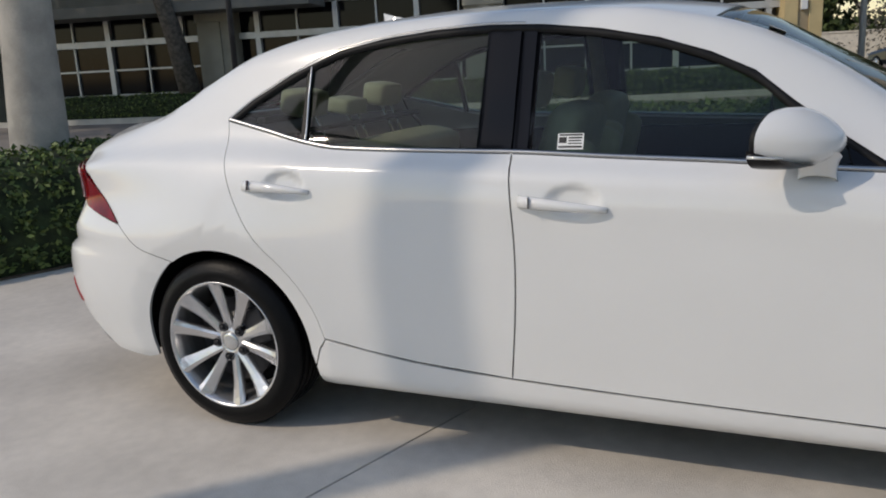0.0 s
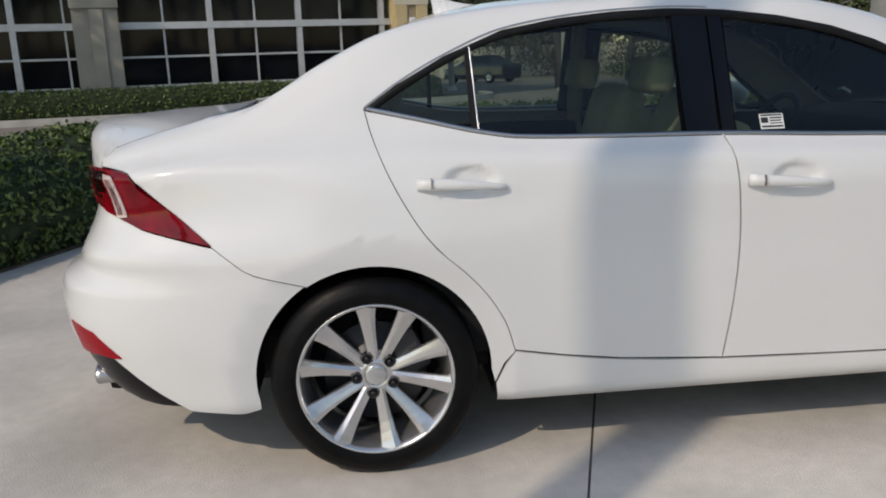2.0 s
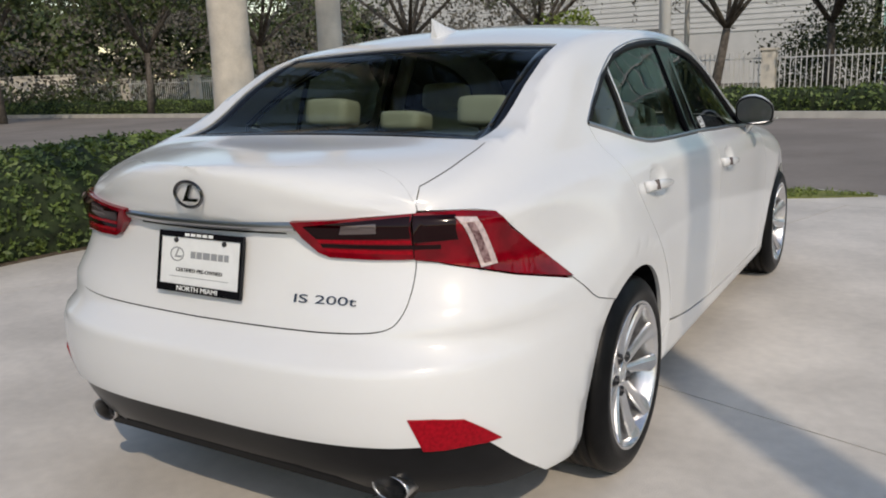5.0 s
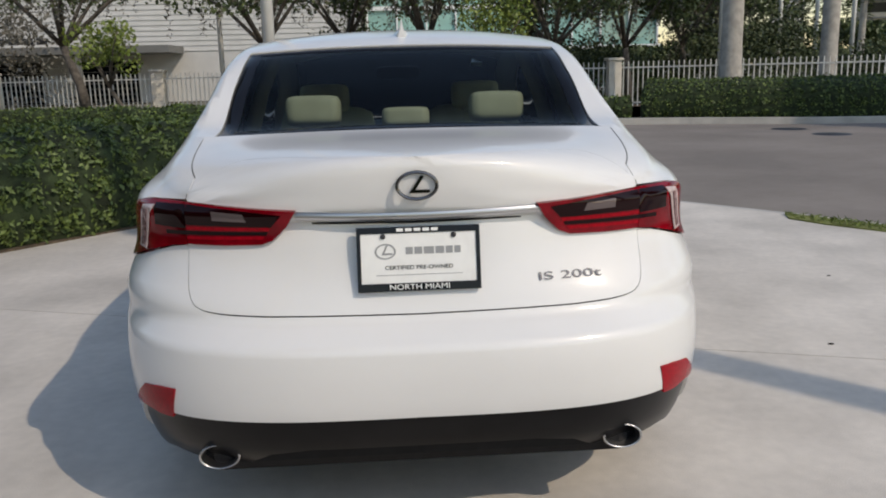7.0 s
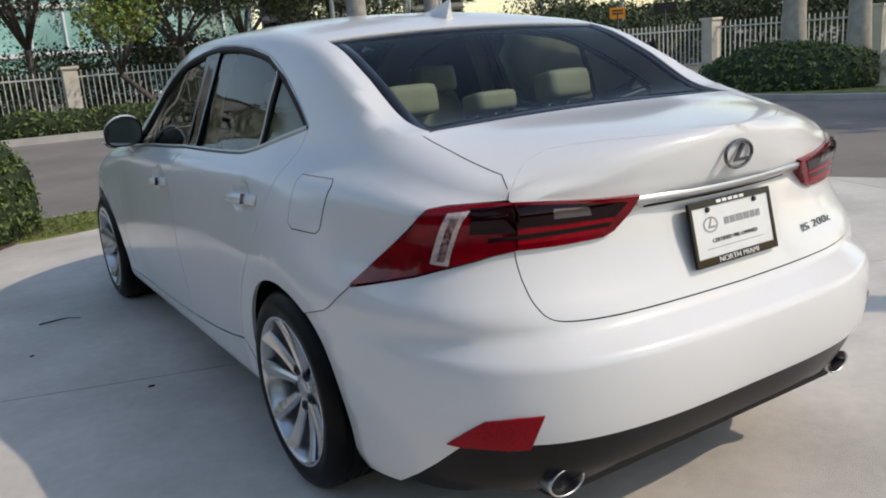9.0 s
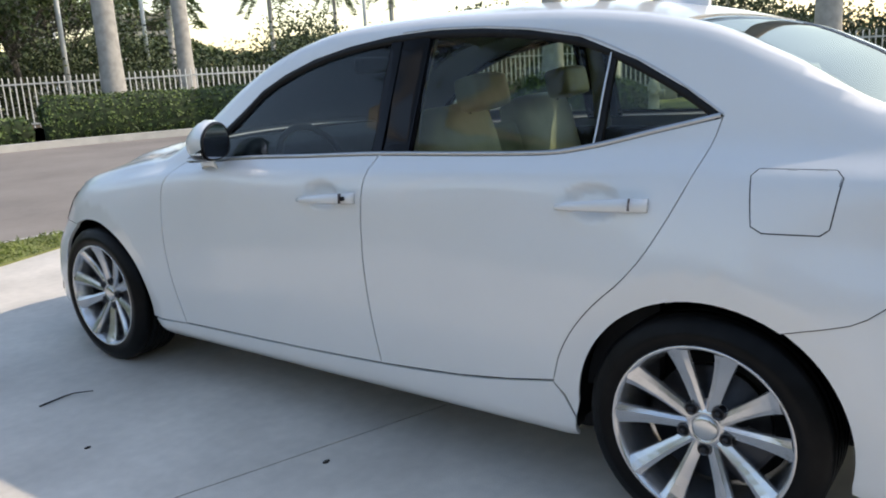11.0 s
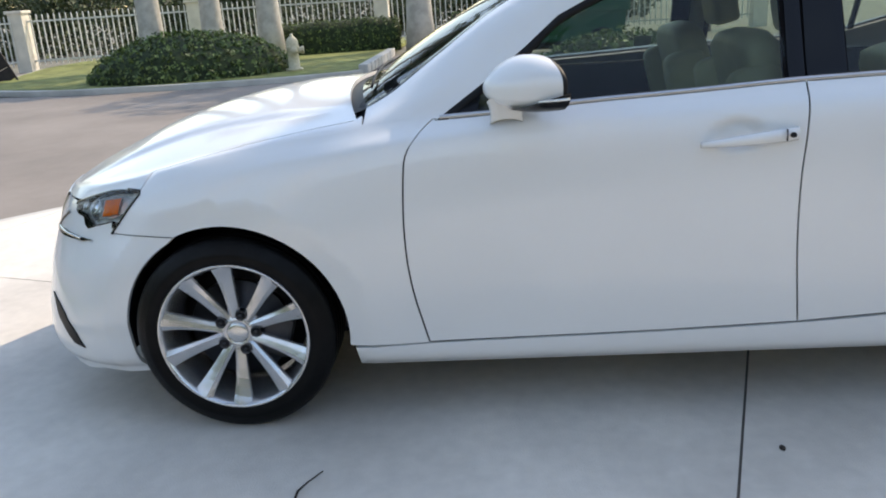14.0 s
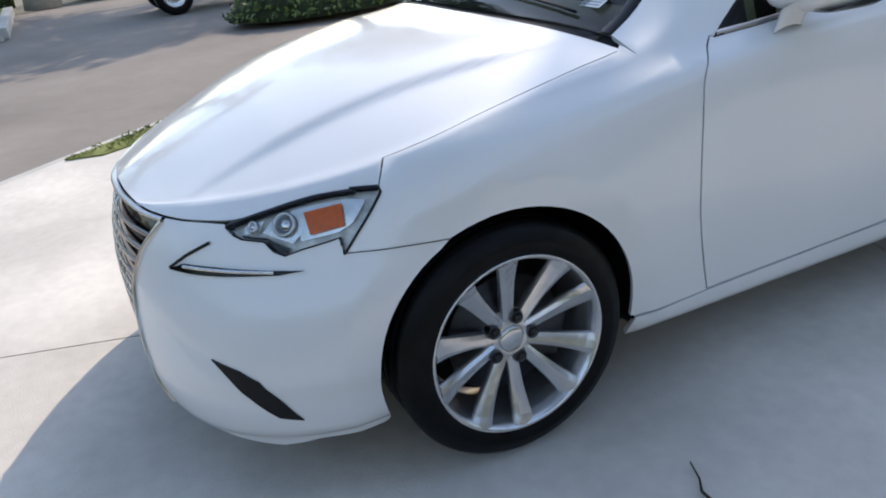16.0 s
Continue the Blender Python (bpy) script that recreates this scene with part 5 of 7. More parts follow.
def tail_frame(x, z, lift):
    s = math.copysign(tail_x(abs(x), z), x) if x else 0.0
    p, n = on_tail(s, z), normal_of(on_tail, s, z)
    right = Vector((0, 0, 1)).cross(n).normalized()
    up = n.cross(right)
    m = Matrix((right, up, n)).transposed().to_4x4()
    return Matrix.Translation(p + n * lift) @ m


em = tail_frame(0.0, 1.005, 0.004)
bm = bmesh.new()
rings = []
for k in range(36):
    a = 2 * math.pi * k / 36
    c = Vector((0.050 * math.cos(a), 0.034 * math.sin(a), 0.0))
    d = Vector((math.cos(a), math.sin(a), 0))
    rings.append([bm.verts.new(c + d * 0.0045 * math.cos(b) + Vector((0, 0, 0.0045 * math.sin(b)))) for b in (2 * math.pi * j / 8 for j in range(8))])
for a, b in zip(rings, rings[1:] + rings[:1]):
    for j in range(8):
        bm.faces.new((a[j], a[(j + 1) % 8], b[(j + 1) % 8], b[j]))
prism(bm, [(0.010, 0.026), (0.018, 0.024), (-0.004, -0.010), (0.034, -0.010), (0.030, -0.018), (-0.020, -0.018)], -0.002, 0.005)
bmesh.ops.transform(bm, verts=bm.verts, matrix=em)
bmesh.ops.recalc_face_normals(bm, faces=bm.faces)
part("emblem", bm, DARK_CHROME, car, "chrome oval emblem")
whole = lettering("model_badge", "IS 200t", 0.030, DARK_CHROME, tail_frame(0.395, 0.752, 0.002), car, 2.1)
bm = bmesh.new()
bm.from_mesh(whole.data)
bmesh.ops.remove_doubles(bm, verts=bm.verts, dist=1e-6)
islands, seen = [], set()
for v in bm.verts:
    if v not in seen:
        island, front = set(), [v]
        while front:
            w = front.pop()
            if w not in island:
                island.add(w)
                front += [e.other_vert(w) for e in w.link_edges]
        seen |= island
        islands.append(island)
for island in islands:
    own = bmesh.new()
    at = {v: own.verts.new(v.co) for v in bm.verts if v in island}
    for f in bm.faces:
        if f.verts[0] in island:
            own.faces.new([at[v] for v in f.verts])
    part("badge_letter", own, DARK_CHROME, whole)
bm.free()
whole.data.clear_geometry()

pm = tail_frame(0.0, 0.814, 0.010)
bm = bmesh.new()
box(bm, -0.157, 0.157, -0.082, 0.082, -0.004, 0.002, 0.003)
bmesh.ops.transform(bm, verts=bm.verts, matrix=pm)
plate = part("licence_plate", bm, BLACK, car, "white dealer plate in a black frame")
bm = bmesh.new()
box(bm, -0.148, 0.148, -0.063, 0.070, 0.0, 0.0035)
bmesh.ops.transform(bm, verts=bm.verts, matrix=pm)
part("plate_card", bm, WHITE_CARD, plate, "white card")
bm = bmesh.new()
for x0, x1, y0, y1 in ((-0.157, 0.157, 0.066, 0.082), (-0.157, 0.157, -0.082, -0.061), (-0.157, -0.147, -0.061, 0.066), (0.147, 0.157, -0.061, 0.066)):
    box(bm, x0, x1, y0, y1, 0.002, 0.007, 0.001)
bmesh.ops.transform(bm, verts=bm.verts, matrix=pm)
part("plate_frame", bm, BLACK_GLOSS, plate, "black plate frame")
at = lambda x, y, z: pm @ Matrix.Translation((x, y, z))
lettering("lettering", "NORTH MIAMI", 0.019, WHITE_CARD, at(0.0, -0.0715, 0.0074), plate, 1.25)
lettering("lettering", "CERTIFIED PRE-OWNED", 0.0145, INK, at(0.0, -0.022, 0.0040), plate, 1.12)
bm = bmesh.new()
for x0, x1 in ((-0.068, -0.050), (-0.046, -0.026), (-0.022, 0.004), (0.008, 0.030), (0.034, 0.052), (0.056, 0.072)):
    box(bm, x0 + 0.035, x1 + 0.035, 0.012, 0.030, 0.0035, 0.0045)
box(bm, -0.11, 0.11, -0.041, -0.0395, 0.0035, 0.0045)
bmesh.ops.transform(bm, verts=bm.verts, matrix=pm)
part("maker_mark", bm, GREY_INK, plate)
bm = bmesh.new()
for k in range(24):
    a0, a1 = 2 * math.pi * k / 24, 2 * math.pi * (k + 1) / 24
    bm.faces.new([bm.verts.new((-0.085 + r * 1.35 * math.cos(a), 0.020 + r * math.sin(a), 0.0045)) for r, a in ((0.020, a0), (0.020, a1), (0.0165, a1), (0.0165, a0))])
prism(bm, [(-0.083, 0.036), (-0.078, 0.036), (-0.087, 0.016), (-0.066, 0.016), (-0.068, 0.011), (-0.095, 0.011)], 0.0035, 0.0045)
bmesh.ops.transform(bm, verts=bm.verts, matrix=pm)
part("maker_mark", bm, GREY_INK, plate)
bm = bmesh.new()
for k in range(5):
    box(bm, -0.055 + k * 0.022, -0.038 + k * 0.022, 0.070, 0.078, 0.007, 0.0078)
bmesh.ops.transform(bm, verts=bm.verts, matrix=pm)
part("maker_mark", bm, WHITE_CARD, plate)
for x in (-0.09, 0.09):
    bm = bmesh.new()
    lathe(bm, [(0.0, 0.011), (0.005, 0.010), (0.007, 0.006), (0.007, 0.0)], 12, axis="Z")
    bmesh.ops.transform(bm, verts=bm.verts, matrix=at(x, 0.058, 0))
    part("plate_screw", bm, DARK_METAL, plate)


# window stickers
def sticker(y, z, wide, high, sign):
    q = q_at(y, z)
    n = normal_of(on_body, y, q)
    p = on_body(y, q) - n * 0.012
    up = (Vector((0, 0, 1)) - n * n.z).normalized()
    along = up.cross(n)
    m = Matrix((along, up, n)).transposed().to_4x4()
    m = Matrix.Diagonal((sign, 1, 1, 1)) @ Matrix.Translation(p) @ m
    bm = bmesh.new()
    box(bm, -wide / 2, wide / 2, -high / 2, high / 2, 0, 0.001)
    bmesh.ops.transform(bm, verts=bm.verts, matrix=m)
    s = part("window_sticker", bm, WHITE_CARD, car, "small white window sticker with dark print")
    bm = bmesh.new()
    for x0, x1, y0, y1 in ((-0.045, -0.015, -0.006, 0.016), (-0.008, 0.044, 0.010, 0.016), (-0.008, 0.040, 0.000, 0.005), (-0.008, 0.044, -0.010, -0.006), (-0.045, 0.045, -0.024, -0.017), (-0.045, 0.045, 0.021, 0.027)):
        box(bm, x0 * wide / 0.1, x1 * wide / 0.1, y0 * high / 0.06, y1 * high / 0.06, 0.001, 0.0015)
    bmesh.ops.transform(bm, verts=bm.verts, matrix=m)
    part("sticker_print", bm, INK, s)


sticker(-0.132, 1.034, 0.078, 0.050, 1)
for x, y, mat_w in ((0.50, 0.42, 0.15), (-0.53, 0.90, 0.09)):
    q = math.copysign(q_x(y, abs(x)), x)
    p, n = on_body(y, q), normal_of(on_body, y, q)
    m = Matrix.Translation(p - n * 0.004) @ Matrix((Vector((1, 0, 0)), n.cross(Vector((1, 0, 0))).normalized(), n)).transposed().to_4x4()
    bm = bmesh.new()
    box(bm, -mat_w / 2, mat_w / 2, -0.025, 0.025, 0, 0.001)
    bmesh.ops.transform(bm, verts=bm.verts, matrix=m)
    s = part("screen_sticker", bm, WHITE_CARD, car, "white windscreen sticker")
    bm = bmesh.new()
    for k in range(4):
        box(bm, -mat_w * 0.4, mat_w * 0.4, -0.020 + k * 0.011, -0.014 + k * 0.011, 0.001, 0.0015)
    bmesh.ops.transform(bm, verts=bm.verts, matrix=m)
    part("sticker_print", bm, GREY_INK, s)

# wipers
for x0, x1 in ((-0.52, 0.04), (-0.02, 0.50)):
    line = []
    for t in np.linspace(0, 1, 8):
        x = x0 + (x1 - x0) * t
        y = 1.0 - 0.08 * (x / 0.7) ** 2 - 0.05 * t
        p = on_body(y, math.copysign(q_x(y, abs(x)), x))
        line.append((p.x, p.y, p.z + 0.006))
    tube_part("wiper", line, 0.0045, BLACK, car, "black windscreen wiper", 6)


# ---- cabin ----
def cushion(name, size, m, mat, parent, label="", round_by=0.4):
    bm = bmesh.new()
    soft_box(bm, size, round_by, 5, m)
    return part(name, bm, mat, parent, label, smooth=True)


def seat(x, y, parent):
    s = new("front_seat")
    s.parent = parent
    s["label"] = "cream leather bucket seat"
    cushion("seat_cushion", (0.50, 0.52, 0.16), pose(x, y + 0.02, 0.52, 6), LEATHER, s)
    cushion("backrest", (0.48, 0.13, 0.60), pose(x, y - 0.30, 0.83, -15), LEATHER, s)
    for sx in (-1, 1):
        cushion("side_bolster", (0.09, 0.17, 0.46), pose(x + sx * 0.21, y - 0.26, 0.80, -15), LEATHER, s)
        tube_part("headrest_post", [(x + sx * 0.06, y - 0.38, 1.10), (x + sx * 0.06, y - 0.395, 1.17)], 0.007, CHROME, s, sides=8)
    cushion("headrest", (0.23, 0.10, 0.125), pose(x, y - 0.40, 1.170, -12), LEATHER, s)
    return s


seat(-0.36, -0.02, car)
seat(0.36, 0.03, car)
bench = new("rear_bench")
bench.parent = car
bench["label"] = "cream leather rear bench with three headrests"
cushion("seat_cushion", (1.30, 0.50, 0.18), pose(0, -0.86, 0.52, 5), LEATHER, bench)
cushion("backrest", (1.30, 0.16, 0.52), pose(0, -1.16, 0.74, -20), LEATHER, bench)
for x in (-0.38, -0.29, 0.29, 0.38, -0.04, 0.04):
    tube_part("headrest_post", [(x, -1.24, 0.95), (x, -1.30, 1.10)], 0.006, CHROME, bench, sides=6)
for x, wide, high in ((-0.336, 0.20, 0.105), (0.336, 0.20, 0.105), (0.0, 0.175, 0.070)):
    cushion("headrest", (wide, 0.12, high), pose(x, -1.315, 1.150 if wide > 0.19 else 1.118, -10), LEATHER, bench)
box_part("parcel_shelf", -0.60, 0.60, -1.76, -1.25, 1.035, 1.055, TRIM_DARK, car, "dark parcel shelf", 0.006)
box_part("parcel_brake_lamp", -0.14, 0.14, -1.70, -1.655, 1.055, 1.085, TRIM_DARK, car, "high brake lamp housing", 0.008)
bm = bmesh.new()
soft_box(bm, (1.40, 0.46, 0.26), 0.4, 5, pose(0, 0.80, 0.855, 4))
part("dashboard", bm, TRIM_DARK, car, "dark dashboard", smooth=True)
box_part("cabin_floor", -0.70, 0.70, -1.30, 0.95, 0.27, 0.33, TRIM_DARK, car)
box_part("centre_console", -0.10, 0.10, -0.45, 0.75, 0.33, 0.63, TRIM_DARK, car, bevel=0.02)
for sx in (1, -1):
    box_part("door_card", sx * 0.755 - 0.02, sx * 0.755 + 0.02, -1.25, 0.72, 0.34, 0.945, TRIM_DARK, car, bevel=0.01)
    tube_part("pillar_trim", [(sx * 0.745, -0.35, 0.95), (sx * 0.665, -0.36, 1.20), (sx * 0.58, -0.37, 1.385)], [0.04, 0.036, 0.034], LINING, car, sides=8)
    tube_part("seat_belt", [(sx * 0.712, -0.34, 1.08), (sx * 0.705, -0.33, 0.70)], 0.012, LINING, car, sides=6)
bm = bmesh.new()
lathe(bm, [(0.185 + 0.016 * math.cos(a), 0.016 * math.sin(a)) for a in (2 * math.pi * k / 10 for k in range(10))], 36, axis="Z", closed=True)
box(bm, -0.175, 0.175, -0.022, 0.022, -0.012, 0.012, 0.006)
box(bm, -0.065, 0.065, -0.060, 0.050, -0.016, 0.024, 0.012)
box(bm, -0.02, 0.02, -0.175, -0.05, -0.012, 0.010, 0.004)
bmesh.ops.transform(bm, verts=bm.verts, matrix=pose(-0.36, 0.46, 0.875, 66))
part("steering_wheel", bm, TRIM_DARK, car, "dark leather steering wheel", smooth=True)
cushion("inner_mirror", (0.24, 0.04, 0.07), pose(0, 0.40, 1.285, 8), TRIM_DARK, car, "black rear-view mirror")
lining = [(y, u * (q_rail(y) - 0.03)) for y, u in [(0.22, u) for u in np.linspace(0, 1, 8)] + [(y, 1.0) for y in np.linspace(0.15, -1.18, 16)] + [(-1.22, u) for u in np.linspace(1, 0, 8)]]
panel("headlining", lining + [(y, -q) for y, q in lining[::-1]], on_body, LINING, car, both=False, step=0.08, lift=-0.03, flange=0.0)


# ---- ground, apron, road ----
def sheet(name, outline, z, mat, label, category, kind="structure", step=None):
    bm = bmesh.new()
    bm.faces.new([bm.verts.new((x, y, z)) for x, y in outline])
    bmesh.ops.recalc_face_normals(bm, faces=bm.faces)
    if bm.faces[:][0].normal.z < 0:
        bmesh.ops.reverse_faces(bm, faces=bm.faces)
    return tagged(part(name, bm, mat), label, category, kind=kind)


sheet("ground", [(-2500, -2500), (2500, -2500), (2500, 2500), (-2500, 2500)], -0.10, DRY_GROUND, "flat dry ground reaching the horizon", "ground")
sheet("road", [(-70, -60), (17.2, -60), (17.2, 3.0), (12.0, 3.0), (11.4, 4.6), (11.3, 8.0), (12.0, 10.4), (19.5, 13.4), (14.6, 16.4), (11.4, 14.0), (9.0, 14.9), (6.0, 16.4), (2.0, 17.6), (-5.0, 18.1), (-25, 19.1), (-70, 20)], -0.048, ASPHALT, "sun-bleached grey-brown asphalt drive", "road")


def clip(poly, edge):
    """What of a convex outline lies within another."""
    for (ax, ay), (bx, by) in zip(edge, edge[1:] + edge[:1]):
        side = lambda p: (bx - ax) * (p[1] - ay) - (by - ay) * (p[0] - ax)
        out = []
        for p, q in zip(poly, poly[1:] + poly[:1]):
            sp, sq = side(p), side(q)
            if sp >= 0:
                out.append(p)
            if sp * sq < 0:
                t = sp / (sp - sq)
                out.append((p[0] + (q[0] - p[0]) * t, p[1] + (q[1] - p[1]) * t))
        poly = out
        if len(poly) < 3:
            return []
    return poly


APRON = [(-9.5, -9.5), (5.4, -8.5), (5.9, -4.0), (5.6, -1.6), (4.9, 0.0), (4.5, 0.9), (3.92, 1.69), (3.38, 2.42), (2.5, 3.5), (1.94, 4.02), (1.28, 4.62), (0.80, 4.88), (-0.3, 4.95), (-5.5, 5.0), (-9.5, 5.0)]
ALONG, ACROSS = Vector((0.951, -0.310)), Vector((0.310, 0.951))
pavement = thing("pavement", "pale concrete apron poured in large slabs with saw-cut joints", "pavement", kind="structure")
for v0, v1, starts in ((-5.02, -0.424, (-12.2, -7.6, -3.0, 3.05, 7.65, 12.25)), (-0.424, 4.17, (-14.05, -9.45, -4.85, -0.254, 4.35, 8.95)), (-14.22, -9.62, (-12.0, -7.4, -2.8, 1.8, 6.4)), (-9.62, -5.02, (-14.5, -9.9, -5.3, -0.7, 3.9, 8.5)), (4.17, 8.77, (-16.3, -11.7, -7.1, -2.5, 2.1, 6.7))):
    for u0, u1 in zip(starts, starts[1:]):
        g = 0.004
        corners = [ALONG * u + ACROSS * v for u, v in ((u0 + g, v0 + g), (u1 - g, v0 + g), (u1 - g, v1 - g), (u0 + g, v1 - g))]
        poly = clip([tuple(c) for c in corners], APRON)
        if len(poly) < 3:
            continue
        bm = bmesh.new()
        prism(bm, poly, -0.05, 0.0)
        part("concrete_slab", bm, CONCRETE, pavement)
bm = bmesh.new()
prism(bm, clip([(-9, -9), (9, -9), (9, 9), (-9, 9)], APRON), -0.055, -0.005)
part("joint_bed", bm, JOINT, pavement)

# twigs, specks and a stain on the concrete
def twig(name, pts, r=0.004):
    ob = tube_part(name, pts, [r, r, r * 0.7, r * 0.5][:len(pts)], TIMBER, sides=5)
    return tagged(ob, "thin dry twig lying on the concrete", "twig")


twig("twig", [(-1.355, 1.150, 0.006), (-1.245, 1.150, 0.010), (-1.215, 1.130, 0.016), (-1.148, 1.100, 0.008)])
for x, y, r in ((-1.075, -0.21, 0.012), (-1.45, 0.62, 0.010), (1.95, -0.9, 0.012), (2.6, 0.3, 0.010)):
    bm = bmesh.new()
    bmesh.ops.create_icosphere(bm, subdivisions=1, radius=r)
    bmesh.ops.transform(bm, verts=bm.verts, matrix=Matrix.Translation((x, y, 0.003)) @ Matrix.Diagonal((1.4, 0.8, 0.4, 1)))
    tagged(part("dry_leaf", bm, TIMBER), "small dry brown leaf on the concrete", "leaf", "dry leaves")


def strip_bed(name, inner, outer, z0, z1, mat, label, category):
    """A raised strip between two lines of equal length."""
    bm = bmesh.new()
    lo = [[bm.verts.new((*p, z0)) for p in line] for line in (inner, outer)]
    hi = [[bm.verts.new((*p, z1)) for p in line] for line in (inner, outer)]
    for k in range(len(inner) - 1):
        bm.faces.new((hi[0][k], hi[0][k + 1], hi[1][k + 1], hi[1][k]))
        bm.faces.new((lo[0][k], lo[0][k + 1], hi[0][k + 1], hi[0][k]))
        bm.faces.new((lo[1][k], lo[1][k + 1], hi[1][k + 1], hi[1][k]))
    bm.faces.new((lo[0][0], lo[1][0], hi[1][0], hi[0][0]))
    bm.faces.new((lo[0][-1], lo[1][-1], hi[1][-1], hi[0][-1]))
    bmesh.ops.recalc_face_normals(bm, faces=bm.faces)
    return tagged(part(name, bm, mat), label, category, kind="structure")


def offset(line, d):
    """A line moved to its left by d."""
    out = []
    for k, p in enumerate(line):
        a, b = Vector(line[max(0, k - 1)]), Vector(line[min(len(line) - 1, k + 1)])
        t = (b - a).normalized()
        out.append((p[0] - t.y * d, p[1] + t.x * d))
    return out


def kerb(line, wide=0.16, high=0.12, side=1):
    line = dense(line, 0.6)
    return strip_bed("kerb", line, offset(line, side * wide), -0.05, high, KERB, "weathered pale concrete kerb", "kerb")



# ---- leaves ----
def leaf_mesh(name, centres, normals, size, mat, ratio=0.5, spread=0.9):
    """Many small loose leaves, each a folded pair of faces."""
    n = len(centres)
    rng = np.random.default_rng(n)
    d = normals + rng.normal(0, spread, (n, 3))
    d /= np.linalg.norm(d, axis=1)[:, None] + 1e-9
    t = np.cross(d, rng.normal(0, 1, (n, 3)))
    t /= np.linalg.norm(t, axis=1)[:, None] + 1e-9
    b = np.cross(d, t)
    s = size * (0.6 + 0.8 * rng.random(n))[:, None]
    tip, root = centres + t * s * 0.5, centres - t * s * 0.5
    left, right = centres + b * s * ratio * 0.5 + d * s * 0.1, centres - b * s * ratio * 0.5 + d * s * 0.1
    co = np.stack([root, left, tip, right], 1).reshape(-1, 3)
    mesh = bpy.data.meshes.new(name)
    mesh.vertices.add(4 * n)
    mesh.vertices.foreach_set("co", co.ravel())
    mesh.loops.add(6 * n)
    base = np.arange(n)[:, None] * 4
    mesh.loops.foreach_set("vertex_index", (base + np.array([0, 1, 2, 0, 2, 3])).ravel())
    mesh.polygons.add(2 * n)
    mesh.polygons.foreach_set("loop_start", np.arange(2 * n) * 3)
    mesh.update(calc_edges=True)
    mesh.materials.append(mat)
    return mesh


def hedge(line, wide, high, label, leaf=0.045, density=900, name="hedge", mat=HEDGE_LEAF, lump=0.06, side=1, from_z=0.0):
    """A clipped hedge along its front line: a core coloured dark as the shade between leaves, under a coat of leaves.
    """
    front = dense(line, 0.25)
    back = offset(front, side * wide)
    root = thing(name, label, "hedge")
    bm = bmesh.new()
    rows = []
    prof = [(0.0, 0.02), (-0.03, 0.30), (0.01, 0.62), (0.07, 0.80), (0.17, 0.92), (0.32, 0.985), (0.5, 1.0), (0.68, 0.985), (0.83, 0.92), (0.93, 0.80), (0.99, 0.62), (1.03, 0.30), (1.0, 0.02)]
    for k, (a, b) in enumerate(zip(front, back)):
        h = high(k / (len(front) - 1)) if callable(high) else high
        row = []
        for t, z in prof:
            p = Vector((a[0] + (b[0] - a[0]) * t, a[1] + (b[1] - a[1]) * t, from_z + z * h))
            w = noise.noise(p * 1.7) * lump + noise.noise(p * 5.0) * lump * 0.5
            row.append(bm.verts.new(p + Vector(((a[0] - b[0]) * w * 0.6, (a[1] - b[1]) * w * 0.6, w if z > 0.1 else 0))))
        rows.append(row)
    for a, b in zip(rows, rows[1:]):
        for i in range(len(prof) - 1):
            bm.faces.new((a[i], a[i + 1], b[i + 1], b[i]))
    bm.faces.new(rows[0])
    bm.faces.new(rows[-1])
    bmesh.ops.recalc_face_normals(bm, faces=bm.faces)
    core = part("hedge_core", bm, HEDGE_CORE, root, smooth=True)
    rng = np.random.default_rng(int(abs(line[0][0]) * 100) + len(line))
    pts, nor = [], []
    for f in core.data.polygons:
        want = f.area * density
        m = int(want) + (rng.random() < want % 1)
        vs = [np.array(core.data.vertices[i].co) for i in f.vertices]
        for _ in range(m):
            w = rng.dirichlet(np.ones(len(vs)))
            pts.append(sum(a * b for a, b in zip(w, vs)) + np.array(f.normal) * rng.normal(0.012, 0.022))
            nor.append(np.array(f.normal))
    ob = link("hedge_leaves", leaf_mesh("hedge_leaves", np.array(pts), np.array(nor), leaf, mat), None, root, smooth=False)
    ob["kind"] = "stuff"
    return root


CURVED = rounded([(0.6, -5.0), (-0.55, -4.44), (-0.95, -4.26), (-1.68, -3.98), (-2.2, -3.82), (-3.3, -3.35), (-4.03, -2.63), (-4.22, -1.83), (-4.35, -0.4), (-4.0, 1.0), (-3.1, 2.0), (-2.75, 2.43), (-2.35, 2.9), (-1.8, 3.3), (-1.30, 3.75), (-0.95, 4.3)], 1)
hedge(CURVED, 1.45, lambda t: 0.76 + 0.16 * max(0.0, (t - 0.62) / 0.38), "thick clipped green hedge curving round the apron", leaf=0.05, density=1500, side=1)
bed = dense(CURVED, 0.5)
strip_bed("planting_bed", offset(bed, -0.06), offset(bed, 2.0), -0.05, 0.015, SOIL, "dark mulched planting bed", "bed")


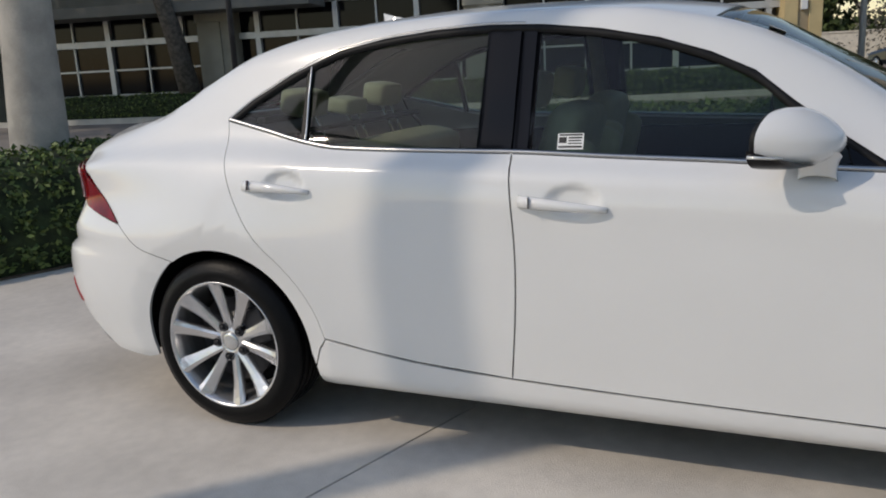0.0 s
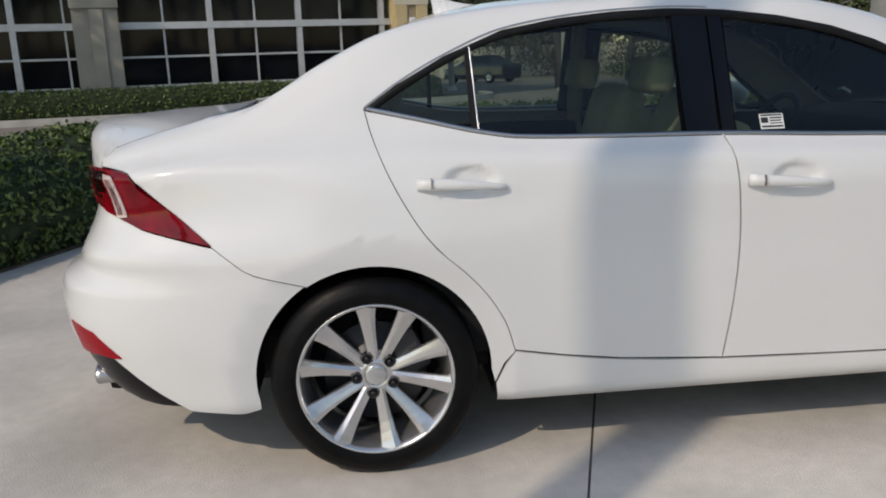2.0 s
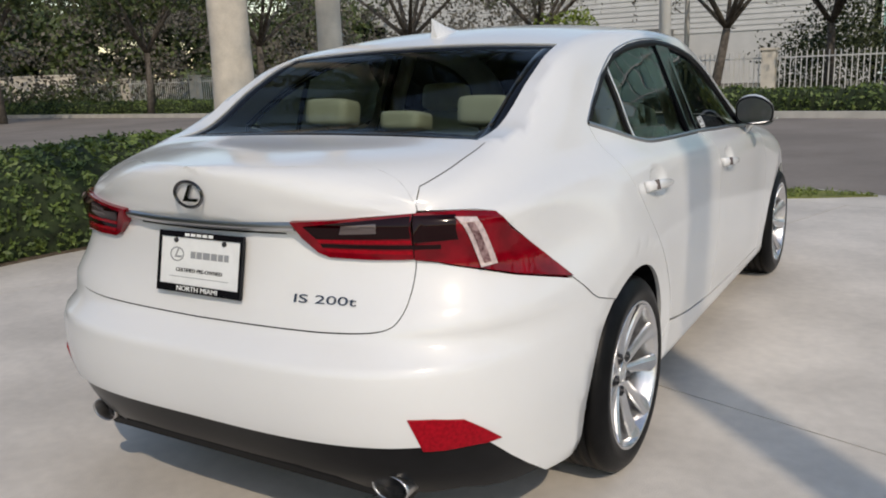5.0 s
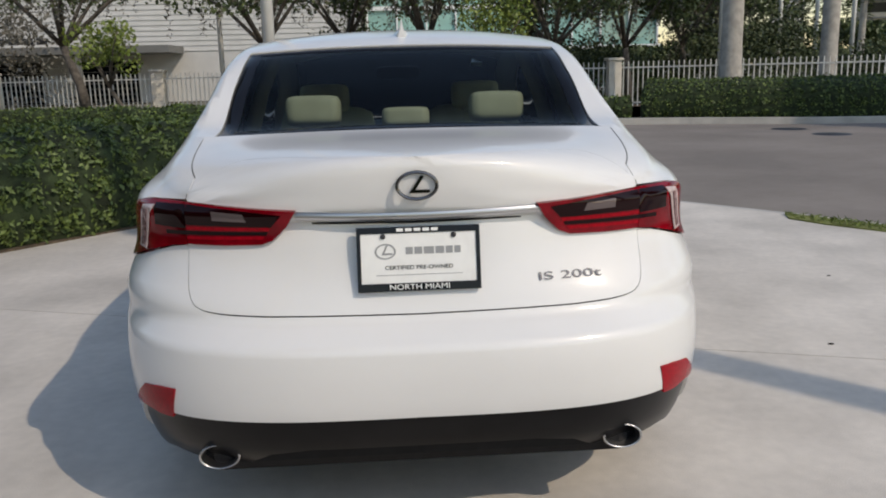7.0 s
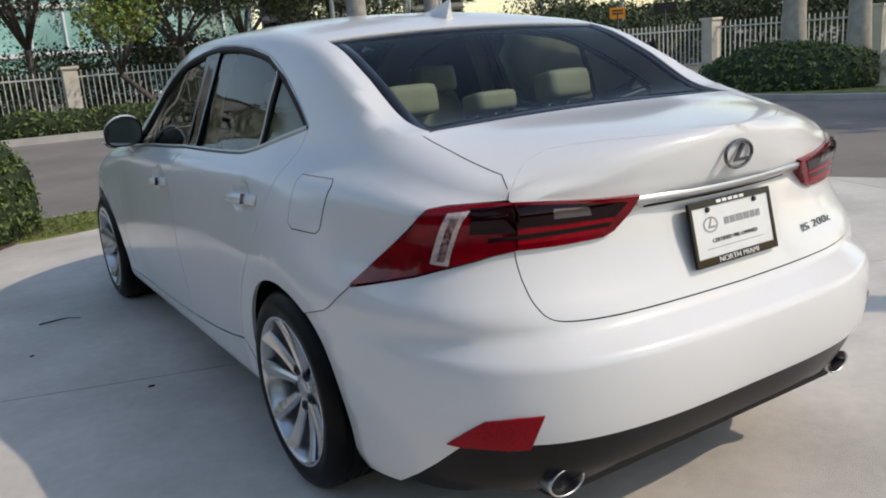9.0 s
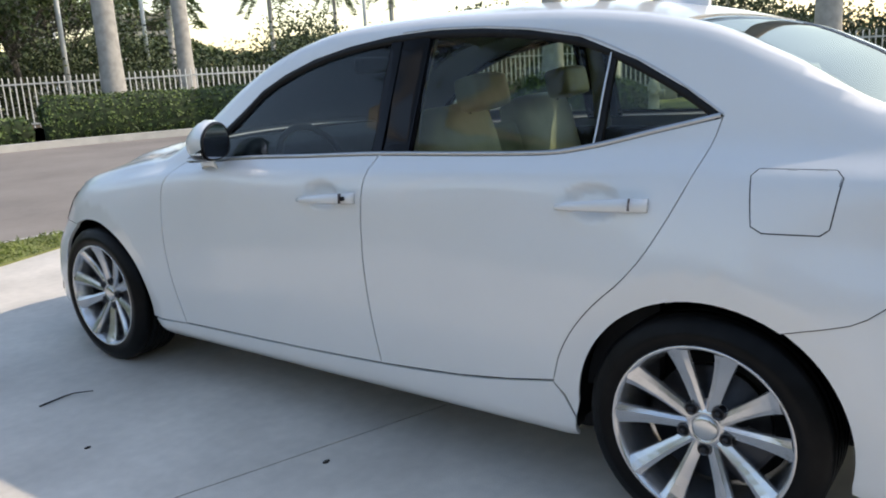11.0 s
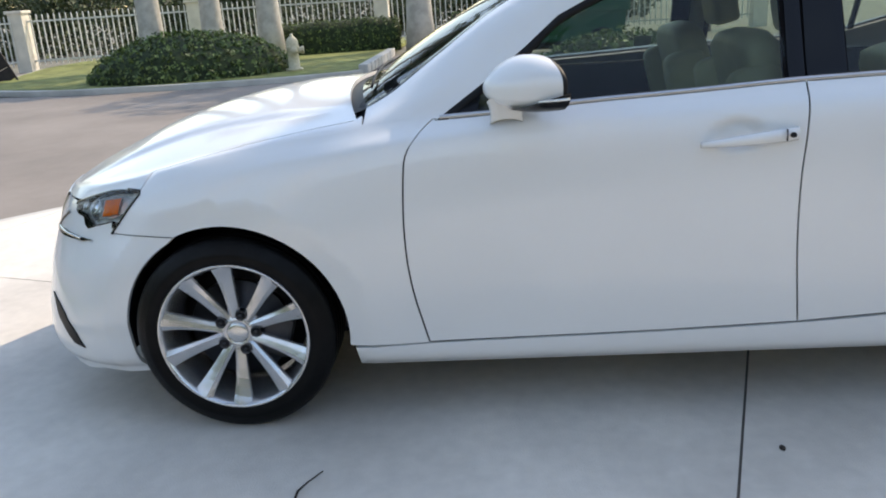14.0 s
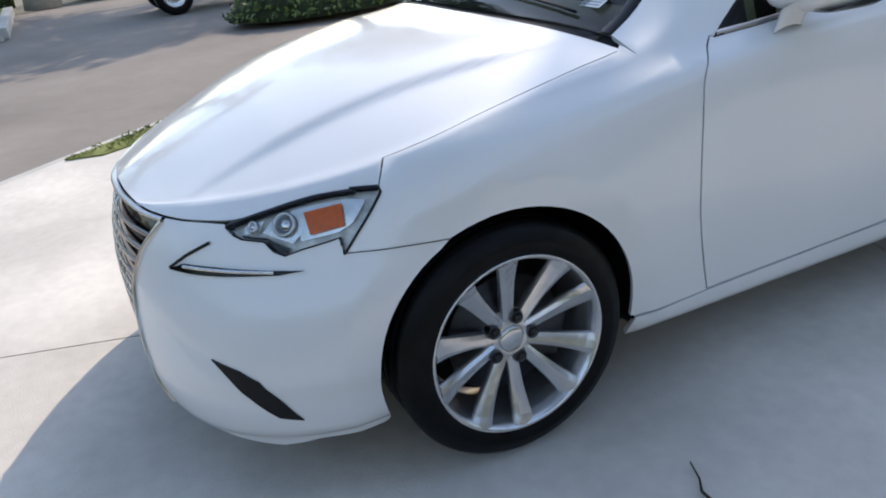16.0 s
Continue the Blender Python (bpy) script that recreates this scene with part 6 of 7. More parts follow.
# grass verges and the edging along the drive
for inner, outer in (([(-5.4, 4.0), (-1.6, 3.78), (-0.93, 3.80), (-0.47, 3.92), (0.2, 4.15), (0.72, 4.34), (1.22, 4.58)],
                      [(-5.4, 4.93), (-1.6, 4.91), (-0.9, 4.90), (-0.4, 4.90), (0.3, 4.87), (0.78, 4.82), (1.26, 4.60)]),
                     ([(4.2, 0.90), (3.76, 1.44), (3.44, 1.85), (3.28, 2.16), (3.35, 2.38)],
                      [(4.44, 0.93), (4.16, 1.34), (3.86, 1.72), (3.62, 2.05), (3.37, 2.40)])):
    strip_bed("grass_strip", inner, outer, -0.03, 0.012, LAWN, "narrow strip of dry green grass", "grass")
    rng = np.random.default_rng(len(inner))
    blades = []
    for (a, b), (c, d) in zip(zip(inner, inner[1:]), zip(outer, outer[1:])):
        for _ in range(int(900 * math.dist(a, b) * (math.dist(a, c) + math.dist(b, d)) / 2)):
            u, v = rng.random(), rng.random()
            p, q = Vector(a).lerp(Vector(b), u), Vector(c).lerp(Vector(d), u)
            blades.append((*p.lerp(q, v), 0.012 + 0.022 * rng.random()))
    tufts = link("grass_blades", leaf_mesh("grass_blades", np.array(blades), np.tile([0.0, 0.0, 0.3], (len(blades), 1)), 0.055, YOUNG_LEAF, 0.14, 1.0), None, smooth=False)
    tagged(tufts, "short uneven grass blades on the verge", "grass", kind="stuff")
APRON_EDGE = dense([(4.5, 0.9), (3.92, 1.69), (3.38, 2.42), (2.5, 3.5), (1.94, 4.02), (1.28, 4.62), (0.80, 4.88), (-0.3, 4.95), (-5.5, 5.0)], 0.5)
strip_bed("kerb", offset(APRON_EDGE, 0.004), offset(APRON_EDGE, -0.10), -0.09, -0.006, KERB, "low pale concrete edging", "kerb")


# ---- trees ----
def crown_points(blobs, n, rng):
    pts, nor = [], []
    weights = np.array([b[1][0] * b[1][1] for b in blobs])
    counts = (weights / weights.sum() * n).astype(int)
    for (c, r), m in zip(blobs, counts):
        d = rng.normal(0, 1, (m, 3))
        d /= np.linalg.norm(d, axis=1)[:, None]
        rad = (0.55 + 0.5 * rng.random(m) ** 0.5)[:, None]
        pts.append(np.array(c) + d * rad * np.array(r))
        nor.append(d)
    return np.concatenate(pts), np.concatenate(nor)


def oak(x, y, tall, spread, seed, label, moss=True, leaf_mat=TREE_LEAF, count=5200, size=0.16, group="street trees", lean=0.0):
    """A spreading tree: leaning forked trunk, limbs, a broken crown of leaf clumps, grey moss hanging from it."""
    rng = np.random.default_rng(seed)
    root = thing("tree", label, "tree", (x, y, -0.03), group=group)
    fork = Vector((lean + rng.normal(0, 0.15), rng.normal(0, 0.15), tall * 0.36))
    tube_part("trunk", [(0, 0, 0), (fork.x * 0.4 + 0.05, fork.y * 0.5, fork.z * 0.5), tuple(fork)], [0.17 * tall / 6, 0.13 * tall / 6, 0.11 * tall / 6], BARK, root, sides=9)
    blobs = []
    for k in range(7):
        a = 2 * math.pi * k / 7 + rng.normal(0, 0.3)
        r = spread * (0.45 + 0.5 * rng.random())
        tip = Vector((fork.x + r * math.cos(a), fork.y + r * math.sin(a), tall * (0.60 + 0.3 * rng.random())))
        mid = fork.lerp(tip, 0.5) + Vector((0, 0, 0.10 * tall * rng.random()))
        tube_part("limb", [tuple(fork), tuple(mid), tuple(tip)], [0.075 * tall / 6, 0.05 * tall / 6, 0.02], BARK, root, sides=6)
        blobs.append((tuple(tip), (spread * 0.38, spread * 0.38, tall * 0.13)))
        blobs.append((tuple(mid + Vector((0, 0, 0.4))), (spread * 0.26, spread * 0.26, tall * 0.09)))
    blobs.append(((fork.x, fork.y, tall * 0.86), (spread * 0.5, spread * 0.5, tall * 0.13)))
    pts, nor = crown_points(blobs, count, rng)
    ob = link("crown", leaf_mesh("crown", pts, nor, size, leaf_mat, 0.6), None, root, smooth=False)
    if moss:
        drops = []
        for _ in range(int(count * 0.03)):
            i = rng.integers(len(pts))
            n = rng.integers(6, 16)
            length = 0.35 + 1.1 * rng.random()
            for j in range(n * 2):
                t = rng.random()
                drops.append(pts[i] + np.array([rng.normal(0, 0.05), rng.normal(0, 0.05), -t * length]))
        d = np.array(drops)
        link("hanging_moss", leaf_mesh("hanging_moss", d, np.tile([1.0, 0, 0], (len(d), 1)), 0.14, MOSS_LEAF, 0.3), None, root, "grey hanging moss", smooth=False)
    return root


def palm(x, y, tall, r, seed, label, mat=PALM_BARK, fronds=14, base_z=0.0, lean=(0.0, 0.0)):
    rng = np.random.default_rng(seed)
    root = thing("palm", label, "palm tree", (x, y, base_z), group="palms")
    pts, rad = [], []
    for k in range(10):
        t = k / 9
        pts.append((lean[0] * t, lean[1] * t, -0.05 + tall * t))
        rad.append(r * (1.35 - 0.35 * min(1, t * 6) - 0.12 * t))
    tube_part("trunk", pts, rad, mat, root, sides=14)
    cs, ns = [], []
    bm = bmesh.new()
    for f in range(fronds):
        a = 2 * math.pi * f / fronds + rng.normal(0, 0.15)
        up, length = 0.9 - 1.5 * rng.random(), 1.9 + 0.5 * rng.random()
        line = []
        for k in range(9):
            t = k / 8
            line.append(Vector((lean[0] + length * t * math.cos(a) * 0.85, lean[1] + length * t * math.sin(a) * 0.85, tall + length * (up * t * 0.7 - 0.75 * t * t))))
        tube(bm, line, [0.02 * (1 - 0.8 * k / 8) for k in range(9)], 4)
        side = Vector((-math.sin(a), math.cos(a), -0.35))
        for k in range(1, 9):
            for s in (1, -1):
                for j in range(4):
                    p = line[k - 1].lerp(line[k], j / 4)
                    cs.append(p + Vector((side.x * s, side.y * s, side.z)) * 0.28 * (1 - 0.5 * k / 9))
                    ns.append(Vector((0.3 * math.cos(a), 0.3 * math.sin(a), 1)))
    part("frond_stem", bm, PALM_LEAF, root)
    link("fronds", leaf_mesh("fronds", np.array(cs), np.array(ns), 0.62, PALM_LEAF, 0.12, 0.35), None, root, smooth=False)
    return root


palm(-4.62, 2.45, 7.5, 0.21, 1, "palm with smooth trunk in a sunlit tone rising from the hedge", PALM_SUNLIT)
palm(-4.25, 3.62, 8.0, 0.145, 2, "palm with slim trunk in a sunlit tone rising from the hedge", PALM_SUNLIT)
# keeps the darker bark: its colour stands in for tree shade on this trunk
palm(-1.45, -4.95, 7.0, 0.20, 3, "palm with smooth trunk in a shaded tone rising from the hedge", lean=(-0.25, 0.1))
palm(5.37, -5.28, 13.0, 0.13, 4, "tall slim palm beside the apron", fronds=16)
for k, (x, y, r, h) in enumerate(((16.25, 8.6, 0.27, 8), (16.8, 7.3, 0.24, 8.5), (17.2, 6.0, 0.27, 8), (17.9, 2.35, 0.30, 8), (9.4, 17.9, 0.29, 9), (13.6, 20.5, 0.26, 8.5))):
    palm(x, y, h, r, 10 + k, "tall palm with grey ringed trunk in a planted bed")
for k, (x, y, h) in enumerate(((33, 38, 6.5), (40, 34, 7.2), (27, 45, 6.2), (45, 44, 7.5), (22, 33, 5.6))):
    palm(x, y, h, 0.16, 30 + k, "distant palm with feathery fronds", fronds=13)

for k, (x, y, tall, sp, ln) in enumerate(((-9.5, 22.3, 6.6, 3.4, -0.6), (-4.2, 21.8, 6.2, 3.0, 0.5), (1.2, 22.6, 6.0, 2.8, 0.2), (-16, 22.8, 7.0, 3.6, 0.4), (5.2, 20.8, 5.4, 2.0, 0.0), (-24, 23.5, 7.5, 4.0, 0.3))):
    oak(x, y, tall, sp, 50 + k, "live oak with grey moss hanging over the fence", lean=ln, count=3400)
for k, (x, y, tall, sp) in enumerate(((-30, 7.0, 7.5, 4.0), (-36, 12, 8.5, 4.5), (-30, 15, 7.5, 4.0), (-42, 18, 9, 5), (-26, 19, 7, 3.6), (-52, 9, 9, 5.2), (-60, 2, 10, 6))):
    oak(x, y, tall, sp, 70 + k, "live oak in full leaf beyond the drive", moss=k % 2 == 0, count=4200, size=0.22)
for k, (x, y, tall, sp) in enumerate(((8.5, 24.5, 5.6, 2.4), (11.5, 27.0, 6.0, 2.8), (5.5, 27.5, 6.4, 2.8), (-1.5, 26.5, 6.6, 2.8), (14.5, 30.0, 5.5, 2.6))):
    oak(x, y, tall, sp, 210 + k, "live oak with grey moss hanging over the fence", count=4200, size=0.18)
for k, (x, y, tall, sp) in enumerate(((-18.9, -17.95, 14.0, 3.6), (-11.9, -22.2, 12.0, 5.0), (-13.0, -29.5, 12.5, 5.5))):
    oak(x, y, tall, sp, 310 + k, "tall shade tree with a thick dark trunk before the showroom", moss=False, count=9000, size=0.30, group="shade trees", lean=1.4 if k == 0 else 0.0)
oak(18.7, -4.7, 12.5, 3.8, 331, "tall shade tree shading the drive beside the fence", moss=False, count=6000, size=0.28, group="shade trees")
stake = oak(4.0, 19.2, 3.6, 1.2, 91, "young light-green tree leaning in a planted bed", moss=False, leaf_mat=YOUNG_LEAF, count=1500, size=0.12, lean=-1.0)
oak(-7.6, 20.0, 3.0, 1.1, 92, "small bushy light-green tree by the fence", moss=False, leaf_mat=YOUNG_LEAF, count=1500, size=0.12)
for k in range(26):
    a = radians(-14 - k * 2.4)
    d = 52 + 9 * math.sin(k * 2.3)
    oak(-1 - d * math.sin(a), -2 + d * math.cos(a), 2.7 + 0.9 * math.sin(k * 1.7), 3.2, 120 + k, "distant rounded broadleaf tree", moss=False, count=2600, size=0.30, group="far trees")
for k in range(16):
    a = radians(96 - k * 5)
    d = 78 + 8 * math.sin(k * 1.9)
    oak(-d * math.sin(a), d * math.cos(a), 9 + 2 * math.sin(k), 6.0, 160 + k, "distant rounded broadleaf tree", moss=False, count=900, size=0.8, group="far trees")


def woods(name, centre, a0, a1, d0, d1, tall, count, size, seed, label, mat=TREE_LEAF):
    """A far belt of trees: leaf clumps heaped into uneven crowns down to the undergrowth."""
    rng = np.random.default_rng(seed)
    n = int(count / 90)
    pts, nor = [], []
    for _ in range(n):
        a, d = radians(a0 + (a1 - a0) * rng.random()), d0 + (d1 - d0) * rng.random()
        x, y = centre[0] - d * math.sin(a), centre[1] + d * math.cos(a)
        z = tall * rng.random() ** 0.8 * (0.75 + 0.25 * math.sin(a * 23) + 0.15 * math.sin(a * 57))
        r = np.array((1.5, 1.5, 0.9)) * (0.6 + 0.7 * rng.random())
        v = rng.normal(0, 1, (90, 3))
        v /= np.linalg.norm(v, axis=1)[:, None]
        p = np.array((x, y, z)) + v * r * (0.5 + 0.5 * rng.random((90, 1)))
        p[:, 2] = np.abs(p[:, 2])
        pts.append(p)
        nor.append(v)
    ob = link(name, leaf_mesh(name, np.concatenate(pts), np.concatenate(nor), size, mat, 0.6), None, smooth=False)
    return tagged(ob, label, "woods", kind="stuff")


woods("woodland", (0, -2), 24, 88, 58, 68, 10.0, 80000, 0.50, 5, "dense dark green woodland closing the view")
woods("woodland", (0, -2), 30, 70, 43, 50, 1.3, 16000, 0.22, 6, "shrubby undergrowth before the trees")
far_wall = thing("boundary_wall", "low pale boundary wall far behind the trees", "wall")
for (ax, ay), (bx, by) in (((-56, -4), (-55, 8)), ((-55, 8), (-50, 19)), ((-50, 19), (-42, 27))):
    length = math.dist((ax, ay), (bx, by))
    bm = bmesh.new()
    box(bm, 0, length, -0.1, 0.1, -0.1, 1.9)
    box(bm, 0, length, -0.16, 0.16, 1.9, 2.0)
    bmesh.ops.transform(bm, verts=bm.verts, matrix=Matrix.Translation((ax, ay, 0)) @ Matrix.Rotation(math.atan2(by - ay, bx - ax), 4, "Z"))
    part("wall_panel", bm, PILLAR_STUCCO, far_wall)
woods("moss_curtain", (0, -2), 60, 84, 49, 53, 8.0, 14000, 0.20, 28, "grey moss hanging in the far trees", MOSS_LEAF)
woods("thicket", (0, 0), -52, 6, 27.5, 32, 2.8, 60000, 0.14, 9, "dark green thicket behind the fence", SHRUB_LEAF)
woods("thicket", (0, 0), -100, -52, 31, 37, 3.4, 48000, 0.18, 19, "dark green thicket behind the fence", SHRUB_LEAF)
woods("moss_curtain", (0, -2), 22, 70, 40, 47, 8.5, 16000, 0.22, 8, "grey moss hanging in the far trees", MOSS_LEAF)

# ---- planted beds on the far side of the drive ----
NORTH = rounded([(-70, 20.0), (-25, 18.4), (-5, 16.6), (0, 15.9), (3, 15.4), (6, 14.9), (8.2, 14.0), (10, 13.2), (12.3, 13.0), (12.9, 13.8), (13.3, 15.6), (14.2, 16.6)], 2)
kerb(NORTH, 0.18, 0.10)
strip_bed("planting_bed", dense(offset(NORTH, 0.15), 4), offset(dense(offset(NORTH, 0.15), 4), 9.0), -0.05, 0.05, SOIL, "mulched bed along the fence", "bed")
hedge([(-40, 19.6), (-25, 19.0), (-5, 17.4), (0, 16.6), (3, 16.1), (6, 15.7)], 1.1, 0.55, "low loose shrub border along the kerb", leaf=0.11, density=220, lump=0.16, name="shrub_border")
hedge([(6.2, 15.6), (8.0, 14.7), (9.3, 14.0), (10.6, 13.6), (12.1, 13.4)], 1.7, 0.95, "dark clipped box hedge beside the gateway", leaf=0.07, density=520)
EAST = rounded([(19.0, 12.9), (14.5, 11.6), (12.3, 10.6), (11.4, 8.6), (11.3, 6.5), (11.4, 4.6), (11.9, 3.25), (12.2, 3.0)], 2)
kerb(EAST, 0.18, 0.05)
bm = bmesh.new()
prism(bm, [(18.9, 12.8), (14.5, 11.5), (12.5, 10.5), (11.6, 8.6), (11.5, 6.5), (11.6, 4.6), (12.1, 3.25), (12.3, 3.12), (17.0, 3.12), (24, 3.12), (24, 12.8)], -0.05, 0.06)
tagged(part("lawn", bm, LAWN), "bright mown grass bed behind the kerb", "grass", kind="structure")
for k in range(9):
    x = 12.35 + 0.52 * k
    box_part_ob = box_part("kerb_block", x, x + 0.44, 2.92, 3.10, -0.05, 0.14, KERB, bevel=0.02)
    tagged(box_part_ob, "separate pale kerb block edging the grass", "kerb", "kerb blocks")


def mound(x, y, rx, ry, high, seed, label, turn=0.0):
    root = thing("mound_shrub", label, "shrub", (x, y, 0.04), turn)
    rng = np.random.default_rng(seed)
    bm = bmesh.new()
    bmesh.ops.create_uvsphere(bm, u_segments=28, v_segments=14, radius=1.0)
    for v in bm.verts:
        w = 1 + 0.10 * noise.noise(v.co * 2.5 + Vector((seed, 0, 0)))
        v.co = Vector((v.co.x * rx * w, v.co.y * ry * w, max(-0.02, v.co.z) * high * w))
    # solid core in the dark shade colour, seen through the leaves
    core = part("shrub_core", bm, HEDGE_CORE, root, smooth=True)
    pts, nor = [], []
    for f in core.data.polygons:
        if f.center.z < 0.01:
            continue
        for _ in range(int(f.area * 420 + rng.random())):
            w = rng.dirichlet(np.ones(len(f.vertices)))
            pts.append(sum(a * np.array(core.data.vertices[i].co) for a, i in zip(w, f.vertices)) + np.array(f.normal) * rng.normal(0.02, 0.035))
            nor.append(np.array(f.normal))
    link("shrub_leaves", leaf_mesh("shrub_leaves", np.array(pts), np.array(nor), 0.085, HEDGE_LEAF), None, root, smooth=False)["kind"] = "stuff"
    return root


mound(13.2, 6.6, 1.6, 2.0, 0.80, 3, "broad rounded green shrub mound on the grass", 12)
mound(8.9, -1.2, 0.9, 1.3, 0.55, 5, "low dark shrub at the edge of the drive")
hedge([(18.2, 2.9), (17.9, 4.6), (17.6, 6.2)], 0.9, 0.82, "clipped green hedge before the fence", leaf=0.07, density=420, side=-1)
hedge([(18.8, -2.8), (18.6, 1.6)], 0.9, 0.80, "clipped green hedge before the fence", leaf=0.07, density=420, side=-1)


# ---- fence and gate ----
def picket_mesh(high):
    bm = bmesh.new()
    w = 0.014
    box(bm, -w, w, -w, w, 0.05, high - 0.05)
    top = bm.verts.new((0, 0, high))
    ring = [v for v in bm.verts if abs(v.co.z - (high - 0.05)) < 1e-6]
    ring.sort(key=lambda v: math.atan2(v.co.y, v.co.x))
    for a, b in zip(ring, ring[1:] + ring[:1]):
        bm.faces.new((a, b, top))
    mesh = bpy.data.meshes.new("picket")
    bm.to_mesh(mesh)
    bm.free()
    mesh.materials.append(FENCE_PAINT)
    return mesh


def fence(line, high=1.42, gap=0.15, label="white metal picket fence with stucco pillars", pillars=True, name="fence", loose=False):
    """Rails and spiked pickets between stucco pillars."""
    root = thing(name, label, name, (0, 0, 0.08))
    mesh = picket_mesh(high)
    joined, faces = [], []
    base = np.array([v.co for v in mesh.vertices])
    polys = [list(p.vertices) for p in mesh.polygons]
    for a, b in zip(line, line[1:]):
        d = Vector(b) - Vector(a)
        n = int(d.length / gap)
        for z in (0.16, high - 0.20):
            bm = bmesh.new()
            box(bm, 0, d.length, -0.02, 0.02, z - 0.022, z + 0.022)
            bmesh.ops.transform(bm, verts=bm.verts, matrix=Matrix.Translation((a[0], a[1], 0)) @ Matrix.Rotation(math.atan2(d.y, d.x), 4, "Z"))
            part("rail", bm, FENCE_PAINT, root)
        for k in range(1, n):
            p = Vector(a) + d * (k / n)
            if loose:
                o = link("picket", mesh, None, root, smooth=False)
                o.location = (p.x, p.y, 0)
            else:
                faces += [[i + len(joined) for i in f] for f in polys]
                joined += [tuple(c + np.array((p.x, p.y, 0))) for c in base]
    if joined:
        m = bpy.data.meshes.new("picket_run")
        m.from_pydata(joined, [], faces)
        link("picket_run", m, FENCE_PAINT, root, smooth=False)["kind"] = "stuff"
    if pillars:
        for p in line:
            bm = bmesh.new()
            box(bm, -0.2, 0.2, -0.2, 0.2, -0.20, high + 0.02, 0.01)
            box(bm, -0.25, 0.25, -0.25, 0.25, high + 0.02, high + 0.10, 0.015)
            bmesh.ops.translate(bm, verts=bm.verts, vec=(p[0], p[1], 0))
            part("pillar", bm, PILLAR_STUCCO, root, "cream stucco pillar")
    return root


def along(a, b, n):
    return [(a[0] + (b[0] - a[0]) * k / n, a[1] + (b[1] - a[1]) * k / n) for k in range(n + 1)]


GATE_L, GATE_R = (15.72, 16.03), (19.27, 13.51)
fence(along((-46, 25.5), (-7.6, 23.6), 7) + along((-7.6, 23.6), (7.0, 21.0), 3)[1:] + [GATE_L])
fence([GATE_R] + along((20.6, 9.0), (21.2, -7.0), 3))
fence([GATE_L, GATE_R], 1.40, 0.13, "closed white metal gate with spiked pickets", pillars=False, name="gate", loose=True)
brd = thing("barricade", "dark slatted barricade of two leaning boards before the gate", "barricade", (14.57, 12.85, -0.048), -80)
for x0, tilt in ((0.0, -16), (1.40, -26)):
    lean = pose(x0, 0, 0.0, -8, tilt, 0)
    wide, tall = 0.23, 1.12 / math.cos(radians(tilt))
    for sx in (-1, 1):
        box_part("stile", sx * wide - 0.022, sx * wide + 0.022, -0.02, 0.02, 0.0, tall, TIMBER, brd, m=lean)
    for j in range(4):
        z0, high = 0.08 + (tall - 0.10) * j / 4, (tall - 0.10) / 4
        box_part("board", 0.023 - wide, wide - 0.023, -0.010, 0.010, z0, z0 + high - 0.015 - 0.02 * (j % 2), TIMBER, brd, m=lean)
    top_x = x0 + tall * math.sin(radians(tilt))
    box_part("prop", top_x - 0.018, top_x + 0.018, 0.16, 0.195, 0.0, 1.10, TIMBER, brd)
box_part("top_rail", -0.32, 0.80, 0.13, 0.156, 1.03, 1.10, DARK_METAL, brd)
box_part("foot_rail", 0.26, 1.05, 0.0, 0.03, 0.0, 0.05, TIMBER, brd)
for x, y, z, mat, w in ((17.3, 15.5, 1.95, SIGN_ORANGE, 0.24), (18.9, 15.0, 2.0, TIMBER, 0.36)):
    sg = thing("sign", "small orange notice sign on a post behind the gate" if mat is SIGN_ORANGE else "small dark notice board on a post", "sign", (x, y, 0), -35)
    tube_part("post", [(0, 0, 0), (0, 0, z)], 0.03, DARK_METAL, sg)
    box_part("sign_board", -w, w, -0.02, 0.02, z - 0.16, z + 0.18, mat, sg, bevel=0.004)
    for j in range(2):
        box_part("print", -w * 0.7, w * 0.7, -0.026, -0.0205, z - 0.03 + j * 0.09, z + 0.02 + j * 0.09, INK, sg)

# ---- poles ----
def pole(x, y, tall, r, mat, label, base_z=0.0):
    root = thing("lamp_post", label, "lamp post", (x, y, base_z), group="poles")
    tube_part("shaft", [(0, 0, 0), (0, 0, tall)], [r, r * 0.75], mat, root, sides=12)
    lathe_part("base_collar", [(r * 1.7, 0.0), (r * 1.7, 0.10), (r * 1.2, 0.16), (r, 0.16)], mat, root, sides=16, axis="Z")
    tube_part("arm", [(0, 0, tall - 0.05), (0.5, 0, tall + 0.05)], 0.03, mat, root)
    box_part("lamp_head", 0.4, 0.95, -0.12, 0.12, tall, tall + 0.10, DARK_METAL, root, bevel=0.02)
    return root


pole(-1.80, 8.3, 8.0, 0.095, POLE_PAINT, "tall pale lamp post beyond the hedge")
pole(-3.25, -4.35, 5.0, 0.03, DARK_METAL, "thin dark pole behind the hedge")
pole(-26.0, 6.2, 8.0, 0.17, POLE_PAINT, "tall pale lamp post beside the drive")
pole(-30.5, 2.6, 8.0, 0.12, POLE_PAINT, "tall pale lamp post beside the drive")
for x, y in ((-5.6, 24.2), (14.9, 26.5), (16.6, 27.0), (17.5, 26.0), (24, 22), (11.8, 24.5)):
    pole(x, y, 7.5, 0.09, POLE_PAINT, "slim white pole behind the fence")

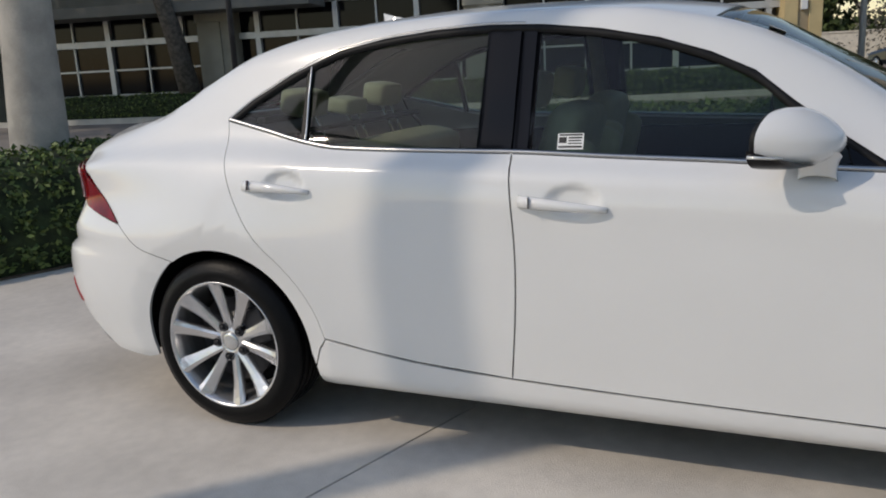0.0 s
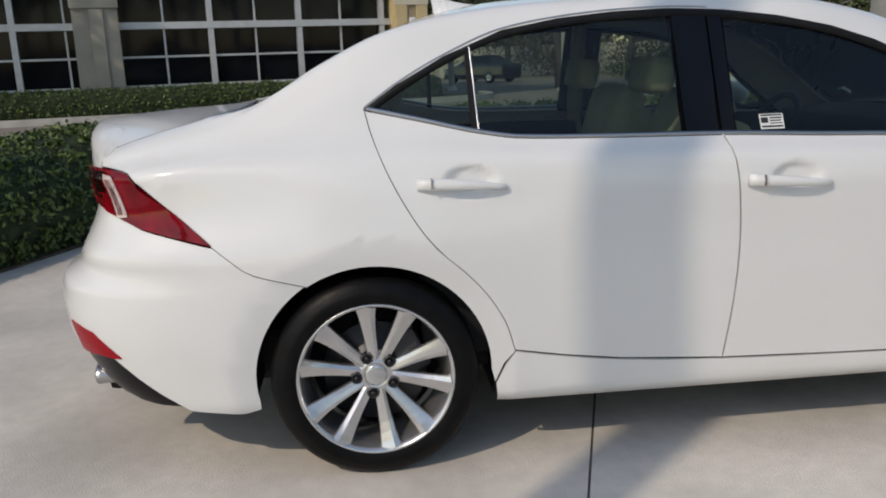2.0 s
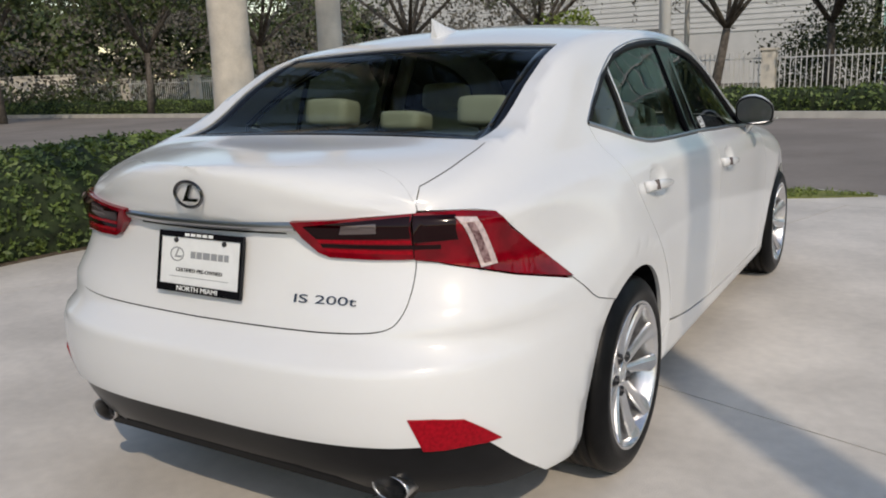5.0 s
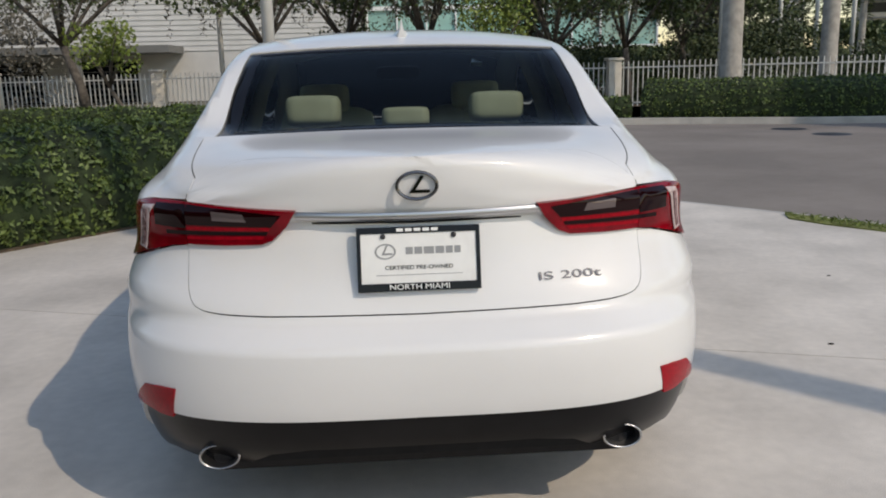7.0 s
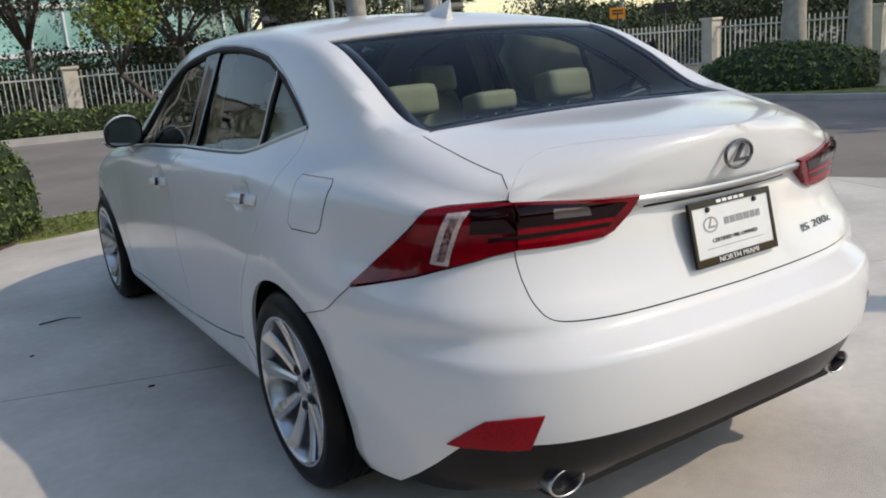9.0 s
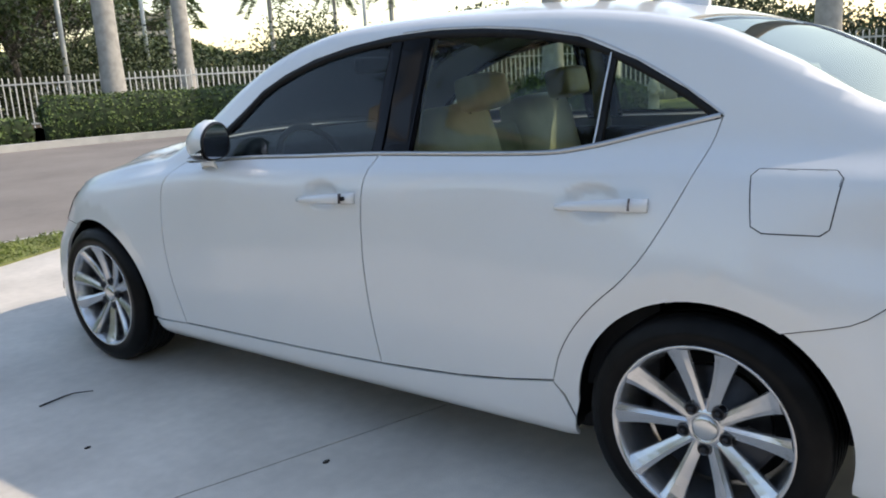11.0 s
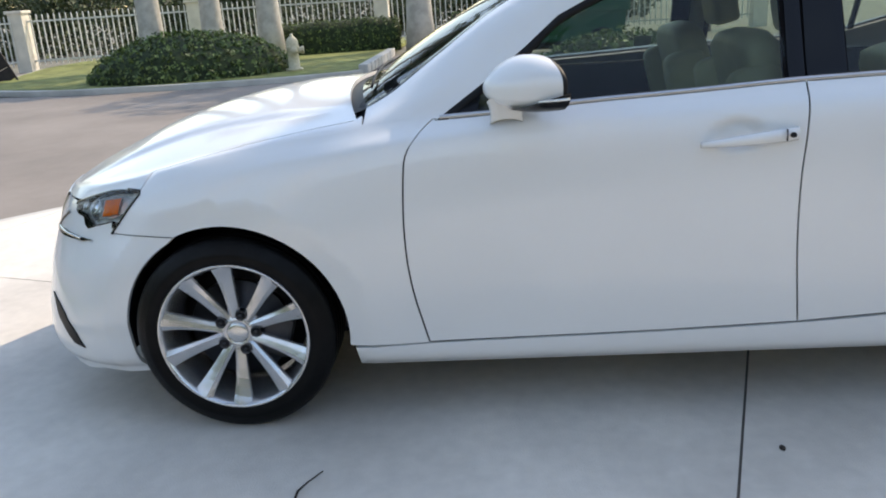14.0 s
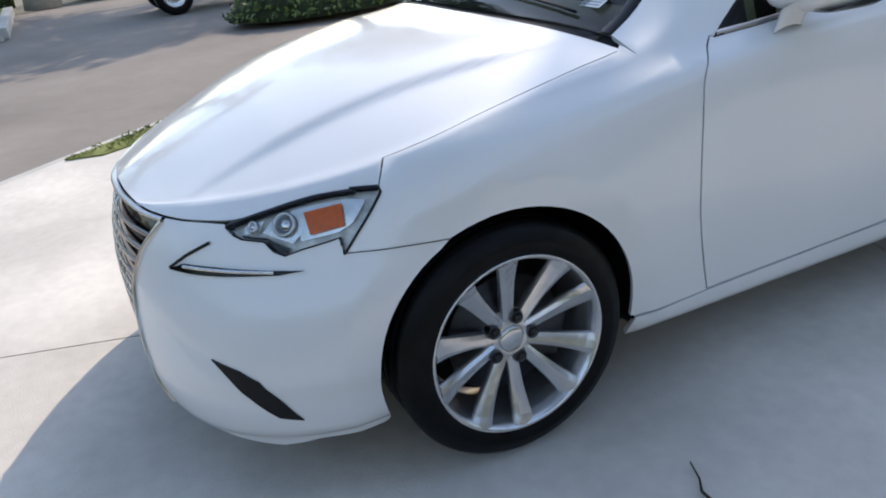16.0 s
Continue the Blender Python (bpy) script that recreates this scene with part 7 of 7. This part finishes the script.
# ---- hydrant ----
hyd = thing("fire_hydrant", "weathered tan fire hydrant standing on the grass", "hydrant", (12.9, 4.45, 0.06), 200)
lathe_part("barrel", [(0.0, 0.0), (0.17, 0.0), (0.17, 0.04), (0.11, 0.06), (0.105, 0.40), (0.13, 0.42), (0.13, 0.46), (0.11, 0.48)], HYDRANT_PAINT, hyd, sides=20, axis="Z")
lathe_part("bonnet", [(0.12, 0.48), (0.115, 0.56), (0.07, 0.63), (0.03, 0.65), (0.03, 0.70), (0.0, 0.70)], HYDRANT_PAINT, hyd, sides=20, axis="Z")
for a in (0, 90, 180):
    tube_part("outlet", [(0, 0, 0.38), (0.19 * math.cos(radians(a)), 0.19 * math.sin(radians(a)), 0.38)], [0.06, 0.06], HYDRANT_PAINT, hyd, sides=12)
    tube_part("outlet_cap", [(0.17 * math.cos(radians(a)), 0.17 * math.sin(radians(a)), 0.38), (0.215 * math.cos(radians(a)), 0.215 * math.sin(radians(a)), 0.38)], 0.075, HYDRANT_PAINT, hyd, sides=8)

# manhole covers in the drive
for x, y in ((8.3, 12.2), (8.4, 10.7)):
    mh = lathe_part("manhole_cover", [(0.0, 0.004), (0.30, 0.004), (0.31, 0.0), (0.34, 0.001), (0.36, -0.006)], DARK_METAL, sides=32, axis="Z")
    mh.location = (x, y, -0.042)
    tagged(mh, "round dark iron manhole cover in the asphalt", "manhole cover", "manhole covers")


# ---- vehicles in the distance ----
def small_wheel(parent, x, y, r, w):
    lathe_wheel = lathe_part("wheel", [(0.0, w * 0.4), (r * 0.55, w * 0.42), (r * 0.6, w * 0.5), (r * 0.9, w * 0.5), (r, w * 0.35), (r, -w * 0.35), (r * 0.9, -w * 0.5), (0.0, -w * 0.4)], RUBBER, parent, "black tyre", sides=28)
    lathe_wheel.matrix_basis = Matrix.Translation((x, y, r)) @ pose(0, 0, 0, 0, 0, 0 if x > 0 else 180)
    rim = lathe_part("rim", [(0.0, w * 0.48), (r * 0.15, w * 0.50), (r * 0.2, w * 0.43), (r * 0.5, w * 0.44), (r * 0.56, w * 0.52), (r * 0.6, w * 0.5)], ALLOY, lathe_wheel, "grey wheel rim", sides=24)


cart = thing("utility_cart", "green utility cart with black tyres parked on the drive", "utility vehicle", (12.55, -0.35, -0.048), 0)
for x in (-0.6, 0.6):
    for y in (0.72, -1.05):
        small_wheel(cart, x, y, 0.31, 0.24)
bm = bmesh.new()
prism(bm, [(-1.45, 0.46), (0.35, 0.40), (0.42, 0.62), (1.02, 0.66), (1.10, 0.74), (1.06, 0.92), (0.42, 1.02), (0.36, 0.72), (-0.35, 0.70), (-0.40, 0.86), (-1.48, 0.90)], -0.62, 0.62)
bmesh.ops.transform(bm, verts=bm.verts, matrix=Matrix(((0, 0, 1, 0), (1, 0, 0, 0), (0, 1, 0, 0), (0, 0, 0, 1))))
bmesh.ops.recalc_face_normals(bm, faces=bm.faces)
part("body", bm, CAR_GREEN, cart)
box_part("chassis", -0.45, 0.45, -1.3, 0.95, 0.28, 0.46, BLACK, cart, bevel=0.02)
box_part("cargo_bed", -0.66, 0.66, -1.55, -0.42, 0.88, 1.16, CAR_GREEN, cart, bevel=0.02)
box_part("seat", -0.5, 0.5, -0.32, 0.12, 0.74, 0.88, BLACK, cart, bevel=0.03)
box_part("backrest", -0.5, 0.5, -0.38, -0.28, 0.88, 1.25, BLACK, cart, bevel=0.03)
for x in (-0.55, 0.55):
    tube_part("roof_post", [(x, 0.42, 1.0), (x, 0.20, 1.85)], 0.025, BLACK, cart)
    tube_part("roof_post", [(x, -0.38, 0.9), (x, -0.38, 1.85)], 0.025, BLACK, cart)
box_part("roof", -0.62, 0.62, -0.50, 0.35, 1.85, 1.90, POLE_PAINT, cart, bevel=0.015)


def plain_car(x, y, turn, paint, label, z=-0.048):
    """A far-off saloon: shaped body, dark glass, four wheels."""
    c = thing("parked_car", label, "car", (x, y, z), turn, "parked cars")
    for wx in (-0.78, 0.78):
        for wy in (1.35, -1.35):
            small_wheel(c, wx, wy, 0.32, 0.2)
    bm = bmesh.new()
    rows = []
    for yy, zt, w in ((-2.25, 0.75, 0.72), (-2.2, 0.98, 0.80), (-1.6, 1.02, 0.88), (0.9, 0.98, 0.88), (1.9, 0.80, 0.84), (2.2, 0.66, 0.70)):
        rows.append([bm.verts.new((sx * w * k, yy, zz)) for sx, k, zz in ((-1, 0.92, 0.22), (-1, 1.0, 0.45), (-1, 0.98, zt - 0.15), (-1, 0.85, zt), (1, 0.85, zt), (1, 0.98, zt - 0.15), (1, 1.0, 0.45), (1, 0.92, 0.22))])
    for a, b in zip(rows, rows[1:]):
        for i in range(8):
            bm.faces.new((a[i], a[(i + 1) % 8], b[(i + 1) % 8], b[i]))
    bm.faces.new(rows[0])
    bm.faces.new(rows[-1])
    bmesh.ops.recalc_face_normals(bm, faces=bm.faces)
    part("body", bm, paint, c, smooth=False)
    bm = bmesh.new()
    rows = []
    for yy, zt, w in ((-1.7, 1.0, 0.74), (-0.9, 1.40, 0.60), (0.2, 1.43, 0.60), (1.0, 0.98, 0.74)):
        rows.append([bm.verts.new(p) for p in ((-0.76, yy, 0.95), (-w, yy, zt), (w, yy, zt), (0.76, yy, 0.95))])
    for a, b in zip(rows, rows[1:]):
        for i in range(3):
            bm.faces.new((a[i], a[i + 1], b[i + 1], b[i]))
    bmesh.ops.recalc_face_normals(bm, faces=bm.faces)
    part("glasshouse", bm, PANE_DARK, c, "dark glass")
    box_part("roof", -0.56, 0.56, -0.85, 0.22, 1.41, 1.45, paint, c, bevel=0.02)
    for sx in (-0.6, 0.6):
        box_part("tail_light", sx - 0.14, sx + 0.14, -2.26, -2.2, 0.78, 0.90, RED_DARK, c, "dark red tail light", bevel=0.01)
        box_part("headlight", sx - 0.14, sx + 0.14, 2.05, 2.16, 0.62, 0.74, CLEAR, c, "clear headlight", bevel=0.01)
    return c


plain_car(-41.3, 5.5, 128, CAR_BLACK, "black saloon parked far down the drive")


# ---- showroom to the west ----
show = thing("showroom", "two-storey showroom with dark gridded windows and stucco columns", "building", (-23.5, -4.0, 0), math.degrees(math.atan2(0.968, -0.25)))
# local x runs along the front, local y into the building
box_part("wall", -26, 5.1, 0.55, 12.0, -0.05, 8.2, STUCCO_GREY, show)
box_part("plinth", -26, 5.08, 0.05, 0.6, -0.05, 0.74, STUCCO_CREAM, show)
box_part("spandrel", -26, 5.06, -0.02, 0.6, 3.52, 4.5, STUCCO_GREY, show)
box_part("spandrel", -26, 5.06, -0.02, 0.6, 7.2, 8.6, STUCCO_GREY, show)
box_part("entrance_canopy", -26, -10.2, -1.8, -0.03, 3.30, 3.62, STUCCO_GREY, show, bevel=0.02)
for s0, mat in ((-23.0, STUCCO_CREAM), (-13.95, STUCCO_CREAM), (-4.95, STUCCO_CREAM), (4.62, STUCCO_YELLOW)):
    wide = 0.54 if mat is STUCCO_YELLOW else 0.62
    col = box_part("column", s0 - wide, s0 + wide, -0.45, 0.54, -0.05, 8.4, mat, show, "stucco column", bevel=0.015)
    box_part("column_head", s0 - wide - 0.03, s0 + wide + 0.03, -0.53, -0.452, 3.02, 4.3, STUCCO_PALE if mat is STUCCO_YELLOW else STUCCO_CREAM, col, bevel=0.01)
    if mat is STUCCO_YELLOW:
        # two proud faces leave a tan channel with the lamp in it
        for x0, x1 in ((s0 - wide, s0 - 0.16), (s0 + 0.16, s0 + wide)):
            box_part("pilaster", x0, x1, -0.52, -0.452, -0.05, 3.02, mat, col, bevel=0.01)
        box_part("column_panel", s0 - 0.158, s0 + 0.158, -0.462, -0.452, 0.1, 3.0, STUCCO_TAN, col, "tan recessed panel")
        box_part("wall_lamp", s0 - 0.09, s0 + 0.09, -0.60, -0.463, 2.30, 2.62, WHITE_CARD, col, "small white wall lamp", bevel=0.02)
    else:
        box_part("column_panel", s0 - 0.16, s0 + 0.22, -0.53, -0.452, 0.1, 3.0, STUCCO_CREAM, col, bevel=0.01)
pitch = 1.37
k = 0
for row, (z0, z1) in enumerate(((0.78, 1.60), (1.66, 2.44), (2.64, 3.50), (4.55, 5.4), (5.45, 6.3), (6.35, 7.15))):
    for i in range(-19, 7):
        x0 = -4.45 + pitch * (i + 0.0)
        if x0 < -25.5 or x0 > 3.5:
            continue
        w = link("window_pane", bpy.data.meshes.new("window_pane"), PANE_DARK, show, smooth=False)
        bm = bmesh.new()
        box(bm, x0 + 0.02, x0 + pitch - 0.02, 0.30 + 0.006 * math.sin(i * 3.1 + row), 0.33, z0, z1)
        bm.to_mesh(w.data)
        bm.free()
for i in range(-19, 7):
    x0 = -4.45 + pitch * i
    if -25.5 < x0 < 4.6:
        thick = i % 2 == 0
        box_part("mullion", x0 - (0.085 if thick else 0.028), x0 + (0.085 if thick else 0.028), 0.10 if thick else 0.20, 0.36, 0.74, 3.52, ALU, show)
        box_part("mullion", x0 - 0.03, x0 + 0.03, 0.20, 0.36, 4.5, 7.2, ALU, show)
for z0, z1, d in ((2.44, 2.64, 0.08), (1.60, 1.66, 0.20), (0.72, 0.80, 0.16), (3.48, 3.54, 0.1), (5.38, 5.47, 0.2), (6.28, 6.37, 0.2)):
    box_part("transom", -26, 5.0, d, 0.36, z0, z1, ALU, show)
WEST = rounded([(-15.8, -24), (-17.2, -14), (-20.6, -3.2), (-21.9, 0.6), (-22.6, 2.2), (-23.4, 3.0), (-24.4, 3.3), (-26, 3.2)], 2)
kerb(WEST, 0.2, 0.12)
hedge([(-17.4, -24), (-18.3, -15), (-21.6, -3.4), (-23.1, 1.4)], 0.9, 0.76, "clipped green hedge before the showroom", leaf=0.09, density=260)
strip_bed("planting_bed", dense(offset(WEST, 0.18), 3), offset(dense(offset(WEST, 0.18), 3), 3.2), -0.05, 0.06, SOIL, "planter along the showroom", "bed")

# ---- buildings to the north ----
def siding_building(name, x0, x1, y, depth, tall, label):
    b = thing(name, label, "building")
    box_part("wall", x0, x1, y + 0.06, y + depth, -0.05, tall, SIDING, b)
    n = int(tall / 0.30)
    for k in range(n):
        bm = bmesh.new()
        z = 2.9 + 0.30 * k
        if z + 0.3 > tall:
            bm.free()
            break
        lo, hi = [(x0, y, z), (x1, y, z)], [(x1, y + 0.05, z + 0.29), (x0, y + 0.05, z + 0.29)]
        vs = [bm.verts.new(p) for p in lo + hi]
        bm.faces.new(vs)
        back = [bm.verts.new((p[0], y + 0.07, p[2])) for p in lo]
        bm.faces.new((back[0], back[1], vs[1], vs[0]))
        bmesh.ops.recalc_face_normals(bm, faces=bm.faces)
        part("siding_board", bm, SIDING, b)
    box_part("roof_edge", x0 - 0.2, x1 + 0.2, y - 0.2, y + depth, tall, tall + 0.25, STUCCO_GREY, b)
    return b


pale = siding_building("pale_building", -42, -1.5, 46, 14, 11.0, "long pale building clad in horizontal boards")
box_part("canopy", -40, -12, 42.5, 45.95, 2.75, 3.15, STUCCO_GREY, pale, "flat grey canopy")
for x in (-38, -31, -24, -17):
    box_part("canopy_post", x - 0.12, x + 0.12, 42.6, 42.85, -0.05, 2.75, STUCCO_GREY, pale)
for x in (-37, -32.5, -28, -22, -16.5):
    box_part("shutter", x - 1.7, x + 1.7, 45.94, 45.985, 0.0, 2.4, PANE_DARK, pale, "dark loading door")
    for j in range(7):
        box_part("shutter_slat", x - 1.65, x + 1.65, 45.90, 45.935, 0.12 + j * 0.33, 0.16 + j * 0.33, STUCCO_GREY, pale)
for x in (-35, -33.4):
    box_part("window_pane", x - 0.6, x + 0.6, 45.90, 45.96, 3.6, 4.6, PANE_DARK, pale)
for k in range(9):
    box_part("fascia_letter_bar", -25 + k * 0.75, -24.45 + k * 0.75, 42.42, 42.49, 3.28, 3.62, DARK_METAL, pale)

teal = thing("glass_building", "teal glass office building with white floor bands", "building")
box_part("core", -1.2, 17.0, 47.2, 60, -0.05, 15, STUCCO_GREY, teal)
for row in range(6):
    z = 0.2 + row * 2.55
    for k in range(10):
        x = -1.1 + k * 1.8
        box_part("window_pane", x + 0.04, x + 1.76, 46.9 + 0.02 * ((k * 7 + row * 3) % 3), 47.0, z, z + 2.35, PANE_TEAL, teal)
for row in range(7):
    box_part("floor_band", -1.3, 17.1, 46.7, 47.1, -0.05 + row * 2.55, 0.18 + row * 2.55, WHITE_CARD, teal)
for k in range(11):
    x = -1.1 + k * 1.8
    box_part("mullion", x - 0.05, x + 0.05, 46.75, 47.05, 0, 15, WHITE_CARD, teal)

for x, y, w, h, mat in ((62, 150, 9, 16, STUCCO_GREY), (76, 150, 6, 22, SIDING), (90, 140, 10, 13, STUCCO_CREAM), (48, 170, 8, 18, SIDING)):
    tower = thing("distant_tower", "distant pale apartment tower", "building", (x, y, 0), -25, "far towers")
    box_part("wall", -w / 2, w / 2, -w / 2, w / 2, 0, h, mat, tower)
    for fl in range(int(h / 3)):
        box_part("balcony", -w / 2 - 0.2, w / 2 + 0.2, -w / 2 - 0.5, w / 2, fl * 3 + 2.7, fl * 3 + 3.0, STUCCO_GREY, tower)
        box_part("window_band", -w / 2 + 0.4, w / 2 - 0.4, -w / 2 - 0.05, -w / 2 - 0.01, fl * 3 + 0.8, fl * 3 + 2.4, PANE_DARK, tower)
